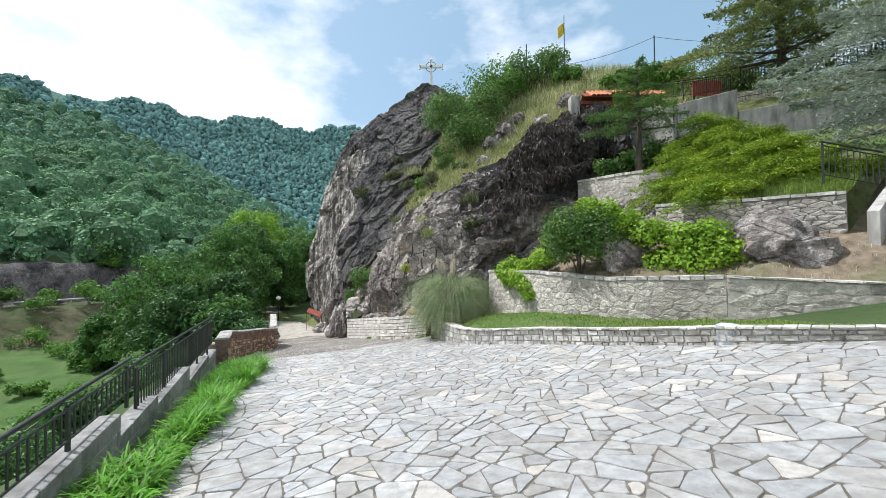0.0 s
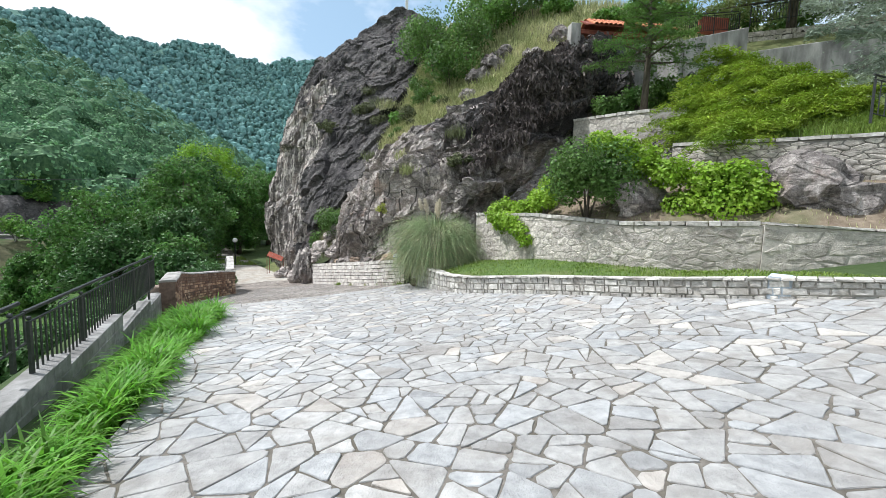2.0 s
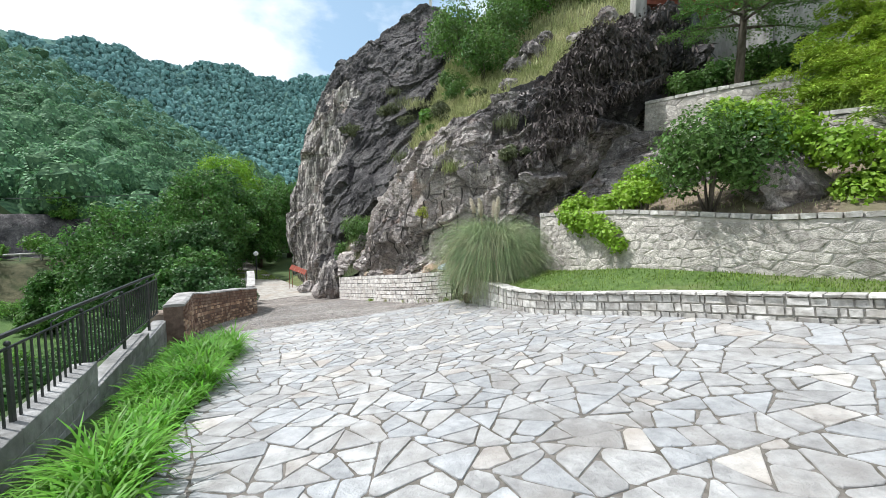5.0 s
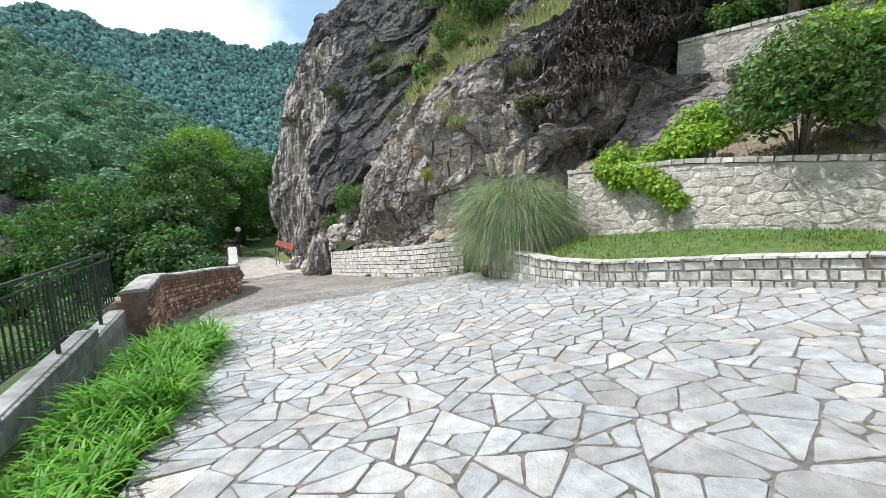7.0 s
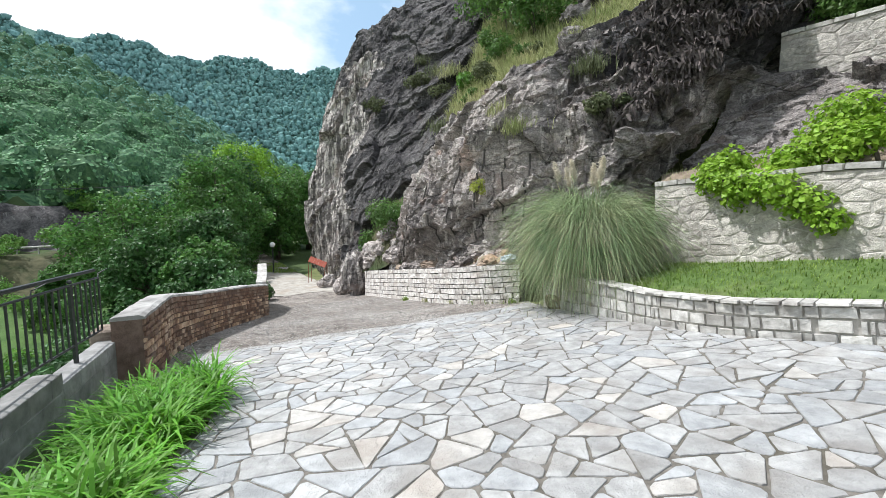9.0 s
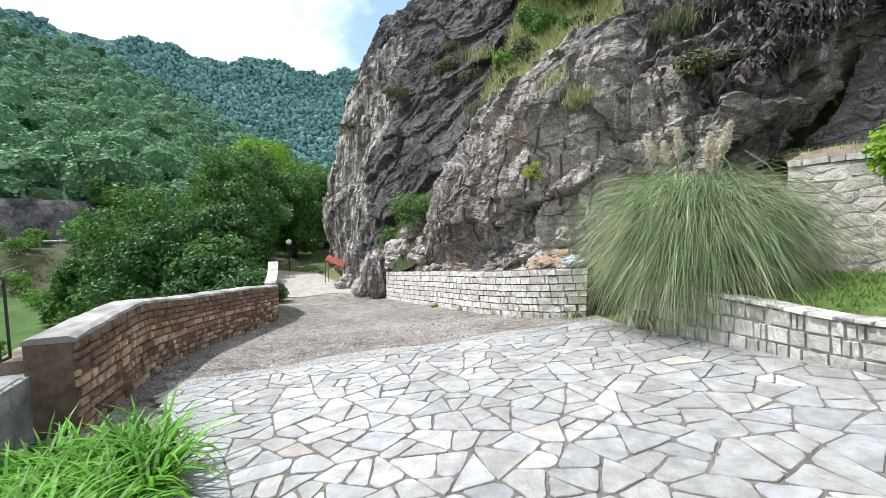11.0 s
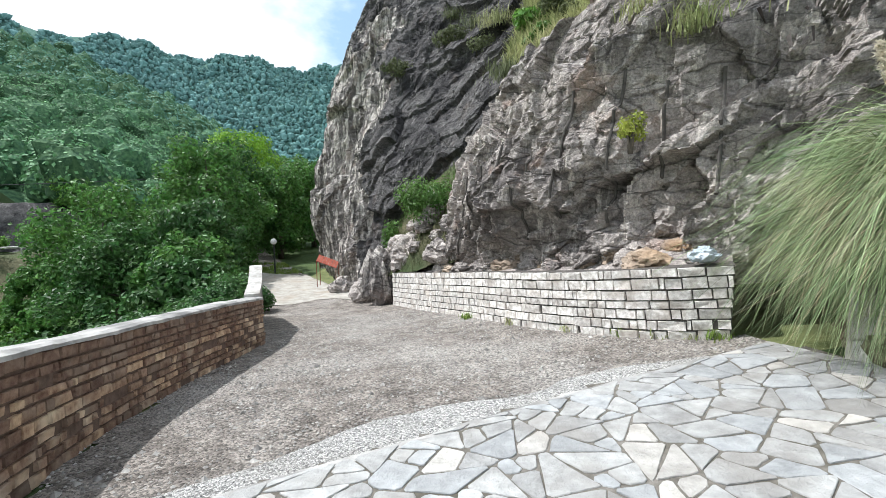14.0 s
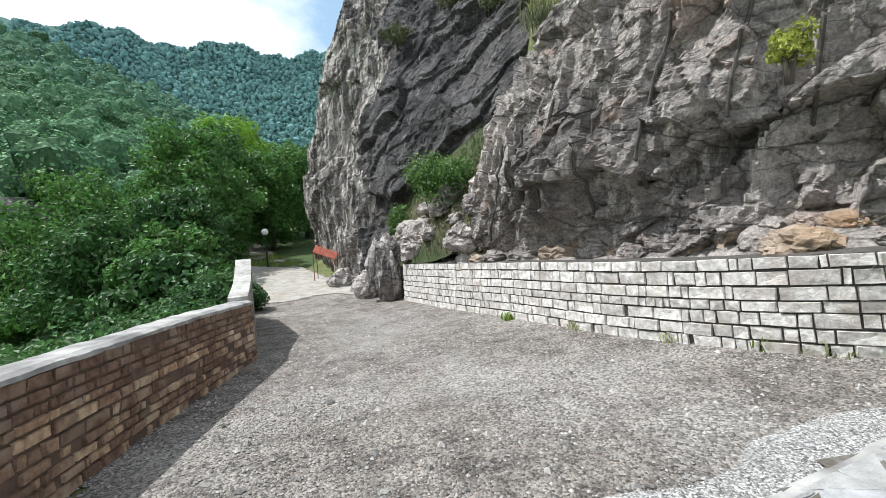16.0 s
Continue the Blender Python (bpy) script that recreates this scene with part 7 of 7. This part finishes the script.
# ---- lamp post, cross, flag, wires ----
lp = thing("garden_lamp", (9.3, 16.05, 4.7), "thin garden lamp post with a dark head", "lamp")
bm = bmesh.new()
tube(bm, [(0, 0, -0.2), (0, 0, 1.15)], [0.035, 0.03], 8)
part("pole", bm, M_CONC, lp)
bm = bmesh.new()
lathe(bm, [(0.05, 1.12), (0.13, 1.2), (0.15, 1.38), (0.06, 1.46), (0.01, 1.5)], 12)
part("lamp_head", bm, M_IRON, lp)


def cross(place):
    root = thing("cross", place, "white metal cross on the rock summit", "cross")
    for k, (a, b) in enumerate((((0, 0, -0.9), (0, 0, 2.3)), ((-0.95, 0, 1.35), (0.95, 0, 1.35)))):
        bm = bmesh.new()
        box(bm, min(a[0], b[0]) - 0.13, max(a[0], b[0]) + 0.13, -0.09, 0.09, a[2], b[2] + (0.26 if k else 0), None, 0.02)
        if k:
            for x in (-1.15, 1.15):
                box(bm, x - 0.07, x + 0.07, -0.1, 0.1, 1.2, 1.76, None, 0.02)
        part("upright" if k == 0 else "arm", bm, M_WHITEPAINT, root)
    bm = bmesh.new()
    tube(bm, [(0.26 * 2 * math.cos(t), 0, 1.48 + 0.26 * 2 * math.sin(t)) for t in np.linspace(0, 2 * math.pi, 25)], [0.03] * 25, 6)
    part("ring", bm, M_IRON, root, "dark ring behind the arms")


cross((-0.95, 40.9, 19.3))
fp = thing("flagpole", (10.37, 34.0, float(ground_z(10.37, 34.0)) - 0.1), "thin flagpole with a limp yellow flag", "flagpole")
bm = bmesh.new()
tube(bm, [(0, 0, 0), (0, 0, 5.2)], [0.05, 0.03], 8)
part("pole", bm, M_IRON, fp)
g = np.stack(np.meshgrid(np.linspace(0, 1, 10), np.linspace(0, 1, 12), indexing="ij"), -1).reshape(-1, 2)
fv = np.stack([-0.55 * g[:, 0], 0.08 * np.sin(g[:, 0] * 9 + g[:, 1] * 3), 4.6 - 1.0 * g[:, 1] - 0.45 * g[:, 0]], 1)
attach("flag", mesh_from("flag", fv, grid_faces(10, 12), M_FLAGCLOTH, True), fp, "limp yellow cloth flag")
fp2 = thing("pole", (7.3, 34.5, float(ground_z(7.3, 34.5))), "bare thin pole on the hilltop", "pole")
bm = bmesh.new()
tube(bm, [(0, 0, 0), (0, 0, 3.6)], [0.05, 0.04], 6)
part("pole_shaft", bm, M_IRON, fp2)


def cable(name, a, b, sag, r, label):
    bm = bmesh.new()
    pts = [Vector(a).lerp(Vector(b), t) - Vector((0, 0, 4 * sag * t * (1 - t))) for t in np.linspace(0, 1, 17)]
    tube(bm, pts, [r] * 17, 5)
    me = bpy.data.meshes.new(name)
    bm.to_mesh(me)
    bm.free()
    me.materials.append(M_IRON)
    tagged(new(name, me), label, "cable")


cable("overhead_cable", (10.4, 34.0, 17.6), (17.9, 34.0, 19.9), 0.3, 0.018, "thin overhead cable from the flagpole")
cable("overhead_cable", (17.9, 34.0, 19.9), (30, 36, 20.6), 0.3, 0.018, "thin overhead cable along the hilltop")
cable("overhead_cable", (-75, 52, 2.5), (-33, 75, 5.5), 0.5, 0.04, "thin power line across the valley")
cp = thing("cable_pole", (17.9, 34.0, float(ground_z(17.9, 34.0))), "thin cable pole on the hilltop", "pole")
bm = bmesh.new()
tube(bm, [(0, 0, -0.3), (0, 0, 20.0 - cp.location.z)], [0.06, 0.05], 6)
part("pole_shaft", bm, M_IRON, cp)
cable("bell_rope", (9.0, 20.3, 8.1), (8.7, 17.0, 5.5), 0.5, 0.02, "pale rope hanging from the bells")


def guard_rail():
    root = thing("guard_rail", (0, 0, 0), "pale roadside guard rail across the valley", "guard rail")
    pts = []
    for az in np.linspace(60, 33, 40):
        x, y = -86.5 * math.sin(radians(az)), 86.5 * math.cos(radians(az))
        pts.append((x, y, float(ground_z(x, y)) + 0.75))
    bm = bmesh.new()
    tube(bm, pts, [0.16] * len(pts), 6)
    part("rail", bm, M_CAP, root)
    for p in pts[::2]:
        bm = bmesh.new()
        tube(bm, [(p[0], p[1], p[2] - 0.95), p], [0.1, 0.1], 5)
        part("post", bm, M_CAP, root)


guard_rail()


# ---- dry ivy on the dark rock, drill scars ----
M_IVY = mat("dead_ivy", (0.035, 0.029, 0.028), (0.155, 0.13, 0.12), 4, 0.9, 0.0, 40, island=0.5)


def dead_ivy():
    rng = np.random.default_rng(77)
    nu, nv = RB.shape[:2]
    n = 10500
    u, v = rng.normal(0.81, 0.075, n), rng.uniform(0.34, 0.90, n)
    q = RB[(np.clip(u, 0.55, 0.99) * (nu - 1)).astype(int), (v * (nv - 1)).astype(int)]
    out = NB[(np.clip(u, 0.55, 0.99) * (nu - 1)).astype(int), (v * (nv - 1)).astype(int)]
    sgn = np.sign((out * np.array([-0.6, -0.7, 0.3])).sum(1))[:, None]
    p = q + out * sgn * rng.uniform(0.02, 0.16, n)[:, None]
    L = rng.uniform(0.06, 0.22, n)[:, None]
    s = rng.normal(size=(n, 3)) * np.array([1, 1, 0.2])
    s /= np.linalg.norm(s, axis=1)[:, None]
    w = rng.uniform(0.015, 0.05, n)[:, None]
    e = p + np.array([0, 0, -1]) * L + rng.normal(size=(n, 3)) * 0.08
    V = np.stack([p - s * w, p + s * w, e + s * w * 0.5, e - s * w * 0.5], 1).reshape(-1, 3)
    F = np.arange(n)[:, None] * 4 + np.arange(4)
    tagged(new("dead_ivy", mesh_from("dead_ivy", V, F, M_IVY)), "dead dark ivy hanging on the rock", "plant", kind="stuff")


dead_ivy()


def loose_stones():
    """Loose chippings on the road."""
    rng = np.random.default_rng(55)
    n = 9000
    q = scatter(n, -9, -0.5, 14.5, 26, lambda x, y: road_mask(x, y) & (y > np.interp(x, strip_far[:, 0], strip_far[:, 1]) + 0.1), rng)
    z = G(q[:, 0], q[:, 1]) - 0.03
    s = rng.uniform(0.006, 0.016, n) * (1 + (rng.random(n) > 0.96) * 1.2)
    base = np.array([(-1, -1, 0), (1, -1, 0), (1, 1, 0), (-1, 1, 0), (0.1, 0.2, 1.1)], float)
    a = rng.uniform(0, 6.28, n)
    ca, sa = np.cos(a)[:, None], np.sin(a)[:, None]
    jit = base[None] * (1 + rng.uniform(-0.35, 0.35, (n, 5, 3)))
    x = (jit[..., 0] * ca - jit[..., 1] * sa) * s[:, None] + q[:, :1]
    y = (jit[..., 0] * sa + jit[..., 1] * ca) * s[:, None] * 0.8 + q[:, 1:]
    V = np.stack([x, y, jit[..., 2] * s[:, None] + z[:, None]], -1).reshape(-1, 3)
    k = np.arange(n)[:, None] * 5
    F = np.concatenate([k + np.array(t) for t in ((0, 1, 4), (1, 2, 4), (2, 3, 4), (3, 0, 4))], 0)
    tagged(new("road_chippings", mesh_from("road_chippings", V, F, M_CHIP)), "loose grey stone chippings on the road", "gravel", kind="stuff")


M_CHIP = mat("stone_chip", (0.20, 0.19, 0.175), (0.46, 0.44, 0.41), 10, 0.9, 0.0, 40, island=0.5)
loose_stones()

for i, (x, y) in enumerate([(-0.85, 18.05), (-1.05, 18.25), (-1.35, 18.52), (-1.75, 18.95), (-2.35, 19.75), (-3.1, 21.0), (-4.0, 22.5), (-1.5, 18.7)]):
    tuft("wall_weed", (x, y, float(G(x, y)) - 0.03), 0.16, 0.13, 90, M_DRYBLADE if i % 3 else M_LAWN, 700 + i, "small dry weed at the foot of the stone wall")
